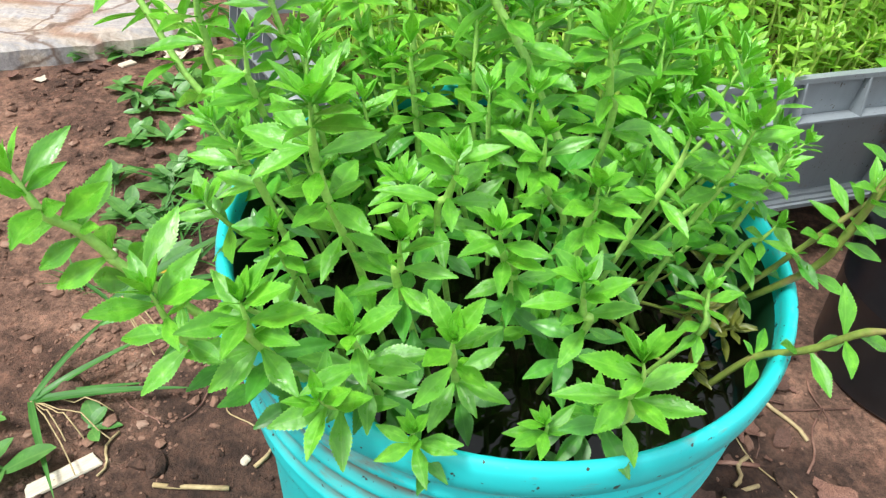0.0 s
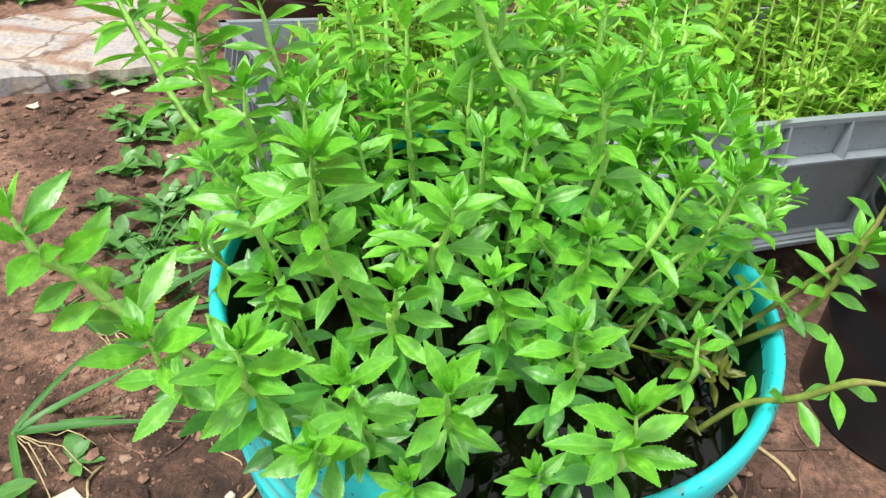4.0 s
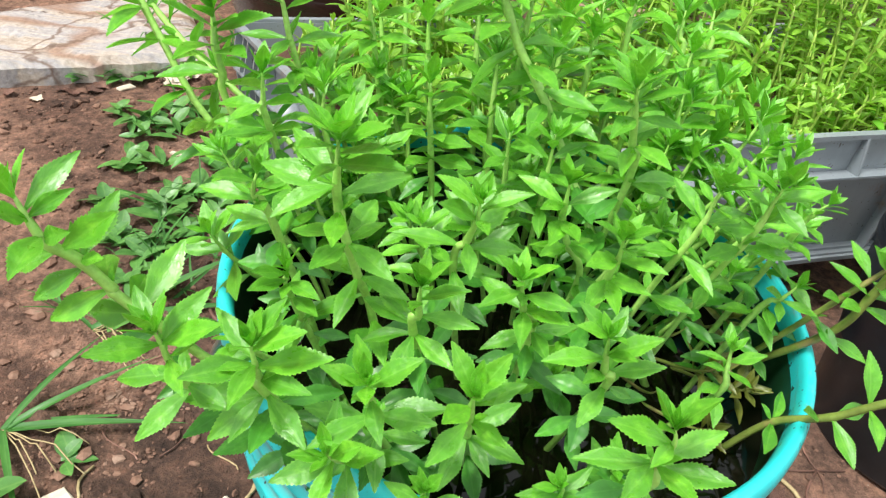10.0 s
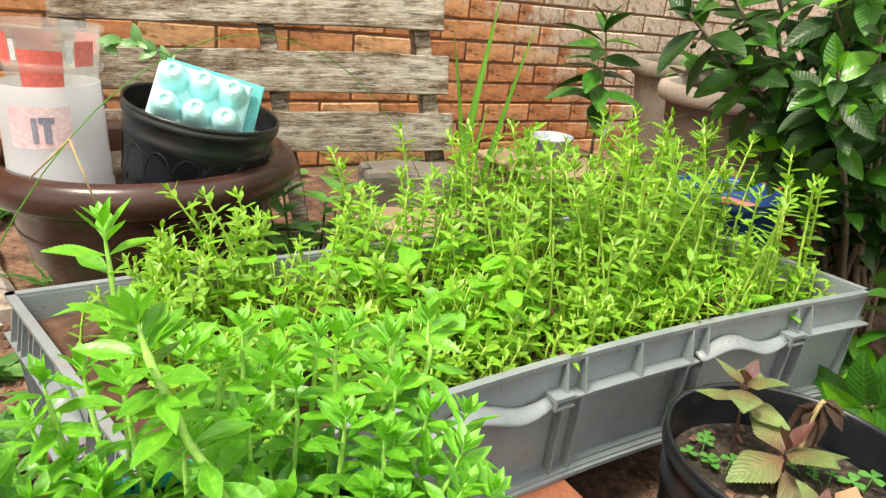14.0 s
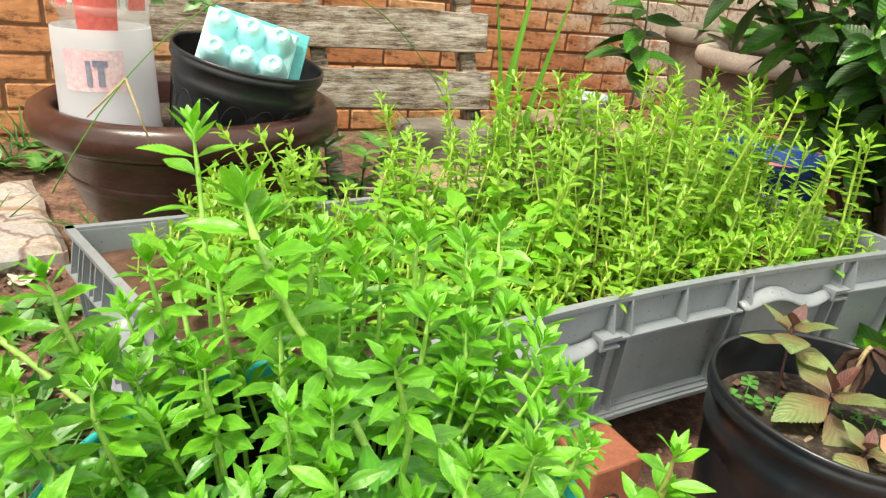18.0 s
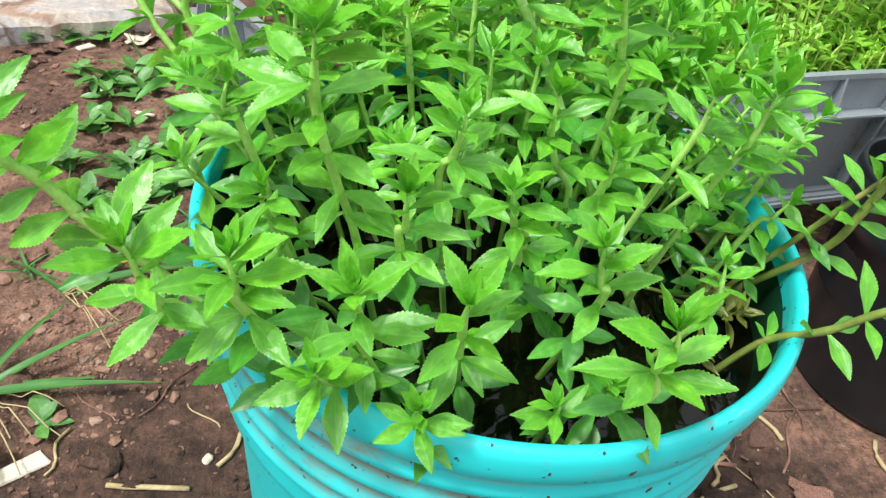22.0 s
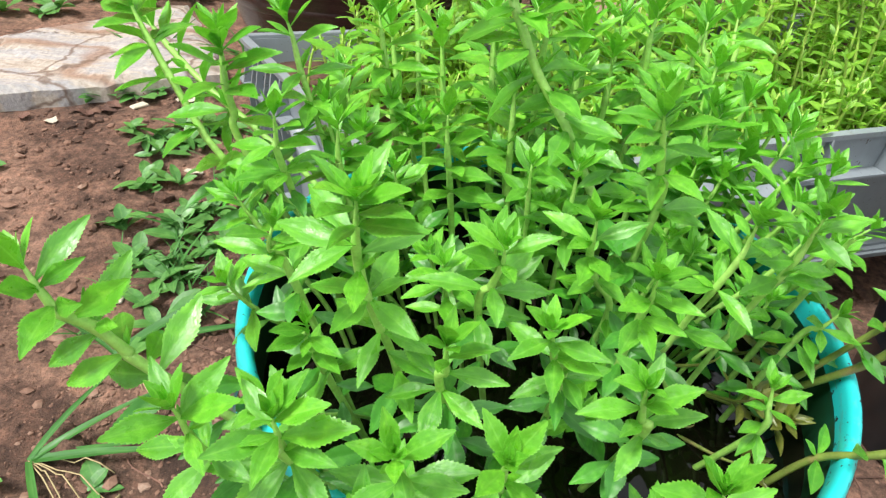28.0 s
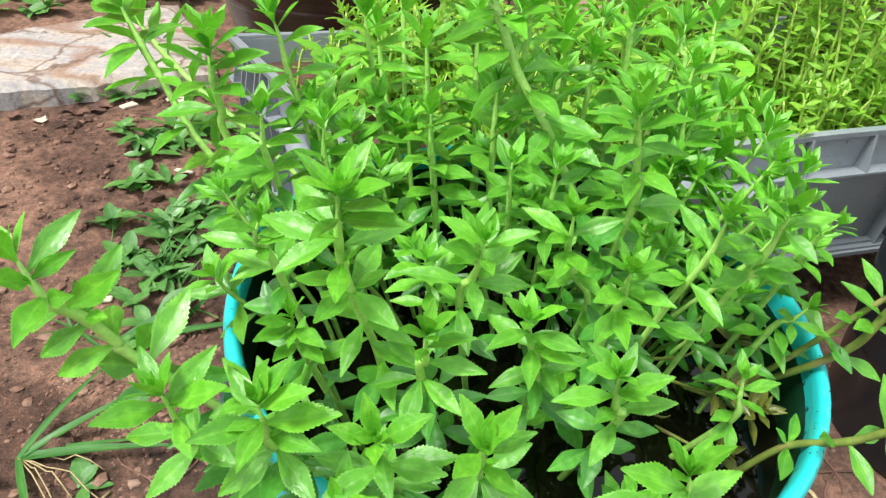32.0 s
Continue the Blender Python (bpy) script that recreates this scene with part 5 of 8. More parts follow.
grown((0.1160, -0.0180, 0.3200), ((0.1542, -0.0499, 0.4484), (0.1529, -0.0506, 0.4320), (0.1487, -0.0498, 0.4037), (0.1418, -0.0451, 0.3762)), ((0, 180, 56, 17.3), (0.2, 37, 37, 17.2), (0.2, -34, 38, 18.9), (0.6, 173, 38, 19.8), (1, -33, 22, 22.2), (1.4, -108, 28, 21.9), (1.2, -152, 32, 21.7), (2, 131, 25, 22.8), (2, 1, 7, 23.6), (2.2, -27, -8, 20.5), (2.2, -146, 22, 22.1), (3, -178, 47, 19.6), (3, -22, -14, 24.4)), 0.0215, thick=0.0019, runner=True, label=RUN)
grown((0.1000, -0.0740, 0.3250), ((0.1500, -0.1120, 0.4000), (0.1393, -0.1001, 0.3901), (0.1263, -0.0910, 0.3694), (0.1123, -0.0790, 0.3507)), ((0.4, 12, 85, 18.9), (0.2, -103, 41, 18.2), (1.4, 89, 56, 24.1), (1.4, -105, 4, 22.0), (1.2, -5, -16, 20.7), (2.2, -151, 36, 22.2), (2, -81, -16, 22.4), (2, 19, 2, 24.0), (3, 54, 11, 22.9), (3, -118, 3, 21.2)), 0.0215, thick=0.0017, runner=True, label=RUN)
herb((0.089, 0.062, 0.452), 0.025, spin=0.3)
herb((-0.017, 0.001, 0.448), 0.0225, spin=0.9)
herb((0.005, 0.003, 0.448), 0.0225, spin=0.2)
herb((0.028, -0.122, 0.370), 0.020, 0.0014, spin=0.1, gap=0.010, nodes=2, base=(0.030, -0.095, 0.30))
# left and back, taller and more drawn
herb((-0.081, 0.178, 0.540), 0.030, 0.0016, spin=0.5, gap=0.021, nodes=6, base=(-0.068, 0.120, 0.30), lean=(-0.06, 0.02, 1), axil=0, label="tall sparse herb stem with few leaves")
herb((-0.250, 0.160, 0.458), 0.033, 0.0019, spin=0.8, gap=0.0120, lean=(-0.5, 0.2, 0.85), nodes=10, base=(-0.09, 0.07, 0.30))
herb((-0.118, 0.060, 0.445), 0.025, spin=0.6, gap=0.0105)
herb((-0.025, 0.150, 0.467), 0.025, spin=0.7, gap=0.0105, base=(-0.02, 0.105, 0.30))
herb((-0.118, 0.120, 0.442), 0.024, spin=0.4, gap=0.0105, base=(-0.075, 0.09, 0.30))
herb((0.010, 0.070, 0.467), 0.025, spin=0.5, gap=0.0105)
for x, y, z in ((-0.060, 0.105, 0.474), (-0.030, 0.128, 0.480), (0.022, 0.118, 0.478), (0.048, 0.142, 0.477), (0.094, 0.098, 0.470), (0.100, 0.148, 0.472), (0.062, 0.074, 0.463), (-0.022, 0.056, 0.466), (0.074, 0.165, 0.470), (-0.090, 0.135, 0.468), (0.000, 0.165, 0.474)):
    herb((x, y, z), 0.0245, 0.0016, spin=rng.uniform(0, 1.57), gap=0.0112, nodes=6, base=(x * 0.72, y * 0.62 + 0.010, 0.30), lean=(x * 0.8, 0.10, 1), axil=0.1, face=0.5)
herb((0.128, 0.055, 0.450), 0.024, spin=0.3, gap=0.0105, lean=(0.3, 0.1, 1))
herb((0.140, 0.030, 0.440), 0.025, spin=0.6, lean=(0.3, 0.05, 1))
herb((0.112, 0.085, 0.455), 0.025, spin=0.2)
herb((0.138, 0.092, 0.446), 0.025, spin=0.9, lean=(0.25, 0.15, 1), base=(0.09, 0.06, 0.30))
for x, y, z in ((0.128, -0.014, 0.420), (0.141, 0.010, 0.416), (0.116, 0.008, 0.432), (0.136, 0.046, 0.434), (0.106, -0.022, 0.432), (0.124, 0.030, 0.446), (0.146, 0.030, 0.420), (0.112, 0.062, 0.440)):
    herb((x, y, z), 0.0225, 0.0013, spin=rng.uniform(0, 1.57), gap=0.0115, nodes=4, lean=(0.35, 0.05, 0.9))
# runners that creep over the rim
herb((0.158, -0.048, 0.428), 0.021, 0.0014, spin=0.1, gap=0.017, nodes=7, base=(0.106, -0.022, 0.312), via=((0.120, -0.030, 0.345), (0.134, -0.040, 0.382)), label=RUN, stem_mat=M_RUNNER, face=0.7, sky=(-0.3, -0.6, 0.7))
FADE = "fading yellow-olive herb shoot low in the water"
for x, y, z in ((0.102, -0.044, 0.352), (0.088, -0.024, 0.360), (0.112, -0.018, 0.364), (0.068, -0.058, 0.346), (0.095, -0.070, 0.336), (0.118, -0.050, 0.345)):
    herb((x, y, z), 0.018, 0.0010, spin=rng.uniform(0, 1.5), gap=0.010, nodes=1, label=FADE, stem_mat=M_RUNNER, leaves=FADED, axil=0)
# fuller growth behind and between
for i in range(26):
    a, q = rng.uniform(0, 2 * math.pi), 0.118 * math.sqrt(rng.random())
    x, y = q * math.cos(a), q * math.sin(a) + 0.022
    if y < -0.05 or x > 0.06 and y < 0:
        continue
    herb((x * 1.12, y * 1.12, 0.415 + 0.20 * max(0, y) + rng.uniform(-0.014, 0.014)), rng.uniform(0.022, 0.026), 0.0013, spin=rng.uniform(0, 1.57), gap=0.013, nodes=5)
# spill over the rim on the west side
for x, y, z in ((-0.118, -0.110, 0.408), (-0.080, -0.150, 0.398), (-0.146, -0.050, 0.412), (-0.150, -0.010, 0.430), (-0.148, 0.035, 0.420)):
    herb((x, y, z), 0.0225, 0.0013, spin=rng.uniform(0, 1.57), gap=0.0125, nodes=4, lean=(x * 2.5, y * 2.5, 0.85))
# low leafy growth between the tall stems, its shade put into darker leaves
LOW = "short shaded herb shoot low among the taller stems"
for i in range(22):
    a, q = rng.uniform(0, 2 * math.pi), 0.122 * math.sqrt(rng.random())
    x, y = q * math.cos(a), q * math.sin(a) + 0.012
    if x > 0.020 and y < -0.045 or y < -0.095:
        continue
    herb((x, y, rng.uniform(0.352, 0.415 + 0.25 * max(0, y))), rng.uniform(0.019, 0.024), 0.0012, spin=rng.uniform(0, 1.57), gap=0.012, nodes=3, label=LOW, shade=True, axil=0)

# ---------------------------------------------------------------- grey crate with a bed of slender herbs
FL, FR, BR, BL = Vector((-0.075, 0.215, 0)), Vector((0.880, 0.530, 0)), Vector((0.715, 0.925, 0)), Vector((-0.309, 0.590, 0))
LIPZ, BINH = 0.296, 0.178


def side(a, b, bow):
    """Maps (u along, outward, height) on one side of the crate; the long sides bow."""
    along = (b - a)
    n = Vector((along.y, -along.x, 0)).normalized()

    def f(u, d, z):
        k = math.sin(math.pi * min(1, max(0, u)))
        return a + along * u + n * (d - bow * k - 0.075 * (LIPZ - z)) + Vector((0, 0, z))
    return f, along.length


def strip(bm, f, u0, u1, d0, d1, z0, z1, n=10):
    """A bar on a side, from u0 to u1, d0 to d1 outward and z0 to z1 up, following the bow."""
    rows = []
    for i in range(n + 1):
        u = u0 + (u1 - u0) * i / n
        rows.append([bm.verts.new(f(u, d, z)) for d, z in ((d0, z0), (d1, z0), (d1, z1), (d0, z1))])
    for p, q in zip(rows, rows[1:]):
        for k in range(4):
            bm.faces.new((p[k], p[(k + 1) % 4], q[(k + 1) % 4], q[k]))
    bm.faces.new(rows[0][::-1])
    bm.faces.new(rows[-1])


def fin(bm, f, u0, u1, profile):
    """An upright rib on a side, from u0 to u1; profile: (height, depth outward) from the foot up."""
    cols = [[bm.verts.new(f(u, d, z)) for u in (u0, u1) for d in (0.0004, depth)] for z, depth in profile]
    for p, q in zip(cols, cols[1:]):
        for a, b in ((0, 1), (1, 3), (3, 2), (2, 0)):
            bm.faces.new((p[a], p[b], q[b], q[a]))
    bm.faces.new((cols[0][0], cols[0][2], cols[0][3], cols[0][1]))
    bm.faces.new((cols[-1][0], cols[-1][1], cols[-1][3], cols[-1][2]))
    bmesh.ops.recalc_face_normals(bm, faces=bm.faces)


def build_crate():
    t = thing("plastic_crate", Matrix(), "long grey plastic crate of soil, dusty, propped on bricks", "crate")
    zb = LIPZ - BINH
    for (a, b, bow, ribs, grips) in ((FL, FR, 0.033, (0.16, 0.455, 0.66, 0.86), (0.335, 0.745)), (FR, BR, 0.0, (0.2, 0.8), (0.5,)), (BR, BL, 0.0, (0.2, 0.5, 0.8), ()), (BL, FL, 0.0, (0.10, 0.20, 0.30, 0.70, 0.80, 0.90), (0.5,))):
        f, length = side(a, b, bow)
        w = 1.0 / length
        bm = bmesh.new()
        strip(bm, f, 0, 1, -0.006, 0.0, zb, LIPZ - 0.004, 24)
        part("side_wall", bm, M_GREY, t, smooth=False)
        bm = bmesh.new()
        strip(bm, f, -0.006 * w, 1 + 0.006 * w, -0.0045, 0.0062, LIPZ - 0.0034, LIPZ, 24)
        strip(bm, f, -0.006 * w, 1 + 0.006 * w, 0.0042, 0.0062, LIPZ - 0.0062, LIPZ - 0.0030, 24)
        part("lip", bm, M_GREY, t, "worn flanged top edge", smooth=False)
        cuts = [0.0] + [x for gp in grips for x in (gp - 0.085, gp + 0.085)] + [1.0]
        for u0, u1 in zip(cuts[::2], cuts[1::2]):
            bm = bmesh.new()
            strip(bm, f, u0, u1, 0.0005, 0.0185, LIPZ - 0.0525, LIPZ - 0.0495, 12)
            part("ledge", bm, M_GREY, t, smooth=False)
        for u in ribs:
            for du in (-0.014, 0.014):
                bm = bmesh.new()
                fin(bm, f, u + du * w - 0.0014 * w, u + du * w + 0.0014 * w, ((zb + 0.005, 0.0150), (LIPZ - 0.056, 0.0140), (LIPZ - 0.050, 0.0180), (LIPZ - 0.0050, 0.0064)))
                part("rib", bm, M_GREY, t, smooth=False)
        if bow:
            bm = bmesh.new()
            fin(bm, f, 0.5565, 0.5595, ((LIPZ - 0.0505, 0.0178), (LIPZ - 0.0050, 0.0064)))
            part("rib", bm, M_GREY, t, smooth=False)
        for gp in grips:
            # a wavy hand grip with a small square bracket at its end
            pts = []
            for i in range(19):
                s = i / 18
                u = gp + (s - 0.5) * 0.165
                pts.append(f(u, 0.010, LIPZ - 0.051 + 0.012 * math.sin(s * 2 * math.pi - 0.4) * (1 if s > 0.1 else s * 10) + 0.004))
            bm = bmesh.new()
            rings = []
            for i, p in enumerate(pts):
                k = 0.45 + 0.55 * math.sin(math.pi * (0.10 + 0.80 * i / 18))
                outward = (f(gp, 1.0, LIPZ) - f(gp, 0.0, LIPZ)).normalized()
                rings.append([bm.verts.new(p + outward * (0.0120 * k * math.cos(q) + 0.002) + Vector((0, 0, 0.0062 * k * math.sin(q) - 0.005 * k * math.cos(q)))) for q in (2 * math.pi * j / 14 for j in range(14))])
            for p, q in zip(rings, rings[1:]):
                for j in range(14):
                    bm.faces.new((p[j], p[(j + 1) % 14], q[(j + 1) % 14], q[j]))
            bm.faces.new(rings[0][::-1])
            bm.faces.new(rings[-1])
            bmesh.ops.recalc_face_normals(bm, faces=bm.faces)
            grip = part("hand_grip", bm, M_GREY, t, "smooth moulded hand grip")
            bm = bmesh.new()
            u0, u1 = gp + 0.085, gp + 0.085 + 0.030 * w
            strip(bm, f, u0, u1, 0.0005, 0.022, LIPZ - 0.046, LIPZ - 0.043, 2)
            strip(bm, f, u0, u1, 0.0005, 0.022, LIPZ - 0.060, LIPZ - 0.057, 2)
            strip(bm, f, u0, u0 + 0.003 * w, 0.0005, 0.022, LIPZ - 0.057, LIPZ - 0.046, 1)
            part("bracket", bm, M_GREY, grip, smooth=False)
        bm = bmesh.new()
        strip(bm, f, 0.0, 1.0, -0.002, 0.021, zb, zb + 0.006, 20)
        strip(bm, f, 0.0, 1.0, -0.003, 0.0165, zb + 0.003, zb + 0.0095, 20)
        strip(bm, f, 0.0, 1.0, -0.004, 0.0095, zb + 0.0065, zb + 0.0135, 20)
        part("foot_flange", bm, M_GREY, t, smooth=False)
    bm = bmesh.new()
    q = [bed(0.02 + 0.96 * i / 16, 0.045) for i in range(17)] + [bed(0.98, 0.96), bed(0.02, 0.96)]
    lo = [bm.verts.new((c.x, c.y, zb + 0.001)) for c in q]
    hi = [bm.verts.new((c.x, c.y, zb + 0.006)) for c in q]
    bm.faces.new(lo[::-1]), bm.faces.new(hi)
    for i in range(len(q)):
        k = (i + 1) % len(q)
        bm.faces.new((lo[i], lo[k], hi[k], hi[i]))
    part("base_plate", bm, M_GREY, t, smooth=False)


def bed(u, v):
    """A point inside the crate: u along from west to east, v from front to back."""
    a, b = FL.lerp(FR, u), BL.lerp(BR, u)
    n = (b - a).normalized()
    return a.lerp(b, v) + n * 0.033 * math.sin(math.pi * u) * (1 - v)


build_crate()


def bed_z(u, v):
    return LIPZ - 0.036 + 0.008 * noise.noise(Vector((u * 9, v * 5, 0))) - 0.006 * u


def build_bed():
    nu, nv = 60, 26
    verts = []
    for j in range(nv + 1):
        for i in range(nu + 1):
            u, v = 0.016 + 0.968 * i / nu, 0.030 + 0.94 * j / nv
            p = bed(u, v)
            verts.append((p.x, p.y, bed_z(u, v) + 0.004 * noise.noise(Vector((u * 60, v * 30, 3)))))
    faces = [(j * (nu + 1) + i, j * (nu + 1) + i + 1, (j + 1) * (nu + 1) + i + 1, (j + 1) * (nu + 1) + i) for j in range(nv) for i in range(nu)]
    o = len(verts)
    verts += [(v[0], v[1], LIPZ - 0.062) for v in verts]
    ring = list(range(nu + 1)) + [j * (nu + 1) + nu for j in range(1, nv + 1)] + [nv * (nu + 1) + i for i in range(nu - 1, -1, -1)] + [j * (nu + 1) for j in range(nv - 1, 0, -1)]
    faces += [(b, a, a + o, b + o) for a, b in zip(ring, ring[1:] + ring[:1])]
    tagged(place("crate_soil", mesh_of("crate_soil", verts, faces, M_POTSOIL_RED)), "damp reddish-brown potting soil filling the crate", "soil")


M_POTSOIL_RED = rough_mat("crate_soil", [(0.3, (0.05, 0.026, 0.017)), (0.55, (0.105, 0.052, 0.033)), (0.8, (0.18, 0.10, 0.068))], 40, 260, 0.95, 0.9, 0.004)
build_bed()

SLIM = [blade("slender_leaf", M_BINLEAF, w, 7, 0, 0.22, c, 0.0, 0.52, 0.75, 2, 0.22) for w, c in ((0.36, 0.06), (0.40, 0.16), (0.34, -0.06), (0.42, 0.20))]
rb = random.Random(5)
HEIGHT = {}


def slim_herb(h, size, gap, split, sway):
    """A slender upright seedling of height h. split: every leaf an object, else one crown of leaves."""
    path = bezier(Vector(), Vector((0, 0, h * 0.4)), Vector((sway[0] * 0.6, sway[1] * 0.6, h * 0.72)), Vector((sway[0], sway[1], h)), 10)
    t = thing("slender_herb", Matrix(), "slender yellow-green herb shoot with narrow leaves, rooted in crate soil", "plant", "herbs in the crate")
    v, f = tube_data(path, [0.0022 * (1 - 0.40 * i / 10) for i in range(11)], 6)
    place("stem", mesh_of("stem", v, f, M_BINSTEM), t)
    pieces, d, k = [], 0.0, 0
    while d < h * 0.93:
        s = 1 - d / h
        i = min(9, int(s * 10))
        p = path[i].lerp(path[i + 1], s * 10 - i)
        tan = path[i + 1] - path[i]
        rise = (75, 58, 42, 32)[k] if k < 4 else 26 - 2.0 * k
        long = (0.35, 0.6, 0.85, 1.0)[k] if k < 4 else (1.0 if s > 0.3 else 0.8)
        for q in (0, 1):
            pieces.append((rb.choice(SLIM), leaf_pose(p, tan, k * math.pi / 2 + q * math.pi + rb.gauss(0, 0.2), max(4, rise) + rb.gauss(0, 7), 1.05 * size * long * rb.uniform(0.8, 1.15), rb.gauss(0, 0.2))))
        d += (0.003, 0.005, 0.008)[k] if k < 3 else gap * rb.uniform(0.8, 1.2)
        k += 1
    HEIGHT[t.name] = h
    if split:
        for me, m in pieces:
            place("leaf", me, t, m)
    else:
        place("foliage", joined("foliage", M_BINLEAF, pieces), t)
    return t


def crowd(count, u0, u1, v0, v1, tall):
    """Further shoots of the same herb, too many to count."""
    stems, leaves, o = ([], []), [], 0
    for i in range(count):
        u, v = rb.uniform(u0, u1), rb.uniform(v0, v1)
        h = tall * rb.uniform(0.6, 1.1) * (0.8 + 0.3 * (u - u0) / (u1 - u0))
        p = bed(u, v)
        base = Vector((p.x, p.y, bed_z(u, v) - 0.003))
        top = base + Vector((rb.gauss(0, 0.012), rb.gauss(0, 0.012), h))
        path = bezier(base, base.lerp(top, 0.3), base.lerp(top, 0.7) + Vector((rb.gauss(0, 0.004), rb.gauss(0, 0.004), 0)), top, 6)
        vs, fs = tube_data(path, [0.0020 - 0.0001 * k for k in range(7)], 5)
        n = len(stems[0])
        stems[0].extend(vs)
        stems[1].extend(tuple(q + n for q in f) for f in fs)
        d, k, spin = 0.0, 0, rb.uniform(0, 1.57)
        while d < h * 0.92:
            q = top.lerp(base, d / h)
            for s in (0, 1):
                leaves.append((rb.choice(SLIM), leaf_pose(q, top - base, spin + k * math.pi / 2 + s * math.pi + rb.gauss(0, 0.2), ((75, 55, 36, 24)[k] if k < 4 else max(4, 26 - 2 * k)) + rb.gauss(0, 8), 0.0225 * ((0.35, 0.6, 0.85, 1.0)[k] if k < 4 else 1) * rb.uniform(0.8, 1.15), rb.gauss(0, 0.2))))
            d += (0.003, 0.005, 0.008)[k] if k < 3 else rb.uniform(0.0110, 0.0150)
            k += 1
    t = thing("herb_seedlings", Matrix(), "crowd of slender yellow-green herb shoots rooted in crate soil", "plant", kind="stuff")
    place("stems", mesh_of("stems", stems[0], stems[1], M_BINSTEM), t)
    place("foliage", joined("foliage", M_BINLEAF, leaves), t)


def build_bin_herbs():
    near = [slim_herb(h, s, gp, True, (rb.uniform(-0.02, 0.02), rb.uniform(-0.02, 0.02))) for h, s, gp in ((0.09, 0.021, 0.011), (0.115, 0.021, 0.012), (0.145, 0.021, 0.0125), (0.175, 0.021, 0.0135))]
    far = [slim_herb(h, s, gp, False, (rb.uniform(-0.03, 0.03), rb.uniform(-0.03, 0.03))) for h, s, gp in
           ((0.060, 0.022, 0.010), (0.075, 0.022, 0.010), (0.09, 0.023, 0.011), (0.105, 0.023, 0.011), (0.12, 0.023, 0.012), (0.135, 0.023, 0.012), (0.15, 0.023, 0.012), (0.165, 0.023, 0.012), (0.185, 0.023, 0.013), (0.20, 0.023, 0.013))]
    used, spots = set(), []
    for i in range(215):
        u = rb.uniform(0.08, 0.965) if rb.random() < 0.84 else rb.uniform(0.10, 0.45)
        v = rb.uniform(0.09, 0.95)
        spots.append((u, v))
    spots.sort(key=lambda q: q[1])
    for i, (u, v) in enumerate(spots):
        grow = 0.45 + 0.78 * min(1, max(0, (u - 0.15) / 0.5)) + 0.24 * v
        if v < 0.25 and u < 0.75:
            grow *= 0.72
        if u < 0.45 and v < 0.62:
            grow *= 0.66
        want = 0.165 * grow * rb.uniform(0.72, 1.12)
        kinds = near if (v < 0.13 and u > 0.42) else far
        src = min(kinds, key=lambda o: abs(HEIGHT[o.name] - want))
        k = min(1.2, max(0.8, want / HEIGHT[src.name])) if src.name in used else 1.0
        p = bed(u, v)
        m = Matrix.Translation((p.x, p.y, bed_z(u, v) - 0.003)) @ Matrix.Rotation(rb.gauss(0, 0.07), 4, "X") @ Matrix.Rotation(rb.gauss(0, 0.07), 4, "Y") @ Matrix.Rotation(rb.uniform(0, 6.28), 4, "Z") @ Matrix.Scale(k, 4)
        if src.name in used:
            copy_thing(src, m)
        else:
            used.add(src.name)
            src.matrix_basis = m
    for o in near + far:
        if o.name not in used:
            for c in list(o.children):
                bpy.data.objects.remove(c)
            bpy.data.objects.remove(o)


build_bin_herbs()
crowd(44, 0.50, 0.95, 0.14, 0.92, 0.195)
crowd(60, 0.08, 0.55, 0.12, 0.93, 0.062)
crowd(18, 0.12, 0.50, 0.66, 0.93, 0.150)
crowd(14, 0.03, 0.14, 0.45, 0.90, 0.090)
crowd(190, 0.24, 0.975, 0.045, 0.36, 0.075)
crowd(36, 0.55, 0.97, 0.3, 0.9, 0.10)
crowd(16, 0.52, 0.74, 0.80, 0.95, 0.215)

# two drawn shoots at the west end that overtop the rest
for p, top in (((-0.060, 0.640), (-0.125, 0.640, 0.415)), ((-0.018, 0.552), (-0.072, 0.560, 0.434))):
    z = bed_z(0.2, 0.6) - 0.003
    o = slim_herb(top[2] - z, 0.024, 0.017, True, (top[0] - p[0], top[1] - p[1]))
    o.matrix_basis = Matrix.Translation((*p, z))

# round-leaved weeds between the herbs
ROUND = [blade("round_leaf", M_ROUND, w, 9, 0, 0.1, c, 0.01, 0.45, 0.55, 4, 0.5) for w, c in ((0.86, 0.15), (0.95, 0.3), (0.78, 0.05))]


def round_weed(u, v, n, h, size):
    p = bed(u, v)
    t = thing("round_leaved_weed", Matrix.Translation((p.x, p.y, bed_z(u, v) - 0.002)), "bright green round-leaved weed between the crate herbs", "plant", "weeds in the crate")
    for i in range(n):
        a = i * 2.4 + rb.uniform(-0.4, 0.4)
        out = rb.uniform(0.008, 0.03)
        top = Vector((out * math.cos(a), out * math.sin(a), h * rb.uniform(0.6, 1.1)))
        tube("leaf_stalk", bezier(Vector(), Vector((0, 0, top.z * 0.5)), top * 0.8, top, 5), [0.0008] * 6, M_BINSTEM, t, seg=5)
        place("leaf", rb.choice(ROUND), t, leaf_pose(top, Vector((0, 0, 1)), a, rb.uniform(-12, 22), size * rb.uniform(0.75, 1.2), rb.gauss(0, 0.2)))


for i in range(46):
    u = min(0.80, max(0.06, rb.gauss(0.34, 0.13)))
    round_weed(u, min(0.90, max(0.22, rb.gauss(0.48, 0.20))), rb.randint(4, 6), rb.uniform(0.055, 0.105), rb.uniform(0.023, 0.034))

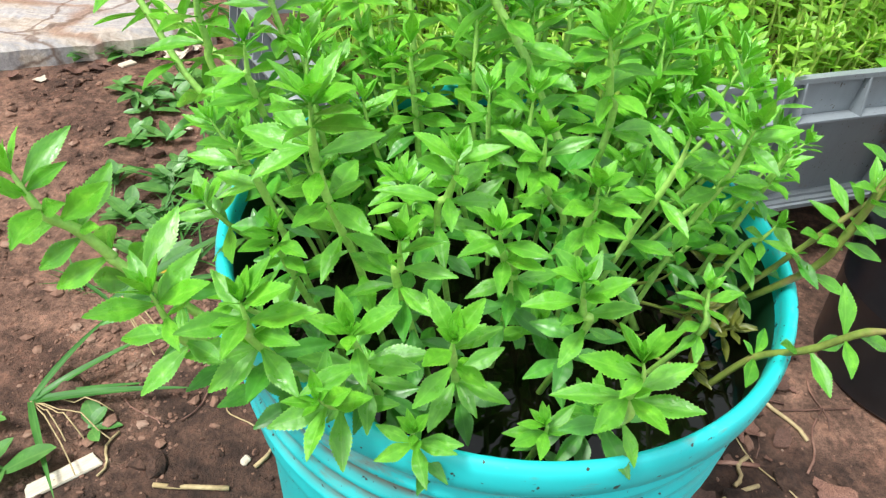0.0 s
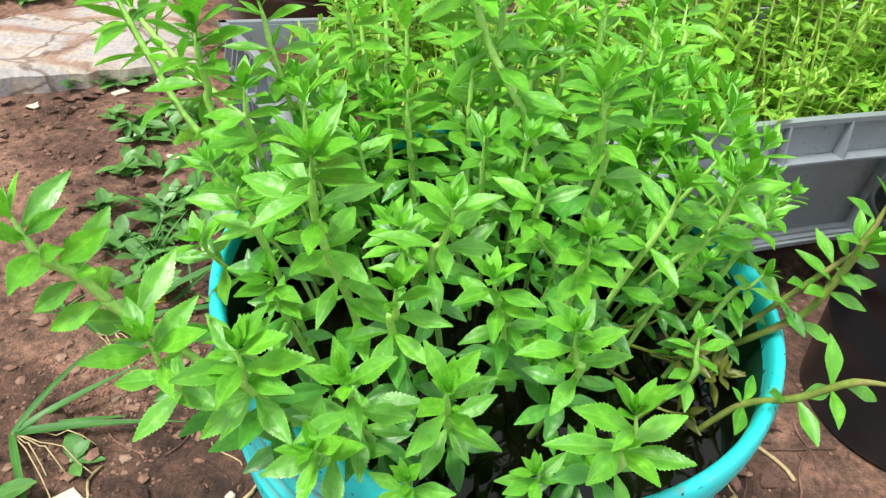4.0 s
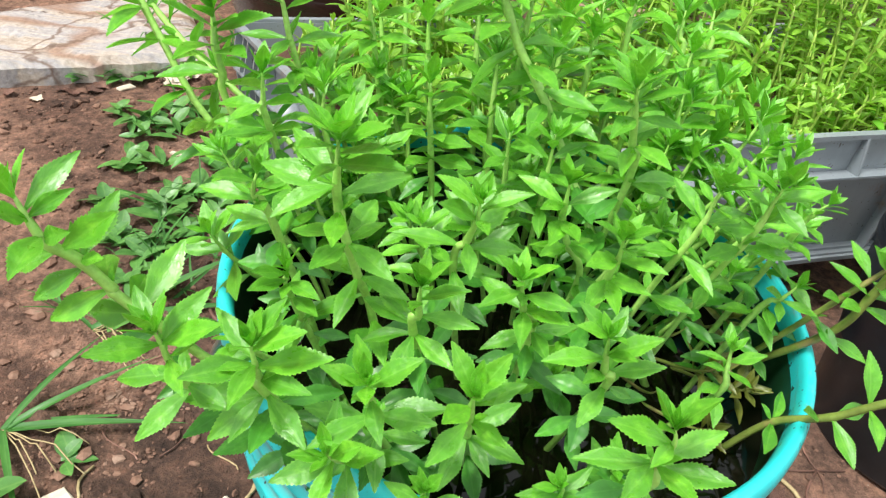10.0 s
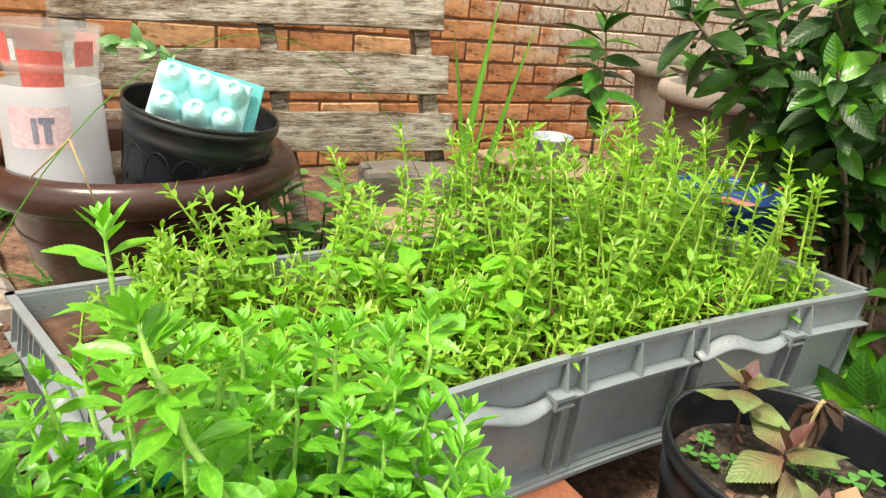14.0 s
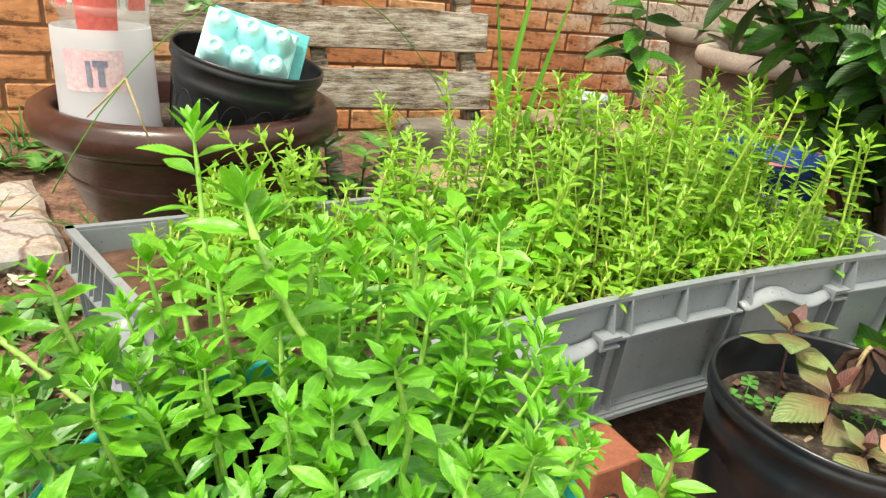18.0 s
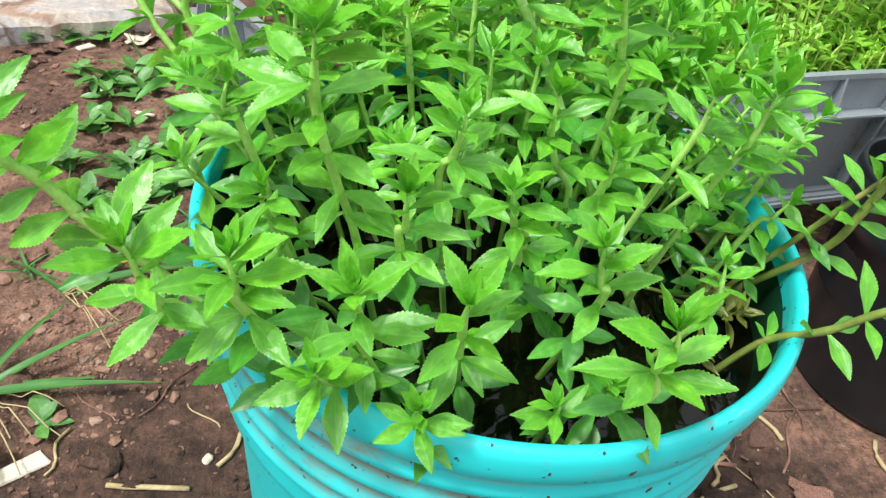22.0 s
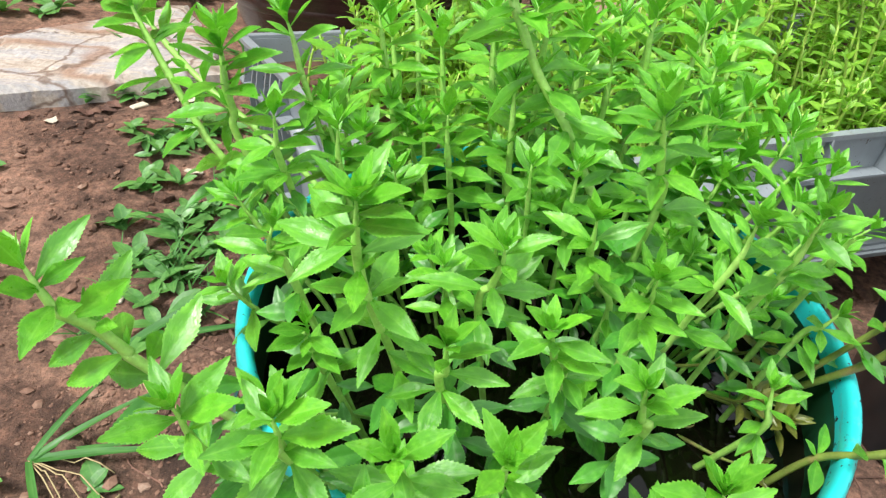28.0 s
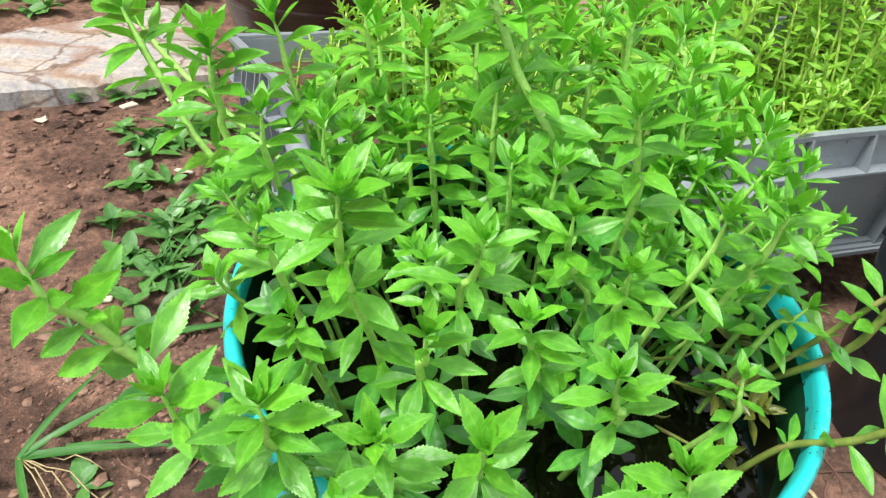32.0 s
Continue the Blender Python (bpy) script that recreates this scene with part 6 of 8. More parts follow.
for i in range(8):
    round_weed(rb.uniform(0.05, 0.22), rb.uniform(0.10, 0.75), rb.randint(4, 6), rb.uniform(0.02, 0.05), rb.uniform(0.018, 0.028))
for i in range(16):
    round_weed(rb.uniform(0.28, 0.92), rb.uniform(0.06, 0.26), rb.randint(3, 5), rb.uniform(0.025, 0.055), rb.uniform(0.018, 0.030))


def small_flower(p):
    t = thing("white_flower", Matrix.Translation(p), "tiny white flower on a thin stalk in the crate", "flower", "white flowers")
    tube("stalk", [Vector((0, 0, -0.04)), Vector((0.002, 0, -0.02)), Vector((0, 0, 0))], [0.0007] * 3, M_BINSTEM, t, seg=5)
    pet = blade("petal", M_PETAL, 0.6, 5, 0, 0.1, 0.1, 0, 0.6, 0.6, 2, 0.4)
    for k in range(5):
        place("petal", pet, t, leaf_pose(Vector(), Vector((0, 0, 1)), k * 1.257, 15, 0.0065))


small_flower((0.502, 0.494, 0.287))
small_flower((0.215, 0.582, 0.302))

# ---------------------------------------------------------------- bricks that prop the crate
def clay_brick(p, turn, size=(0.092, 0.194, 0.100), hole=True):
    t = thing("clay_brick", Matrix.Translation(p) @ Matrix.Rotation(turn, 4, "Z"), "orange clay brick with a core hole, on soil under the crate", "brick", "bricks under the crate")
    bm = box_bm(*size, 0.004, 2, at=(0, 0, size[2] / 2))
    part("clay_body", bm, M_TERRA, t, smooth=False)
    if hole:
        part("core_hole", lathe([(0.0, 0.006), (0.017, 0.006), (0.0178, 0.0), (0.0205, -0.0008), (0.0215, 0.0015)], 24), M_POTSOIL, t, "dark core hole", m=Matrix.Translation((-0.010, -size[1] / 2 - 0.0005, 0.048)) @ Matrix.Rotation(-math.pi / 2, 4, "X"))
    return t


clay_brick((0.326, 0.368, g(0.326, 0.368) - 0.004), 0.32, (0.078, 0.13, LIPZ - BINH - g(0.326, 0.368) + 0.003))
clay_brick((0.78, 0.60, g(0.78, 0.60) - 0.004), 0.35, (0.09, 0.19, LIPZ - BINH - g(0.78, 0.60) + 0.003), False)
clay_brick((-0.18, 0.49, g(-0.18, 0.49) - 0.004), 0.35, (0.09, 0.19, LIPZ - BINH - g(-0.18, 0.49) + 0.003), False)
clay_brick((0.55, 0.78, g(0.55, 0.78) - 0.004), 0.35, (0.09, 0.19, LIPZ - BINH - g(0.55, 0.78) + 0.003), False)

# ---------------------------------------------------------------- black nursery pot with coleus
POT = Vector((0.550, 0.252, 0.0))


def nursery_pot(name, m, r, h, label, flutes=0):
    t = thing(name, m, label, "plant pot")
    prof = [(0.0, 0.004), (r * 0.80, 0.004), (r * 0.82, 0.0), (r * 0.83, 0.004), (r * 0.93, h * 0.72), (r * 0.955, h * 0.74), (r * 0.965, h * 0.80), (r * 0.955, h * 0.815), (r * 0.97, h * 0.90), (r * 0.985, h * 0.91)]
    part("body", lathe(prof, 72, 0.002), M_BLACK, t)
    lip = [(r * 0.975, h * 0.908), (r * 1.0, h * 0.912), (r * 1.008, h * 0.93), (r * 1.005, h * 0.955), (r * 0.99, h * 0.962), (r * 1.0, h * 0.972), (r * 1.003, h * 0.99), (r * 0.99, h), (r * 0.972, h * 0.997), (r * 0.962, h * 0.97)]
    part("rim", lathe(lip, 72, 0.002), M_BLACK, t, "double rolled black rim")
    inner = lathe([(r * 0.965, h * 0.985), (r * 0.95, h * 0.90), (r * 0.958, h * 0.88), (r * 0.935, h * 0.80), (r * 0.90, h * 0.45)], 72, 0.002)
    bmesh.ops.reverse_faces(inner, faces=inner.faces)
    part("lining", inner, M_BLACK, t)
    for i in range(flutes):
        a = 2 * math.pi * i / flutes
        arch = [Vector((0.022 * math.cos(b), 0, 0.045 * max(0, math.sin(b)) + (h * 0.50 if math.sin(b) >= 0 else h * 0.50 + math.sin(b) * 0.06))) for b in (math.pi * (-0.12 + 1.24 * k / 16) for k in range(17))]
        pts = []
        for q in arch:
            rr = r * (0.83 + 0.10 * q.z / (h * 0.72)) + 0.0005
            ang = a + q.x / rr
            pts.append(Vector((rr * math.cos(ang), rr * math.sin(ang), q.z)))
        tube("relief_arch", pts, [0.0009] * len(pts), M_BLACK, t, seg=6)
    return t


nursery_pot("nursery_pot", Matrix.Translation((POT.x, POT.y, g(POT.x, POT.y) - 0.002)) @ Matrix.Rotation(0.03, 4, "Y"), 0.138, 0.250, "large scuffed black nursery pot standing on soil", 0)
SOILZ = 0.195
tagged(part("pot_soil", lathe([(0.0, 0.006), (0.07, 0.004), (0.126, -0.004)], 48, 0.004), M_POTSOIL, m=Matrix.Translation((POT.x, POT.y, SOILZ))), "dark potting soil with bark crumbs in the black pot", "soil")

COL = [saw_leaf("coleus_leaf", M_COLEUS, w, 13, f, c, 0.3, tw, 0.46, 0.07) for w, f, c, tw in ((0.60, 0.16, 0.16, 0.1), (0.66, 0.10, 0.26, -0.15), (0.56, 0.22, 0.05, 0.2))]
COLRED = [saw_leaf("coleus_heart_leaf", M_COLEUS_RED, 0.50, 11, 0.3, 0.1, 0.2, 0.0, 0.5, 0.09)]
rc = random.Random(3)


def coleus(p, top, size, n, spin):
    t = thing("coleus_plant", Matrix.Translation(p), "coleus with olive-green leaves flushed dark red at heart", "plant", "coleus plants")
    top = Vector(top) - Vector(p)
    path = bezier(Vector((0, 0, -0.01)), Vector((0, 0, top.z * 0.5)), top * 0.8, top, 8)
    v, f = tube_data(path, [0.0020] * 9, 7)
    place("stem", mesh_of("stem", v, f, M_PURPLE), t)
    for k in range(n):
        rise, long = ((60, 0.50), (32, 0.78), (10, 1.0), (-10, 0.95), (-18, 0.8))[min(k, 4)]
        q = top - Vector((0, 0, (0.0, 0.004, 0.010, 0.024, 0.036)[min(k, 4)]))
        for s in (0, 1):
            place("leaf", rc.choice(COLRED if k == 0 else COL), t, leaf_pose(q, Vector((0, 0, 1)), spin + k * 1.57 + s * math.pi + rc.gauss(0, 0.12), rise + rc.gauss(0, 8), size * long * rc.uniform(0.9, 1.1), rc.gauss(0, 0.15)))


coleus((0.547, 0.255, SOILZ), (0.547, 0.259, 0.243), 0.080, 5, 0.10)
coleus((0.515, 0.300, SOILZ), (0.525, 0.318, 0.292), 0.060, 4, 0.75)
coleus((0.545, 0.200, SOILZ), (0.548, 0.196, 0.218), 0.050, 3, 0.5)


def withered(p):
    t = thing("withered_flower_stalk", Matrix.Translation(p), "withered brown shoot with limp curled leaves in the pot", "plant")
    tube("stem", bezier(Vector((0, 0, -0.075)), Vector((0, 0, -0.03)), Vector((0.004, 0, 0)), Vector((0.012, 0, 0.006)), 8), [0.003] * 9, M_STRAW, t)
    limp = [blade("limp_leaf", M_DRYLEAF, w, 12, 5, fold, c, 0.06, 0.5, 0.9, 4, 0.3, tw, 0.08) for w, fold, c, tw in ((0.40, 0.7, 0.55, 0.9), (0.30, 0.9, 0.25, -1.1), (0.52, 0.4, 0.75, 0.6))]
    for k in range(8):
        drop = (-0.004, 0.0, 0.004)[k % 3]
        place("leaf", limp[k % 3], t, leaf_pose(Vector((0.010, 0, drop)), Vector((0, 0, 1)), k * 2.4 + rc.gauss(0, 0.3), (-72, -48, -15, -80, -60, 8, -40, -68)[k], (0.062, 0.048, 0.036, 0.070, 0.044, 0.030, 0.052, 0.058)[k], rc.gauss(0, 0.5)))


withered((0.606, 0.299, 0.268))
# bark, pale husks and fallen bits on the pot's soil
for i in range(26):
    a, q = rc.uniform(0, 6.28), 0.115 * math.sqrt(rc.random())
    bm = box_bm(rc.uniform(0.008, 0.022), rc.uniform(0.004, 0.009), 0.003, 0.001, 1)
    for v in bm.verts:
        v.co += Vector((noise.noise(v.co * 200), noise.noise(v.co * 200 + Vector((4, 0, 0))), 0)) * 0.002
    m = Matrix.Translation((POT.x + q * math.cos(a), POT.y + q * math.sin(a), SOILZ + 0.005)) @ Matrix.Rotation(rc.uniform(0, 3.14), 4, "Z") @ Matrix.Rotation(rc.gauss(0, 0.25), 4, "X")
    pale = rc.random() < 0.3
    tagged(part("bark_chip", bm, M_HUSK if pale else M_SPLIT, smooth=False, m=m), "pale husk lying on dark potting soil" if pale else "brown bark chip lying on dark potting soil", "bark chip", "bark chips")
THREE = blade("clover_leaflet", M_CLOVER, 0.9, 7, 0, 0.3, 0.1, 0, 0.7, 0.4, 2, 0.15)


# a torn tan leaf that has dropped on the pot's soil
tagged(place("fallen_leaf", shard("fallen_leaf", M_TANLEAF, 41), None, Matrix.Translation((0.598, 0.205, SOILZ + 0.010)) @ Matrix.Rotation(0.6, 4, "Z") @ Matrix.Rotation(0.15, 4, "X") @ Matrix.Scale(0.062, 4)), "large curled tan dead leaf on the pot's soil", "dead leaf")


def clover(p, n, size):
    t = thing("clover", Matrix.Translation(p), "small bright green clover on the pot's soil", "plant", "clovers")
    for i in range(n):
        a = i * 2.2 + rc.random()
        top = Vector((0.012 * math.cos(a) * (1 + i * 0.3), 0.012 * math.sin(a) * (1 + i * 0.3), rc.uniform(0.008, 0.018)))
        tube("leaf_stalk", [Vector((0, 0, -0.003)), top * 0.6 + Vector((0, 0, 0.003)), top], [0.0006] * 3, M_CLOVER, t, seg=5)
        for k in range(3):
            place("leaflet", THREE, t, leaf_pose(top, Vector((0, 0, 1)), a + k * 2.094, rc.uniform(0, 15), size))


for x, y, n, s in ((0.487, 0.312, 4, 0.011), (0.497, 0.280, 3, 0.012), (0.60, 0.245, 2, 0.008), (0.640, 0.235, 2, 0.015), (0.655, 0.215, 1, 0.014), (0.585, 0.262, 2, 0.008)):
    clover((x, y, SOILZ + 0.002), n, s)

# ---------------------------------------------------------------- glazed urn with plastic things in it
URN = Vector((-0.222, 0.985, 0.0))
UZ = 0.365


def build_urn():
    z0 = g(URN.x, URN.y) - 0.003
    t = thing("garden_urn", Matrix.Translation((URN.x, URN.y, z0)), "wide dark-brown glazed planter urn with thick rolled rim", "planter")
    h = UZ - z0
    body = [(0.0, 0.01), (0.135, 0.01), (0.14, 0.0), (0.148, 0.004), (0.150, 0.02), (0.158, h * 0.25), (0.182, h * 0.50), (0.196, h * 0.62), (0.207, h * 0.66), (0.209, h * 0.70), (0.204, h * 0.73), (0.214, h * 0.86), (0.226, h * 0.91)]
    part("body", lathe(body, 80), M_URN, t)
    rim = [(0.222, h * 0.895), (0.240, h * 0.885), (0.252, h * 0.92), (0.257, h * 0.985), (0.251, h * 1.045), (0.236, h * 1.075), (0.219, h * 1.06), (0.212, h * 1.02), (0.212, h * 0.9)]
    part("rim", lathe(rim, 80), M_URN, t, "thick rolled brown rim")
    inner = lathe([(0.2125, h * 0.95), (0.208, h * 0.70), (0.19, h * 0.5)], 80)
    bmesh.ops.reverse_faces(inner, faces=inner.faces)
    part("lining", inner, M_URN, t)
    tagged(part("urn_soil", lathe([(0.0, 0.008), (0.12, 0.004), (0.2105, -0.004)], 40, 0.004), M_POTSOIL, m=Matrix.Translation((URN.x, URN.y, z0 + h * 0.90))), "dry dark soil inside the brown urn", "soil")
    return z0 + h * 0.90


USOIL = build_urn()


def build_jug():
    c = Vector((-0.327, 0.885, USOIL + 0.002))
    t = thing("plastic_tub", Matrix.Translation(c), "milky translucent plastic tub with red print, standing in the urn", "tub")
    r = 0.073
    outer = [(0.0, 0.003), (r * 0.97, 0.003), (r * 1.0, 0.0), (r * 1.03, 0.004), (r * 1.03, 0.018), (r * 1.0, 0.021), (r * 0.985, 0.10), (r * 0.96, 0.172), (r * 0.94, 0.173), (r * 0.955, 0.10), (r * 0.97, 0.012)]
    part("body", lathe(outer, 56), M_MILKY, t)

    def patch(name, rad, a0, a1, z0, z1, mat, under):
        bm = bmesh.new()
        n = 14
        rows = [[bm.verts.new((rad * math.cos(a0 + (a1 - a0) * i / n), rad * math.sin(a0 + (a1 - a0) * i / n), z)) for z in (z0, z1)] for i in range(n + 1)]
        for p, q in zip(rows, rows[1:]):
            bm.faces.new((p[0], q[0], q[1], p[1]))
        return part(name, bm, mat, under)

    label = patch("pink_print", r * 0.990, -2.15, -0.95, 0.085, 0.145, M_PINK, t)
    for a0, wide, z0, z1 in ((-1.68, 0.10, 0.093, 0.130), (-1.46, 0.12, 0.093, 0.130), (-1.54, 0.28, 0.122, 0.131)):
        patch("letter_bar", r * (1.000 if wide < 0.2 else 1.003), a0, a0 + wide, z0, z1, M_NAVY, label)
    cup = thing("clear_tub", Matrix.Translation(c + Vector((0.004, -0.002, 0.098))) @ Matrix.Rotation(0.04, 4, "Y"), "clear plastic food tub with red lettering, nested in another", "tub")
    rr = 0.0625

    def flare(z):
        return rr * (0.88 + 0.22 * z / 0.155)
    prof = [(0.0, 0.002), (rr * 0.86, 0.002), (rr * 0.88, 0.0)] + [(flare(z), z) for z in (0.004, 0.05, 0.095)] + [(flare(0.095) * 1.10, 0.096), (flare(0.095) * 1.13, 0.100), (flare(0.095) * 1.12, 0.105), (flare(0.105), 0.107)]
    prof += [(flare(z), z) for z in (0.12, 0.135, 0.149)] + [(flare(0.15) * 1.06, 0.150), (flare(0.15) * 1.085, 0.154), (flare(0.15) * 1.07, 0.159), (flare(0.15) * 0.985, 0.158)] + [(flare(z) - 0.0012, z) for z in (0.14, 0.10, 0.006)]
    part("body", lathe(prof, 56), M_CLEAR, cup)
    for a0, a1, z0, z1, mt in ((-2.9, -2.15, 0.102, 0.146, M_RED), (-1.95, -1.05, 0.070, 0.126, M_RED), (-0.8, -0.3, 0.104, 0.140, M_RED), (0.6, 1.3, 0.112, 0.143, M_RED), (1.8, 2.6, 0.112, 0.140, M_RED), (-2.12, -1.98, 0.109, 0.138, M_PALEPRINT), (-0.98, -0.86, 0.109, 0.136, M_PALEPRINT)):
        bm = bmesh.new()
        n = 10
        rows = [[bm.verts.new(((flare(z) + 0.0004) * math.cos(a0 + (a1 - a0) * i / n), (flare(z) + 0.0004) * math.sin(a0 + (a1 - a0) * i / n), z)) for z in (z0, z1)] for i in range(n + 1)]
        for p, q in zip(rows, rows[1:]):
            bm.faces.new((p[0], q[0], q[1], p[1]))
        part("red_print" if mt is M_RED else "letter_bar", bm, mt, cup)


build_jug()
TILTPOT = Matrix.Translation((-0.152, 0.925, USOIL - 0.062)) @ Matrix.Rotation(0.20, 4, "Y") @ Matrix.Rotation(0.06, 4, "X")
nursery_pot("small_nursery_pot", TILTPOT, 0.123, 0.205, "black nursery pot with arched relief, tipped in the urn", 16)
tagged(part("pot_soil", lathe([(0.0, 0.0), (0.06, 0.004), (0.112, 0.0)], 40, 0.004), M_POTSOIL, m=TILTPOT @ Matrix.Translation((0, 0, 0.165))), "dry dark soil in the tipped black pot", "soil")


def build_carton():
    m = Matrix.Translation((-0.112, 0.875, USOIL + 0.150)) @ Matrix.Rotation(0.27, 4, "Y") @ Matrix.Rotation(radians(58), 4, "X")
    t = thing("egg_carton", m, "pale turquoise foam egg carton leaning on the black pot", "egg carton")
    sx, sy = 0.140, 0.100
    nx, ny = 84, 60
    bm = bmesh.new()
    rows = []
    for j in range(ny + 1):
        row = []
        for i in range(nx + 1):
            x, y = (i / nx - 0.5) * sx, (j / ny - 0.5) * sy
            z = 0.0
            for a in range(3):
                for b in range(2):
                    cx, cy = (a - 1) * sx / 3.15, (b - 0.5) * sy / 2.1
                    q = math.hypot((x - cx) / 0.0235, (y - cy) / 0.0245)
                    if q < 1:
                        k = 0.034 if q < 0.50 else 0.034 * (1 - ((q - 0.50) / 0.50) ** 1.7)
                        if 0.27 < q < 0.43:
                            k += 0.0028
                        elif q <= 0.27:
                            k -= 0.0012
                        z = max(z, k)
            edge = min(i, nx - i, j, ny - j)
            if edge == 0:
                z -= 0.006
            row.append(bm.verts.new((x, y, z + 0.006)))
        rows.append(row)
    for p, q in zip(rows, rows[1:]):
        for i in range(nx):
            bm.faces.new((p[i], p[i + 1], q[i + 1], q[i]))
    part("cup_tray", bm, M_EGG, t, "six pale domed egg cups")
    part("lid", box_bm(sx * 1.10, sy * 1.12, 0.005, 0.0022, 2, at=(0.012, 0.008, -0.016)), M_EGGLID, t, "flat darker turquoise lid", smooth=False)
    part("flange", box_bm(sx * 1.02, sy * 1.03, 0.004, 0.0018, 2, at=(0, 0, -0.001)), M_EGG, t, smooth=False)


build_carton()

# ---------------------------------------------------------------- stone slab, chips, litter and weeds on the soil
def build_slab():
    """A five-cornered flagstone: its front edge and its back edge run apart towards the east."""
    near_e, far_e, far_w, near_w = Vector((-0.455, 0.965, 0)), Vector((-0.655, 1.375, 0)), Vector((-1.10, 0.87, 0)), Vector((-1.02, 0.69, 0))
    nu, nv = 44, 26
    bm = bmesh.new()
    top, low = [], []
    for j in range(nv + 1):
        for i in range(nu + 1):
            u, v = i / nu, j / nv
            p = near_w.lerp(near_e, u).lerp(far_w.lerp(far_e, u), v)
            rim = min(u, 1 - u, v, 1 - v)
            p.x += 0.012 * noise.noise(p * 7) + 0.006 * noise.noise(p * 30)
            p.y += 0.012 * noise.noise(p * 7 + Vector((5, 0, 0))) + 0.006 * noise.noise(p * 30 + Vector((0, 3, 0)))
            step = 0.005 if noise.noise(Vector((p.x * 2.2, p.y * 5.0, 7))) > 0.08 else 0.0
            z = g(-0.75, 1.0) + 0.034 + 0.006 * noise.noise(p * 6) + 0.0025 * noise.noise(p * 40) + step - 0.012 * max(0, 1 - rim / 0.03)
            top.append(bm.verts.new((p.x, p.y, z)))
            low.append(bm.verts.new((p.x, p.y, g(p.x, p.y) - 0.012)))
    k = nu + 1
    for j in range(nv):
        for i in range(nu):
            bm.faces.new((top[j * k + i], top[j * k + i + 1], top[(j + 1) * k + i + 1], top[(j + 1) * k + i]))
    ring = list(range(k)) + [j * k + nu for j in range(1, nv + 1)] + [nv * k + i for i in range(nu - 1, -1, -1)] + [j * k for j in range(nv - 1, 0, -1)]
    for a, b in zip(ring, ring[1:] + ring[:1]):
        bm.faces.new((top[b], top[a], low[a], low[b]))
    bmesh.ops.delete(bm, geom=[v for v in low if not v.link_faces], context="VERTS")
    tagged(part("stone_slab", bm, M_SLAB, smooth=False), "weathered pale flagstone with rusty seams on soil", "stone slab")

build_slab()
rg = random.Random(21)


def chip(x, y, sx, sy, sz, turn, mat, name, label, cat, group):
    bm = box_bm(sx, sy, sz, sz * 0.3, 1)
    for v in bm.verts:
        v.co += Vector((noise.noise(v.co * 90), noise.noise(v.co * 90 + Vector((5, 0, 0))), 0)) * sx * 0.12
    tagged(part(name, bm, mat, smooth=False, m=Matrix.Translation((x, y, g(x, y) + sz * 0.45)) @ Matrix.Rotation(turn, 4, "Z") @ Matrix.Rotation(rg.gauss(0, 0.1), 4, "X")), label, cat, group)


for x, y, sx, sy, tu in ((-0.365, 0.060, 0.060, 0.016, 0.75), (-0.428, 0.656, 0.034, 0.010, -0.35), (-0.585, 0.86, 0.03, 0.018, 0.9), (-0.70, 0.985, 0.10, 0.014, 0.35), (-0.43, 0.36, 0.012, 0.009, 0.1), (-0.205, 0.085, 0.009, 0.007, 1.0)):
    chip(x, y, sx, sy, 0.005, tu, M_WOODCHIP, "wood_chip", "pale splintered wood chip lying on bare soil", "wood chip", "wood chips")
chip(-0.352, 0.335, 0.022, 0.012, 0.003, 0.4, M_YELLOW, "fallen_leaf", "small fallen yellow leaf on bare soil", "leaf", "")

# twigs and curled brown litter on the east side and in front
for i in range(40):
    x, y = (rg.uniform(-0.34, -0.16), rg.uniform(-0.02, 0.30)) if i < 10 else (rg.uniform(0.22, 0.48), rg.uniform(-0.12, 0.20))
    a, l = rg.uniform(0, 3.14), rg.uniform(0.04, 0.11)
    pts = [Vector((x + (s - 0.5) * l * math.cos(a) + 0.004 * math.sin(s * 7), y + (s - 0.5) * l * math.sin(a), 0)) for s in (k / 6 for k in range(7))]
    for q in pts:
        q.z = g(q.x, q.y) + 0.003
    o = tube("twig", pts, [rg.choice((0.0006, 0.0008, 0.0014, 0.0024))] * 7, M_SPLIT if i % 3 else M_STRAW, seg=6)
    tagged(o, "thin brown twig half sunk in soil" if i % 3 else "thin dry straw lying on soil", "twig", "twigs")

FLAKE = [shard("litter", M_SPLIT, k) for k in range(9)]
PALE = [shard("pale_scrap", M_WOODCHIP, k + 20) for k in range(3)]
for i in range(110):
    x, y = (rg.uniform(0.17, 0.50), rg.uniform(-0.20, 0.26)) if i < 92 else (rg.uniform(0.85, 1.3), rg.uniform(0.1, 0.55))
    if (x - POT.x) ** 2 + (y - POT.y) ** 2 < 0.026:
        continue
    q = Matrix.Translation((x, y, g(x, y) + 0.003)) @ Matrix.Rotation(rg.uniform(0, 6.28), 4, "Z") @ Matrix.Rotation(rg.gauss(0, 0.2), 4, "Y") @ Matrix.Scale(rg.choice((0.008, 0.011, 0.015, 0.020, 0.028, 0.04, 0.065)) * rg.uniform(0.8, 1.2), 4)
    tagged(place("dead_leaf", rg.choice(FLAKE), None, q), "torn scrap of dead brown leaf on soil", "dead leaf", "dead leaves")

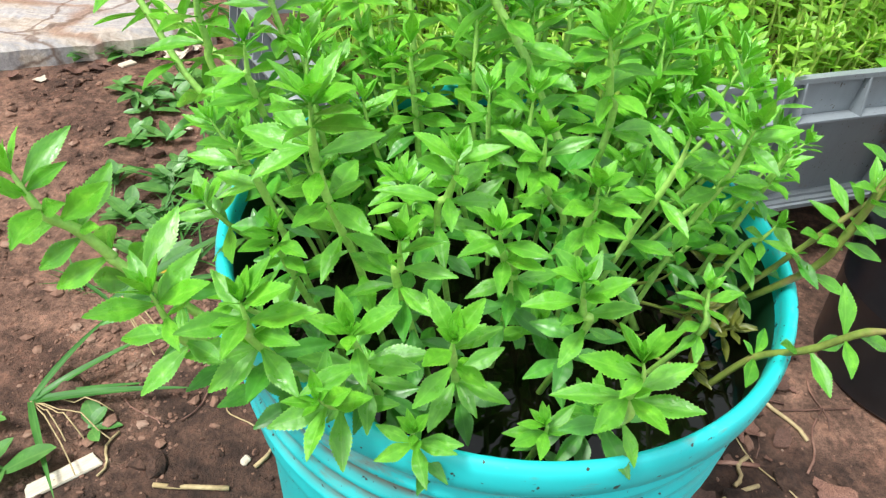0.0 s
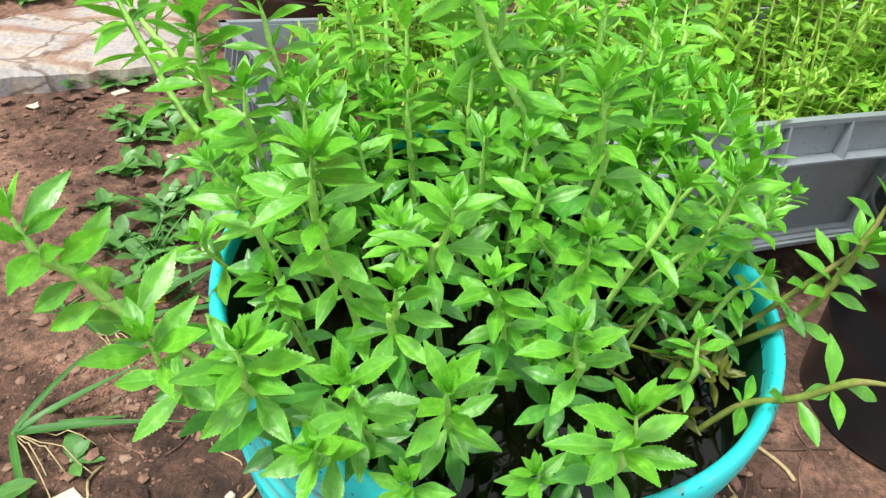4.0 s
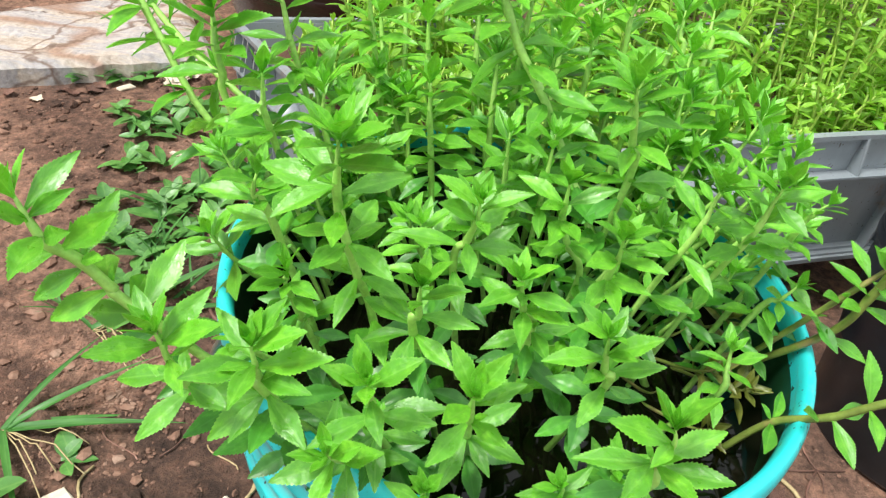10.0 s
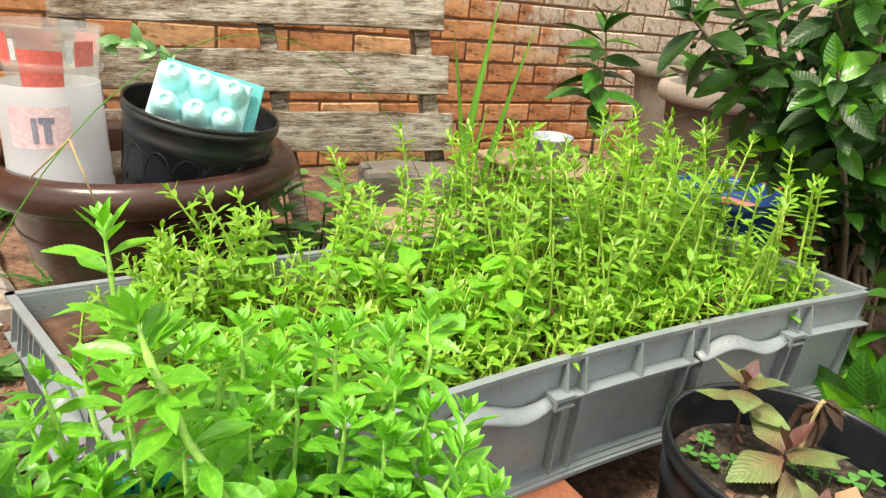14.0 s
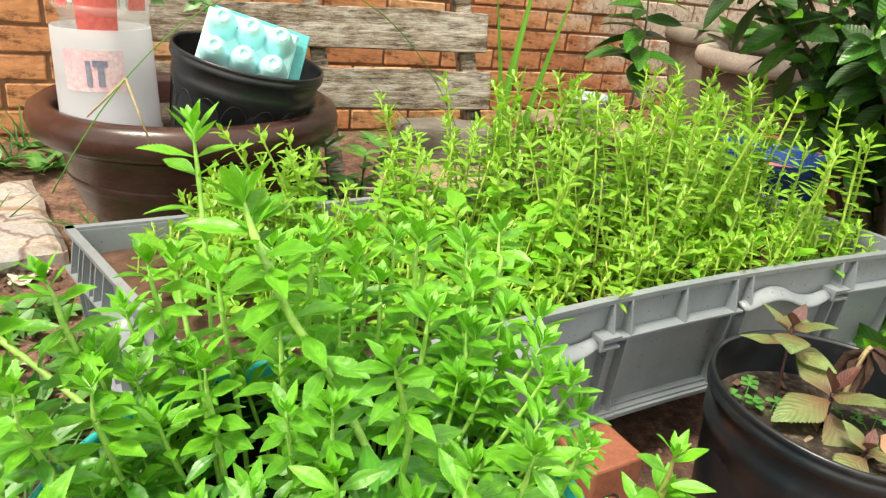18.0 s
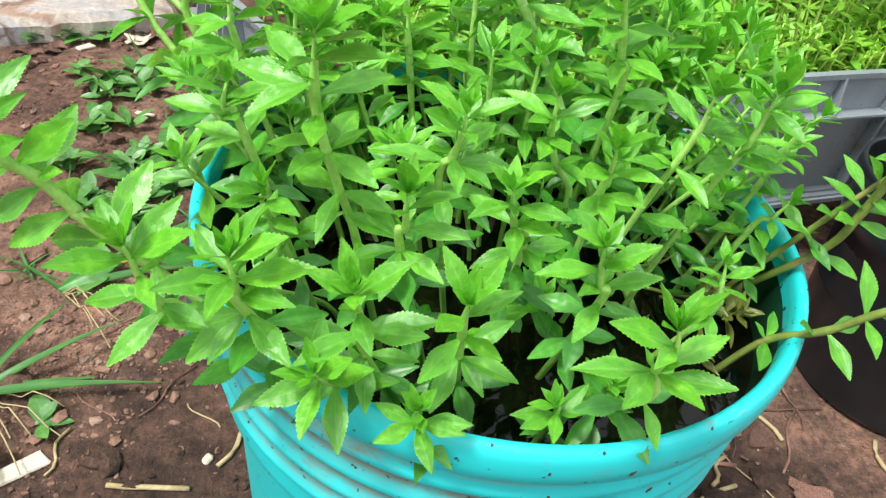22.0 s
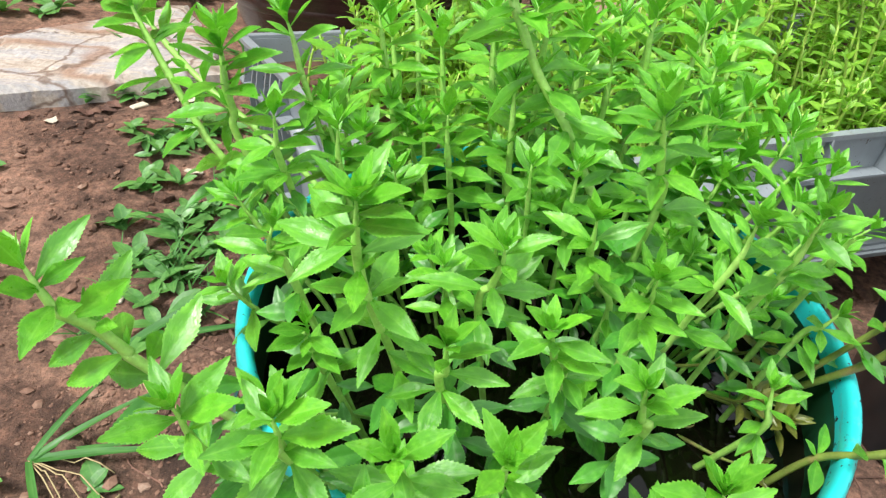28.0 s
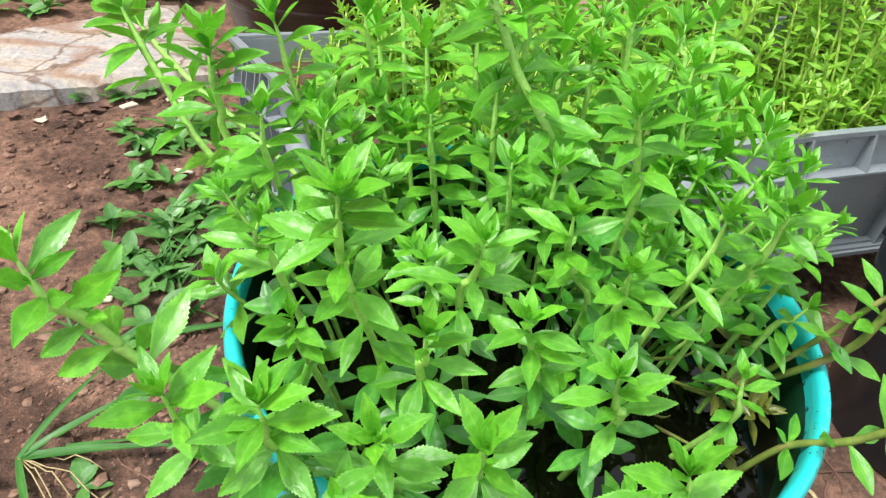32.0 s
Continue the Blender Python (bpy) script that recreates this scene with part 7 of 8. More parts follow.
# broken red scraps along the slab's foot
for i in range(26):
    k = rg.random()
    x, y = -0.98 + 0.52 * k + rg.gauss(0, 0.010), 0.665 + 0.27 * k + rg.gauss(0, 0.014)
    q = Matrix.Translation((x, y, g(x, y) + 0.004)) @ Matrix.Rotation(rg.uniform(0, 6.28), 4, "Z") @ Matrix.Rotation(rg.gauss(0, 0.25), 4, "Y") @ Matrix.Scale(rg.uniform(0.012, 0.045), 4)
    tagged(place("bark_scrap", rg.choice(FLAKE if i % 4 else PALE), None, q), "reddish bark scrap beside the stone slab" if i % 4 else "pale wood scrap beside the stone slab", "bark", "bark scraps")


def build_pebbles():
    """Grit and clods strewn over the soil."""
    base = bmesh.new()
    bmesh.ops.create_icosphere(base, subdivisions=1, radius=1.0)
    bv = [v.co.copy() for v in base.verts]
    bf = [tuple(v.index for v in f.verts) for f in base.faces]
    base.free()
    for name, mat, count, lo, hi in (("grit", M_PEBBLE, 9500, 0.0007, 0.0085), ("soil_clods", M_SOIL, 5200, 0.0012, 0.0140)):
        verts, faces = [], []
        for i in range(count):
            if rg.random() < 0.62:
                x, y = rg.uniform(-0.75, 0.0), rg.uniform(-0.1, 0.95)
            else:
                x, y = rg.uniform(0.1, 1.25), rg.uniform(-0.2, 0.5)
            if math.hypot(x + 0.012, y - 0.02) < 0.15 or (name == "grit" and math.hypot(x, y) < 0.30 and rg.random() < 0.75):
                continue
            s = min(hi, lo * (rg.random() + 0.002) ** -0.55)
            z = g(x, y) + s * 0.25
            o = len(verts)
            k = [rg.uniform(0.6, 1.4) for _ in range(3)]
            verts += [(x + v.x * s * k[0] * w, y + v.y * s * k[1] * w, z + v.z * s * 0.6 * k[2] * w) for v, w in ((v, rg.uniform(0.75, 1.25)) for v in bv)]
            faces += [tuple(n + o for n in f) for f in bf]
        if name == "grit":
            # coarse gravel where the soil is washed bare, west of the pail
            for i in range(900):
                x, y = rg.gauss(-0.345, 0.055), rg.gauss(0.22, 0.085)
                if noise.noise(Vector((x * 7, y * 7, 8))) < -0.1 or math.hypot(x + 0.012, y - 0.02) < 0.16:
                    continue
                s = min(0.0062, 0.0013 * (rg.random() + 0.01) ** -0.45)
                o = len(verts)
                k = [rg.uniform(0.6, 1.4) for _ in range(3)]
                verts += [(x + v.x * s * k[0] * w, y + v.y * s * k[1] * w, g(x, y) + s * 0.25 + v.z * s * 0.6 * k[2] * w) for v, w in ((v, rg.uniform(0.75, 1.25)) for v in bv)]
                faces += [tuple(n + o for n in f) for f in bf]
        tagged(place(name, mesh_of(name, verts, faces, mat, smooth=False)), "small reddish grit and crumbs strewn on bare soil" if name == "grit" else "loose brown soil crumbs scattered over the ground", "pebbles" if name == "grit" else "soil", kind="stuff")


build_pebbles()
OVAL = [blade("weed_leaf", M_WEED, w, 10, 5, 0.15, c, 0.01, 0.55, 0.7, 4, 0.15, 0.1, 0.03) for w, c in ((0.48, 0.25), (0.56, 0.15), (0.42, 0.40))]
BLADE = [blade("grass_leaf", M_GRASS, w, 10, 0, 0.5, c, 0.0, 0.3, 0.9, 2, 0.6, tw) for w, c, tw in ((0.060, 0.35, 0.3), (0.070, 0.15, -0.3), (0.045, 0.6, 0.2))]


def rosette_weed(x, y, n, size, z=None):
    t = thing("broadleaf_weed", Matrix.Translation((x, y, g(x, y) if z is None else z)), "low broad-leaved green weed growing from bare soil", "weed", "broad-leaved weeds")
    for i in range(n):
        place("leaf", rg.choice(OVAL), t, leaf_pose(Vector((rg.gauss(0, 0.006), rg.gauss(0, 0.006), 0.004)), Vector((0, 0, 1)), i * 2.4 + rg.gauss(0, 0.3), rg.uniform(12, 48), size * rg.uniform(0.6, 1.15), rg.gauss(0, 0.25)))


def grass_tuft(x, y, n, size, spread=40, lab="tuft of green crabgrass on bare soil"):
    t = thing("grass_tuft", Matrix.Translation((x, y, g(x, y))), lab, "grass", "grass tufts")
    for i in range(n):
        place("blade", rg.choice(BLADE), t, leaf_pose(Vector((rg.gauss(0, 0.008), rg.gauss(0, 0.008), 0.002)), Vector((0, 0, 1)), rg.uniform(0, 6.28), rg.uniform(8, 8 + spread), size * rg.uniform(0.6, 1.2), rg.gauss(0, 0.3)))


for x, y, n, s in ((-0.52, 0.74, 9, 0.055), (-0.50, 0.70, 7, 0.045), (-0.60, 0.90, 14, 0.050), (-0.66, 0.88, 12, 0.05), (-0.55, 0.93, 10, 0.045), (-0.74, 0.62, 6, 0.055), (-0.78, 0.64, 5, 0.05),
                   (-0.40, 0.55, 10, 0.035), (-0.36, 0.47, 9, 0.032), (-0.44, 0.44, 8, 0.035), (-0.37, 0.40, 9, 0.032), (-0.33, 0.52, 9, 0.038), (-0.42, 0.055, 5, 0.050), (-0.36, 0.11, 4, 0.040), (-0.46, 0.10, 6, 0.045),
                   (-0.30, 0.62, 9, 0.035), (-0.48, 0.60, 8, 0.03), (-0.27, 0.015, 4, 0.016), (-0.31, -0.02, 4, 0.014), (-0.09, -0.165, 4, 0.05)):
    rosette_weed(x, y, n, s)
for i in range(40):
    x, y = rg.gauss(-0.40, 0.06), rg.uniform(0.28, 0.82)
    if rg.random() < 0.3:
        grass_tuft(x - 0.12 * (y - 0.5), y, rg.randint(5, 8), rg.uniform(0.04, 0.075), 60)
    else:
        rosette_weed(x - 0.12 * (y - 0.5), y, rg.randint(5, 9), rg.uniform(0.030, 0.052))
for x, y, n, s, sp in ((-0.35, 0.50, 7, 0.07, 50), (-0.30, 0.42, 7, 0.07, 50), (-0.45, 0.80, 6, 0.07, 60), (-0.33, 0.35, 6, 0.08, 30), (-0.26, 0.55, 7, 0.08, 60), (-0.62, 1.05, 12, 0.12, 70), (-0.45, 1.10, 12, 0.12, 70)):
    grass_tuft(x, y, n, s, sp)


def long_grass(x, y, specs):
    t = thing("crabgrass", Matrix.Translation((x, y, g(x, y))), "sprawling crabgrass with long flat blades and dry stalks", "grass", "grass tufts")
    for phi, rise, size, k in specs:
        place("blade", BLADE[k], t, leaf_pose(Vector((0, 0, 0.004)), Vector((0, 0, 1)), phi, rise, size, 0.2))
    for i in range(5):
        a = rg.uniform(-0.7, 0.2)
        l = rg.uniform(0.05, 0.10)
        pts = [Vector((s * l * math.cos(a), s * l * math.sin(a) - 0.02 * s * s, 0.004 + 0.018 * math.sin(s * 3) * rg.random())) for s in (q / 6 for q in range(7))]
        tube("dry_stalk", pts, [0.0007] * 7, M_STRAW, t, seg=5)


long_grass(-0.425, 0.135, ((0.62, 18, 0.15, 1), (0.10, 10, 0.17, 1), (1.1, 26, 0.13, 0), (-1.0, 8, 0.13, 1), (0.25, 12, 0.12, 0)))
long_grass(-0.40, 0.275, ((0.35, 14, 0.20, 0), (0.6, 22, 0.22, 1), (0.9, 10, 0.14, 2), (2.6, 20, 0.12, 0)))
# weeds along the foot of the house wall
for i in range(46):
    x = rg.uniform(-1.25, 0.55)
    y = 1.93 + 0.35 * x - rg.uniform(0.05, 0.22)
    if rg.random() < 0.6:
        rosette_weed(x, y, rg.randint(5, 8), rg.uniform(0.04, 0.07))
    else:
        grass_tuft(x, y, 10, rg.uniform(0.10, 0.18), 75)

# ---------------------------------------------------------------- pallet leaning on the wall
PAL = Matrix.Translation((-0.015, 1.205, g(0.0, 1.2))) @ Matrix.Rotation(radians(-1.2), 4, "Y") @ Matrix.Rotation(radians(-8), 4, "X")


def build_pallet():
    t = thing("wooden_pallet", PAL, "grey weathered wooden pallet leaning against the brick wall", "pallet")

    def plank(name, sx, sy, sz, at, turn=0.0):
        bm = box_bm(sx, sy, sz, 0.002, 1)
        bmesh.ops.subdivide_edges(bm, edges=[e for e in bm.edges if e.calc_length() > max(sx, sz) * 0.6], cuts=10)
        for v in bm.verts:
            v.co.z += 0.005 * noise.noise(v.co * 5 + Vector(at) * 3) + 0.003 * noise.noise(v.co * 22)
            v.co.y += 0.002 * noise.noise(v.co * 7 + Vector(at))
        part(name, bm, M_PALLET, t, smooth=False, m=Matrix.Translation(at) @ Matrix.Rotation(turn, 4, "Y"))
    for z, dx in ((0.050, 0.04), (0.308, 0.010), (0.430, -0.002), (0.563, -0.014), (0.690, -0.03), (0.82, -0.05)):
        plank("slat", 0.77, 0.016, 0.083, (dx, -0.042, z))
    for x in (-0.36, 0.012, 0.335):
        plank("stringer", 0.034, 0.066, 0.90, (x, 0.0, 0.45), radians(-8))
    for z in (0.05,):
        plank("back_slat", 0.77, 0.016, 0.083, (0, 0.042, z))


build_pallet()

# ---------------------------------------------------------------- house wall of brick
WALL_A, WALL_DIR = Vector((0.0, 1.95, 0.0)), Vector((1.0, 0.35, 0.0)).normalized()
WYAW = math.atan2(WALL_DIR.y, WALL_DIR.x)


def build_wall():
    wm = Matrix.Translation(WALL_A) @ Matrix.Rotation(WYAW, 4, "Z") @ Matrix.Rotation(radians(2.0), 4, "Y")
    w = thing("wall_house", wm, "orange-brown brick house wall with flaking white paint", "wall", kind="structure")
    part("mortar_core", box_bm(9.0, 0.20, 3.0, at=(0, 0.108, 1.30)), M_MORTAR, w, smooth=False)
    bl, bh, joint = 0.206, 0.063, 0.009
    shapes = []
    for k in range(5):
        bm = box_bm(bl, 0.09, bh, 0.004, 1)
        for v in bm.verts:
            v.co += Vector((noise.noise(v.co * 40 + Vector((k, 0, 0))), noise.noise(v.co * 40 + Vector((0, k, 0))) * 0.8, noise.noise(v.co * 40 + Vector((0, 0, k))))) * 0.0035
        me = bpy.data.meshes.new("brick")
        bm.to_mesh(me)
        bm.free()
        me.materials.append(M_BRICK)
        shapes.append(me)
    rw = random.Random(9)
    rest_v, rest_f = [], []
    n = 0
    for row in range(40):
        z = -0.02 + row * (bh + joint)
        for i in range(-20, 21):
            x = i * (bl + joint) + (0.5 * (bl + joint) if row % 2 else 0)
            near = -1.25 < x < 1.75 and row < 17
            q = Matrix.Translation((x, 0.045 + rw.gauss(0, 0.0015), z)) @ Matrix.Rotation(rw.gauss(0, 0.006), 4, "Y")
            if near and n < 300:
                place("brick", rw.choice(shapes), w, q)
                n += 1
            else:
                o = len(rest_v)
                for a in (-1, 1):
                    for b in (-1, 1):
                        for c in (-1, 1):
                            rest_v.append(q @ Vector((a * bl / 2, b * 0.045, c * bh / 2)))
                rest_f += [tuple(o + k for k in f) for f in ((0, 1, 3, 2), (4, 6, 7, 5), (0, 4, 5, 1), (2, 3, 7, 6), (0, 2, 6, 4), (1, 5, 7, 3))]
    tagged(place("far_bricks", mesh_of("far_bricks", rest_v, rest_f, M_BRICK, smooth=False), w), kind="stuff")


build_wall()

# ---------------------------------------------------------------- things between crate and wall
def rough_block(sx, sy, sz):
    """A stone with broken faces and worn edges."""
    bm = box_bm(sx, sy, sz, 0.012, 2)
    bmesh.ops.subdivide_edges(bm, edges=[e for e in bm.edges if e.calc_length() > 0.03], cuts=5, use_grid_fill=True)
    for v in bm.verts:
        v.co += v.co.normalized() * (0.012 * noise.noise(v.co * 14) + 0.005 * noise.noise(v.co * 45))
    return bm


tagged(part("rough_stone", rough_block(0.20, 0.10, 0.09), M_CONCRETE, smooth=False, m=Matrix.Translation((0.265, 1.09, g(0.265, 1.09) + 0.043 + 0.19)) @ Matrix.Rotation(0.1, 4, "Z")), "rough grey stone block behind the crate", "stone")
tagged(part("rough_stone", rough_block(0.24, 0.14, 0.19), M_CONCRETE, smooth=False, m=Matrix.Translation((0.265, 1.09, g(0.265, 1.09) + 0.093)) @ Matrix.Rotation(0.1, 4, "Z")), "rough grey stone block on the soil behind the crate", "stone")
tagged(part("brown_board", box_bm(0.26, 0.20, 0.018, 0.003, 1), M_BOARD, smooth=False, m=Matrix.Translation((0.255, 0.96, 0.225)) @ Matrix.Rotation(0.25, 4, "Z") @ Matrix.Rotation(0.28, 4, "X")), "sun-bleached brown board lying behind the crate", "board")
tagged(part("timber_support", box_bm(0.20, 0.12, 0.16, 0.004, 1), M_BOARD, smooth=False, m=Matrix.Translation((0.255, 0.955, g(0.255, 0.955) + 0.078))), "rough brown timber offcut on the soil", "timber")


def plain_pot(name, p, r, h, mat, label, ribs=0, lip=1.0):
    t = thing(name, Matrix.Translation(p), label, "planter", "planters by the wall")
    body = [(0.0, 0.01), (r * 0.70, 0.01), (r * 0.72, 0.0), (r * 0.74, 0.005), (r * 0.82, h * 0.4), (r * 0.92, h * 0.86), (r * 0.93, h * 0.90)]
    bm = lathe(body, 96)
    if ribs:
        for v in bm.verts:
            q = math.hypot(v.co.x, v.co.y)
            if q > r * 0.5:
                k = 1 + 0.012 * math.sin(ribs * math.atan2(v.co.y, v.co.x))
                v.co.x *= k
                v.co.y *= k
    part("body", bm, mat, t)
    rim = [(r * 0.925, h * 0.885), (r * 0.97 * lip, h * 0.885), (r * 1.0 * lip, h * 0.91), (r * 1.01 * lip, h * 0.945), (r * 0.99 * lip, h * 0.985), (r * 0.94, h), (r * 0.89, h * 0.985), (r * 0.875, h * 0.94), (r * 0.85, h * 0.75)]
    part("rim", lathe(rim, 80), M_PALERIM if mat is M_TANPOT else mat, t)
    tagged(part("planter_soil", lathe([(0, 0.004), (r * 0.5, 0.003), (r * 0.872, 0)], 40, 0.002), M_POTSOIL_RED, m=Matrix.Translation((p[0], p[1], p[2] + h * 0.905))), "reddish-brown soil in a planter by the wall", "soil")


plain_pot("tan_planter", (1.245, 1.45, g(1.24, 1.45)), 0.215, 0.435, M_TANPOT, "round tan planter with a thick pale rim", 0, 1.04)
plain_pot("ribbed_planter", (1.375, 1.82, g(1.37, 1.82)), 0.26, 0.45, M_GREYPOT, "pale ribbed planter with water-stained sides", 40)
for k in range(8):
    rosette_weed(1.30 + rg.gauss(0, 0.09), 1.70 + rg.gauss(0, 0.05), 6, 0.105, g(1.3, 1.8) + 0.425)
# blue tub, clay bits and a red pot under the shrub
t = thing("blue_tub", Matrix.Translation((0.910, 0.955, g(0.9, 0.95))), "blue plastic tub standing behind the crate", "tub")
part("body", lathe([(0.0, 0.005), (0.10, 0.005), (0.105, 0.0), (0.115, 0.280), (0.122, 0.282), (0.124, 0.296), (0.117, 0.300), (0.110, 0.290), (0.10, 0.02), (0.0, 0.015)], 48), M_BLUE, t)
t = thing("white_tub", Matrix.Translation((0.566, 1.10, g(0.60, 1.14) + 0.298)), "white printed plastic tub with blue marks", "tub")
part("body", lathe([(0.0, 0.004), (0.038, 0.004), (0.040, 0.0), (0.043, 0.052), (0.046, 0.053), (0.046, 0.059), (0.042, 0.060), (0.037, 0.02), (0.0, 0.015)], 40), M_WHITETUB, t)
t = thing("wooden_box", Matrix.Translation((0.60, 1.14, g(0.60, 1.14))) @ Matrix.Rotation(0.3, 4, "Z"), "brown wooden box standing on soil by the wall", "box")
part("box_body", box_bm(0.24, 0.22, 0.28, 0.003, 1, at=(0, 0, 0.14)), M_BOARD, t, smooth=False)
part("top_board", box_bm(0.27, 0.25, 0.014, 0.003, 1, at=(0, 0, 0.2875)), M_BOARD, t, smooth=False)
tagged(part("broken_terracotta", box_bm(0.10, 0.05, 0.09, 0.006, 2), M_TERRA, smooth=False, m=Matrix.Translation((1.02, 1.08, g(1.02, 1.08) + 0.25)) @ Matrix.Rotation(0.5, 4, "Z") @ Matrix.Rotation(0.3, 4, "Y")), "broken piece of terracotta resting on a pot", "terracotta")
t = thing("red_pot", Matrix.Translation((1.08, 1.08, g(1.08, 1.08))), "dull red plastic pot under the shrub", "plant pot")
part("body", lathe([(0.0, 0.005), (0.085, 0.005), (0.09, 0.0), (0.11, 0.22), (0.118, 0.225), (0.118, 0.25), (0.108, 0.252), (0.09, 0.02), (0.0, 0.015)], 40), M_RED, t)

# ---------------------------------------------------------------- glossy shrubs
BIG = [blade("shrub_leaf", M_SHRUB, w, 16, 0, 0.30, c, 0.006, 0.5, 0.75, 6, 0.10, tw) for w, c, tw in ((0.40, 0.22, 0.15), (0.44, 0.35, -0.2), (0.37, 0.12, 0.1), (0.48, 0.30, 0.0))]
BIGM = [blade("mid_shrub_leaf", M_SHRUB_MID, w, 16, 0, 0.30, c, 0.006, 0.5, 0.75, 6, 0.10, tw) for w, c, tw in ((0.42, 0.16, 0.15), (0.46, 0.25, -0.2))]
BIGY = [blade("young_shrub_leaf", M_SHRUB_YOUNG, 0.46, 16, 0, 0.25, 0.28, 0.006, 0.5, 0.75, 6, 0.10, 0.1)]
rs = random.Random(17)


def twig_leaves(t, p, tan, n, size, young=False, gap=0.018, mid=False):
    for k in range(n):
        q = p - tan.normalized() * gap * k
        for s in (0, 1):
            phi = k * 1.57 + s * math.pi + rs.gauss(0, 0.25)
            rise = (62, 38, 20, 5, -8)[min(k, 4)] + rs.gauss(0, 10)
            me = rs.choice(BIGY) if (young and k < 1) or rs.random() < 0.02 else rs.choice(BIGM if mid or rs.random() < 0.28 else BIG)
            place("leaf", me, t, leaf_pose(q, tan, phi, rise, size * (0.55, 0.85, 1.0, 1.0, 0.95)[min(k, 4)] * rs.uniform(0.85, 1.15), rs.gauss(0, 0.25)))


def seedling(p, h, size, n, label):
    t = thing("glossy_seedling", Matrix.Translation(p), label, "plant")
    path = bezier(Vector((0, 0, 0)), Vector((0.0, 0, h * 0.4)), Vector((0.01, 0, h * 0.7)), Vector((-0.01, 0.0, h)), 8)
    v, f = tube_data(path, [0.004 - 0.0003 * i for i in range(9)], 7)
    place("stem", mesh_of("stem", v, f, M_BARK), t)
    twig_leaves(t, path[-1], Vector((0, 0, 1)), n, size, gap=h * 0.62 / n)


seedling((0.675, 1.13, g(0.60, 1.14) + 0.296), 0.29, 0.104, 10, "glossy dark-green seedling with ribbed leaves")


def shrub(base, twigs, label, size, mid=False):
    t = thing("glossy_shrub", Matrix.Translation(base), label, "shrub")
    b = Vector(base)
    for k, (x, y, z, young) in enumerate(twigs):
        tip = Vector((x, y, z)) - b
        half = tip * 0.5 + Vector((rs.gauss(0, 0.02), rs.gauss(0, 0.02), tip.z * 0.10))
        start = Vector((rs.gauss(0, 0.03), rs.gauss(0, 0.03), -0.01))
        path = bezier(start, start.lerp(half, 0.6) + Vector((0, 0, 0.03)), half + Vector((0, 0, 0.05)), tip, 12)
        v, f = tube_data(path, [0.0075 - 0.0004 * i for i in range(13)], 7)
        place("branch", mesh_of("branch", v, f, M_BARK), t)
        twig_leaves(t, tip, path[-1] - path[-3], 5, size * rs.uniform(0.85, 1.1), young, mid=mid)
        twig_leaves(t, path[8], path[8] - path[6], 2 if not mid else 1, size * 0.9, mid=mid)
    return t


tw = []
for i in range(9):
    for j in range(8):
        # the crown stands back to the east and hangs lower there
        tw.append((0.80 + 0.056 * i + 0.02 * (j % 3) + rs.gauss(0, 0.02), 0.68 + 0.018 * i + rs.uniform(-0.08, 0.10), 0.76 - 0.056 * j - 0.010 * i + 0.11 * (i > 5) * (j < 2) + rs.gauss(0, 0.015), rs.random() < 0.16))
tw = [q for q in tw if q[2] > 0.42 - 0.50 * (q[0] - 0.83)]
# shoots that reach west in front of the planters
tw += [(0.735, 0.78, 0.605, False), (0.655, 0.80, 0.665, False), (0.790, 0.75, 0.630, False), (0.805, 0.77, 0.530, False), (0.850, 0.75, 0.590, True), (0.850, 0.77, 0.455, False), (0.775, 0.82, 0.570, False), (0.72, 0.80, 0.70, False), (0.80, 0.80, 0.71, False)]
shrub((1.20, 0.86, g(1.2, 0.86)), tw, "large glossy dark-green shrub with ribbed oval leaves", 0.088)
shrub((1.00, 0.52, g(1.0, 0.52)), [(0.835, 0.440, 0.150, True), (0.915, 0.505, 0.170, True), (0.985, 0.53, 0.295, False), (1.05, 0.50, 0.25, False), (1.08, 0.60, 0.30, False), (1.02, 0.40, 0.20, False)], "low glossy shrub shoots with large ribbed leaves", 0.122, True)


def hedge():
    """Dense dark growth behind the shrub, and an unseen canopy added above to shade it."""
    pieces = []
    for i in range(1500):
        x, y, z = rs.uniform(1.05, 2.3), rs.uniform(0.75, 1.9), rs.uniform(0.05, 1.25)
        if x + 0.35 * (y - 0.8) < 1.15 or (y > 1.25 and x < 1.55):
            continue
        a = rs.uniform(0, 6.28)
        pieces.append((rs.choice(BIG), leaf_pose(Vector((x, y, z)), Vector((rs.gauss(0, 0.4), rs.gauss(0, 0.4), 1)), a, rs.uniform(-30, 50), rs.uniform(0.07, 0.12), rs.gauss(0, 0.3))))
    # leaves out of view above the shrub, added to block sun and sky light
    for i in range(800):
        x, y, z = rs.uniform(0.80, 1.75), rs.uniform(0.62, 1.35), rs.uniform(0.86, 1.55)
        pieces.append((rs.choice(BIG), leaf_pose(Vector((x, y, z)), Vector((rs.gauss(0, 0.4), rs.gauss(0, 0.4), 1)), rs.uniform(0, 6.28), rs.uniform(-30, 40), rs.uniform(0.07, 0.11), rs.gauss(0, 0.3))))
    t = tagged(place("shrub_thicket", joined("shrub_thicket", M_SHRUB, pieces)), "dense dark-green thicket of glossy leaves with an unseen shading canopy", "shrub", kind="stuff")


hedge()
# long reed-like grass blades in front of the pallet
REED = [blade("reed_blade", M_REED, 0.085, 12, 0, 0.22, c, 0.0, 0.35, 0.8, 2, 0.7) for c in (0.05, 0.2, 0.5)]
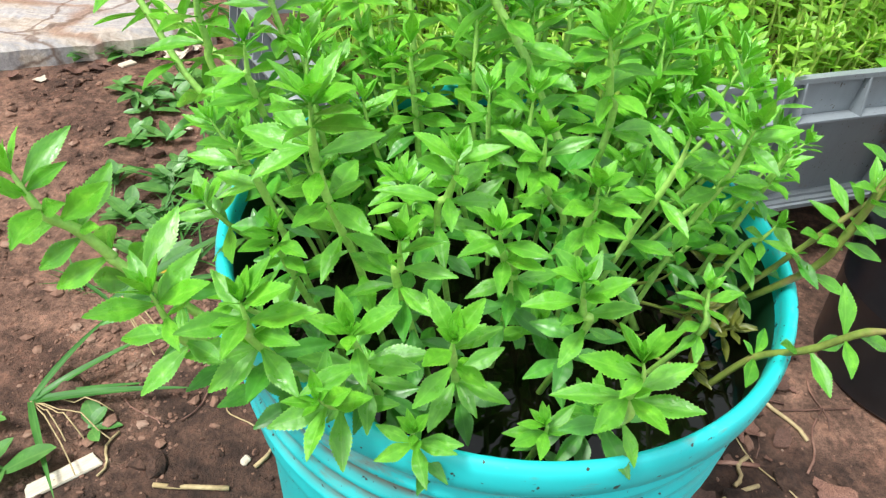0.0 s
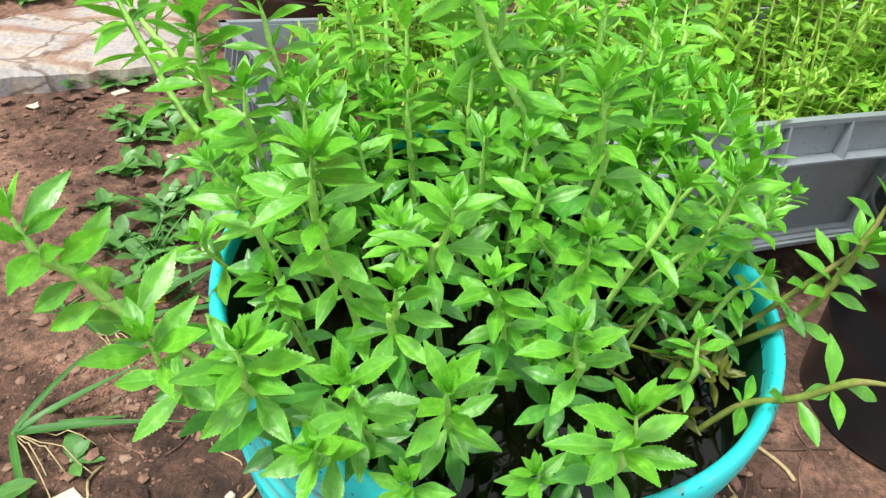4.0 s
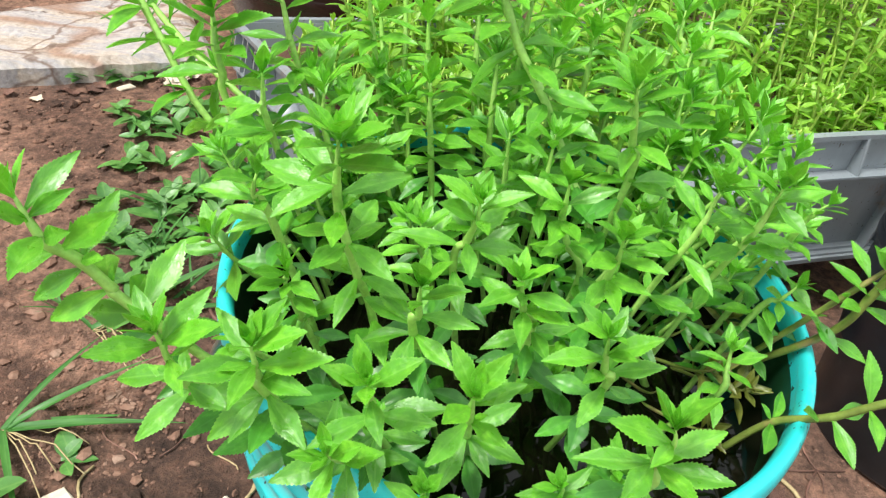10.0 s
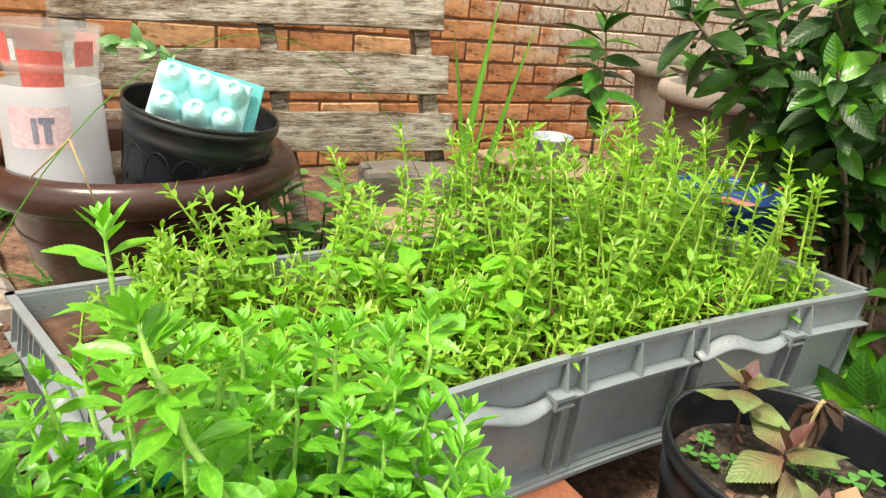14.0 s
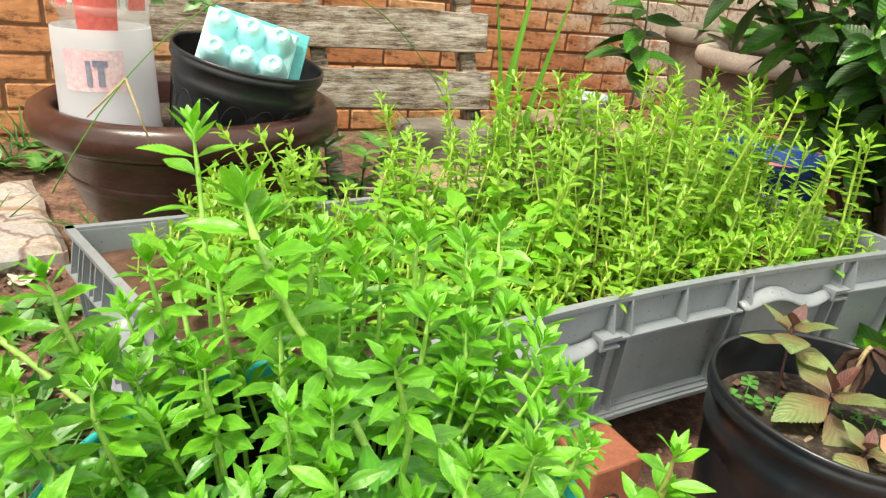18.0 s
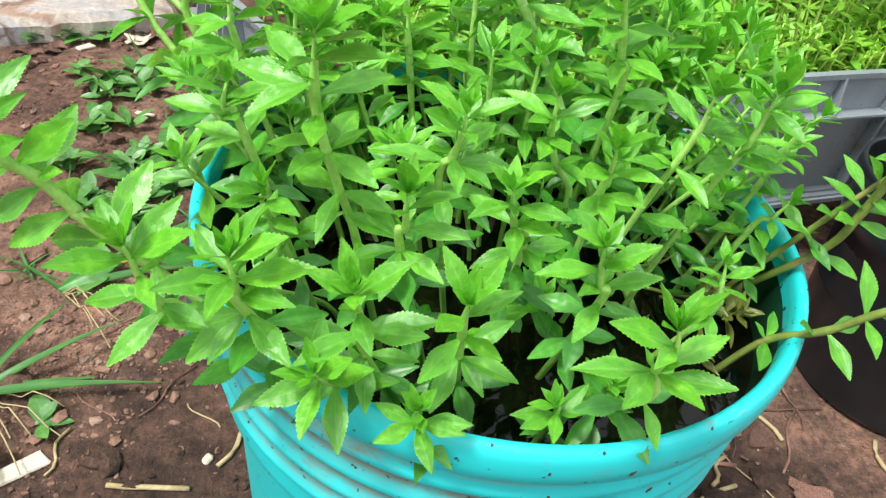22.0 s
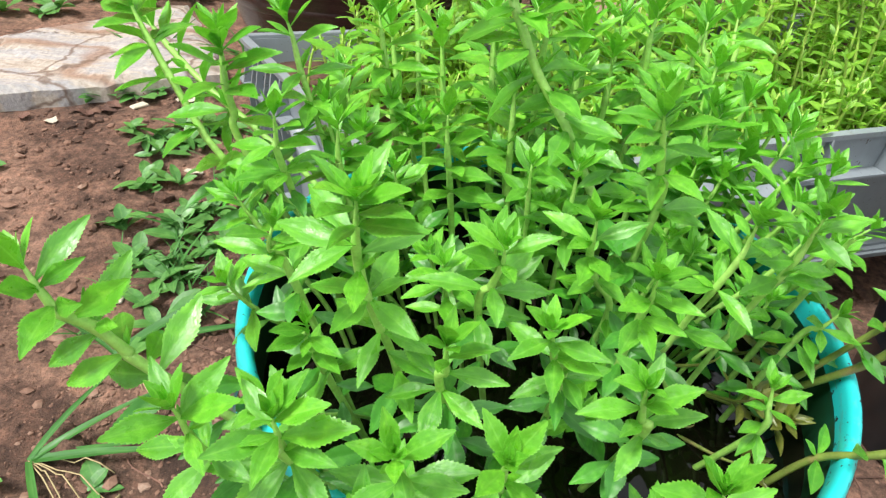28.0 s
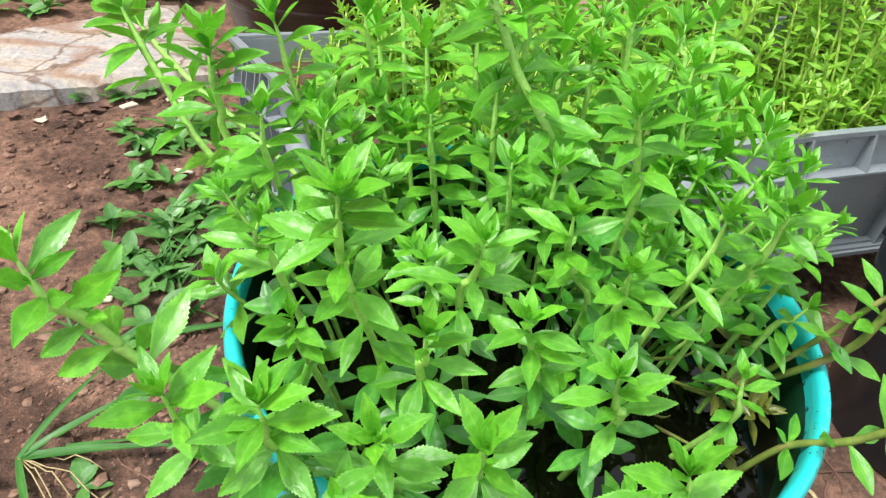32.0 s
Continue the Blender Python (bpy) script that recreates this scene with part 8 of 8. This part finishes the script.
t = thing("tall_grass", Matrix.Translation((0.365, 1.085, g(0.37, 1.08))), "tall green grass blades arching in front of the pallet", "grass")
for phi, rise, size, k in ((3.3, 86, 0.58, 0), (0.3, 84, 0.64, 0), (0.1, 79, 0.60, 0), (3.3, 62, 0.50, 1), (3.0, 50, 0.52, 2), (0.5, 80, 0.42, 0), (4.0, 70, 0.34, 1), (3.5, 40, 0.4, 2)):
    place("blade", REED[k], t, leaf_pose(Vector((rs.gauss(0, 0.02), rs.gauss(0, 0.02), 0)), Vector((0, 0, 1)), phi, rise, size))
arc = bezier(Vector((0.36, 1.06, 0.06)), Vector((0.22, 1.0, 0.66)), Vector((-0.12, 0.80, 0.76)), Vector((-0.335, 0.62, 0.33)), 24)
t = thing("grass_stalk", Matrix.Translation(arc[0]), "thin arching grass stalk with dry seed spikes", "grass")
tube("stalk", [p - arc[0] for p in arc], [0.0009] * 25, M_REED, t, seg=5)
for q in ((-0.05, -0.01, -0.05), (0.03, -0.02, -0.09)):
    tube("seed_spike", [arc[-4] - arc[0], arc[-4] - arc[0] + Vector(q)], [0.0018, 0.0012], M_STRAW, t, seg=5)
for i in range(12):
    # rank growth behind the slab
    k = i / 11
    rosette_weed(-1.15 + 0.62 * k + rs.gauss(0, 0.03), 1.12 + 0.42 * k + rs.gauss(0, 0.05), 6, rs.uniform(0.05, 0.085))
rosette_weed(0.10, 1.12, 9, 0.07)
for x, y in ((0.02, 1.02), (0.07, 0.98), (0.13, 1.02), (0.16, 0.96), (0.05, 1.08), (0.34, 1.0), (0.42, 1.06)):
    grass_tuft(x, y, 12, 0.20, 75, "tangled grass and weeds behind the crate")


# a vine that climbs between the pallet boards behind the carton
VINE = [blade("vine_leaf", M_WEED, w, 10, 6, 0.15, c, 0.01, 0.45, 0.8, 4, 0.4, 0.1, 0.04) for w, c in ((0.60, 0.2), (0.68, 0.3))]


def vine(points, label):
    """points: the stem's course; three-leaved sprays stand along it."""
    pts = [Vector(q) for q in points]
    t = thing("climbing_vine", Matrix.Translation(pts[0]), label, "vine", "vines on the pallet")
    tube("stem", [q - pts[0] for q in pts], [0.0013] * len(pts), M_GRASS, t, seg=5)
    for a, b in zip(pts, pts[1:]):
        for s in (0.3, 0.8):
            for k in range(3):
                q = a.lerp(b, s) - pts[0]
                place("leaf", rs.choice(VINE), t, leaf_pose(q, Vector((0, -0.8, 0.6)), rs.uniform(0, 6.28), rs.uniform(5, 35), rs.uniform(0.024, 0.042)))


vine(((-0.15, 1.17, 0.33), (-0.19, 1.15, 0.43), (-0.20, 1.135, 0.525), (-0.26, 1.14, 0.548), (-0.32, 1.15, 0.540)), "small-leaved green vine on the pallet boards")
vine(((-0.02, 1.13, 0.22), (-0.01, 1.12, 0.30), (-0.05, 1.12, 0.37), (-0.06, 1.115, 0.43)), "small-leaved green vine beside the tipped pot")


def leafy_weed(x, y, h, n):
    """An upright weed with broad leaves up its stem."""
    z = g(x, y)
    t = thing("leafy_weed", Matrix.Translation((x, y, z)), "upright dark-green leafy weed behind the crate", "weed", "leafy weeds")
    top = Vector((rs.gauss(0, 0.02), rs.gauss(0, 0.02), h))
    path = bezier(Vector(), Vector((0, 0, h * 0.4)), top * 0.7, top, 8)
    v, f = tube_data(path, [0.0022] * 9, 6)
    place("stem", mesh_of("stem", v, f, M_GRASS), t)
    for k in range(n):
        q = path[8 - min(7, k // 2)]
        place("leaf", rs.choice(VINE), t, leaf_pose(q, Vector((0, 0, 1)), k * 2.4, 35 - 4 * k + rs.gauss(0, 8), rs.uniform(0.035, 0.06)))


for x, y, h in ((0.03, 0.96, 0.26), (0.07, 0.99, 0.24), (0.10, 0.93, 0.22), (0.05, 0.92, 0.20), (0.13, 0.98, 0.25), (0.00, 1.03, 0.24), (0.16, 0.93, 0.20), (0.02, 0.90, 0.17)):
    leafy_weed(x, y, h, 12)
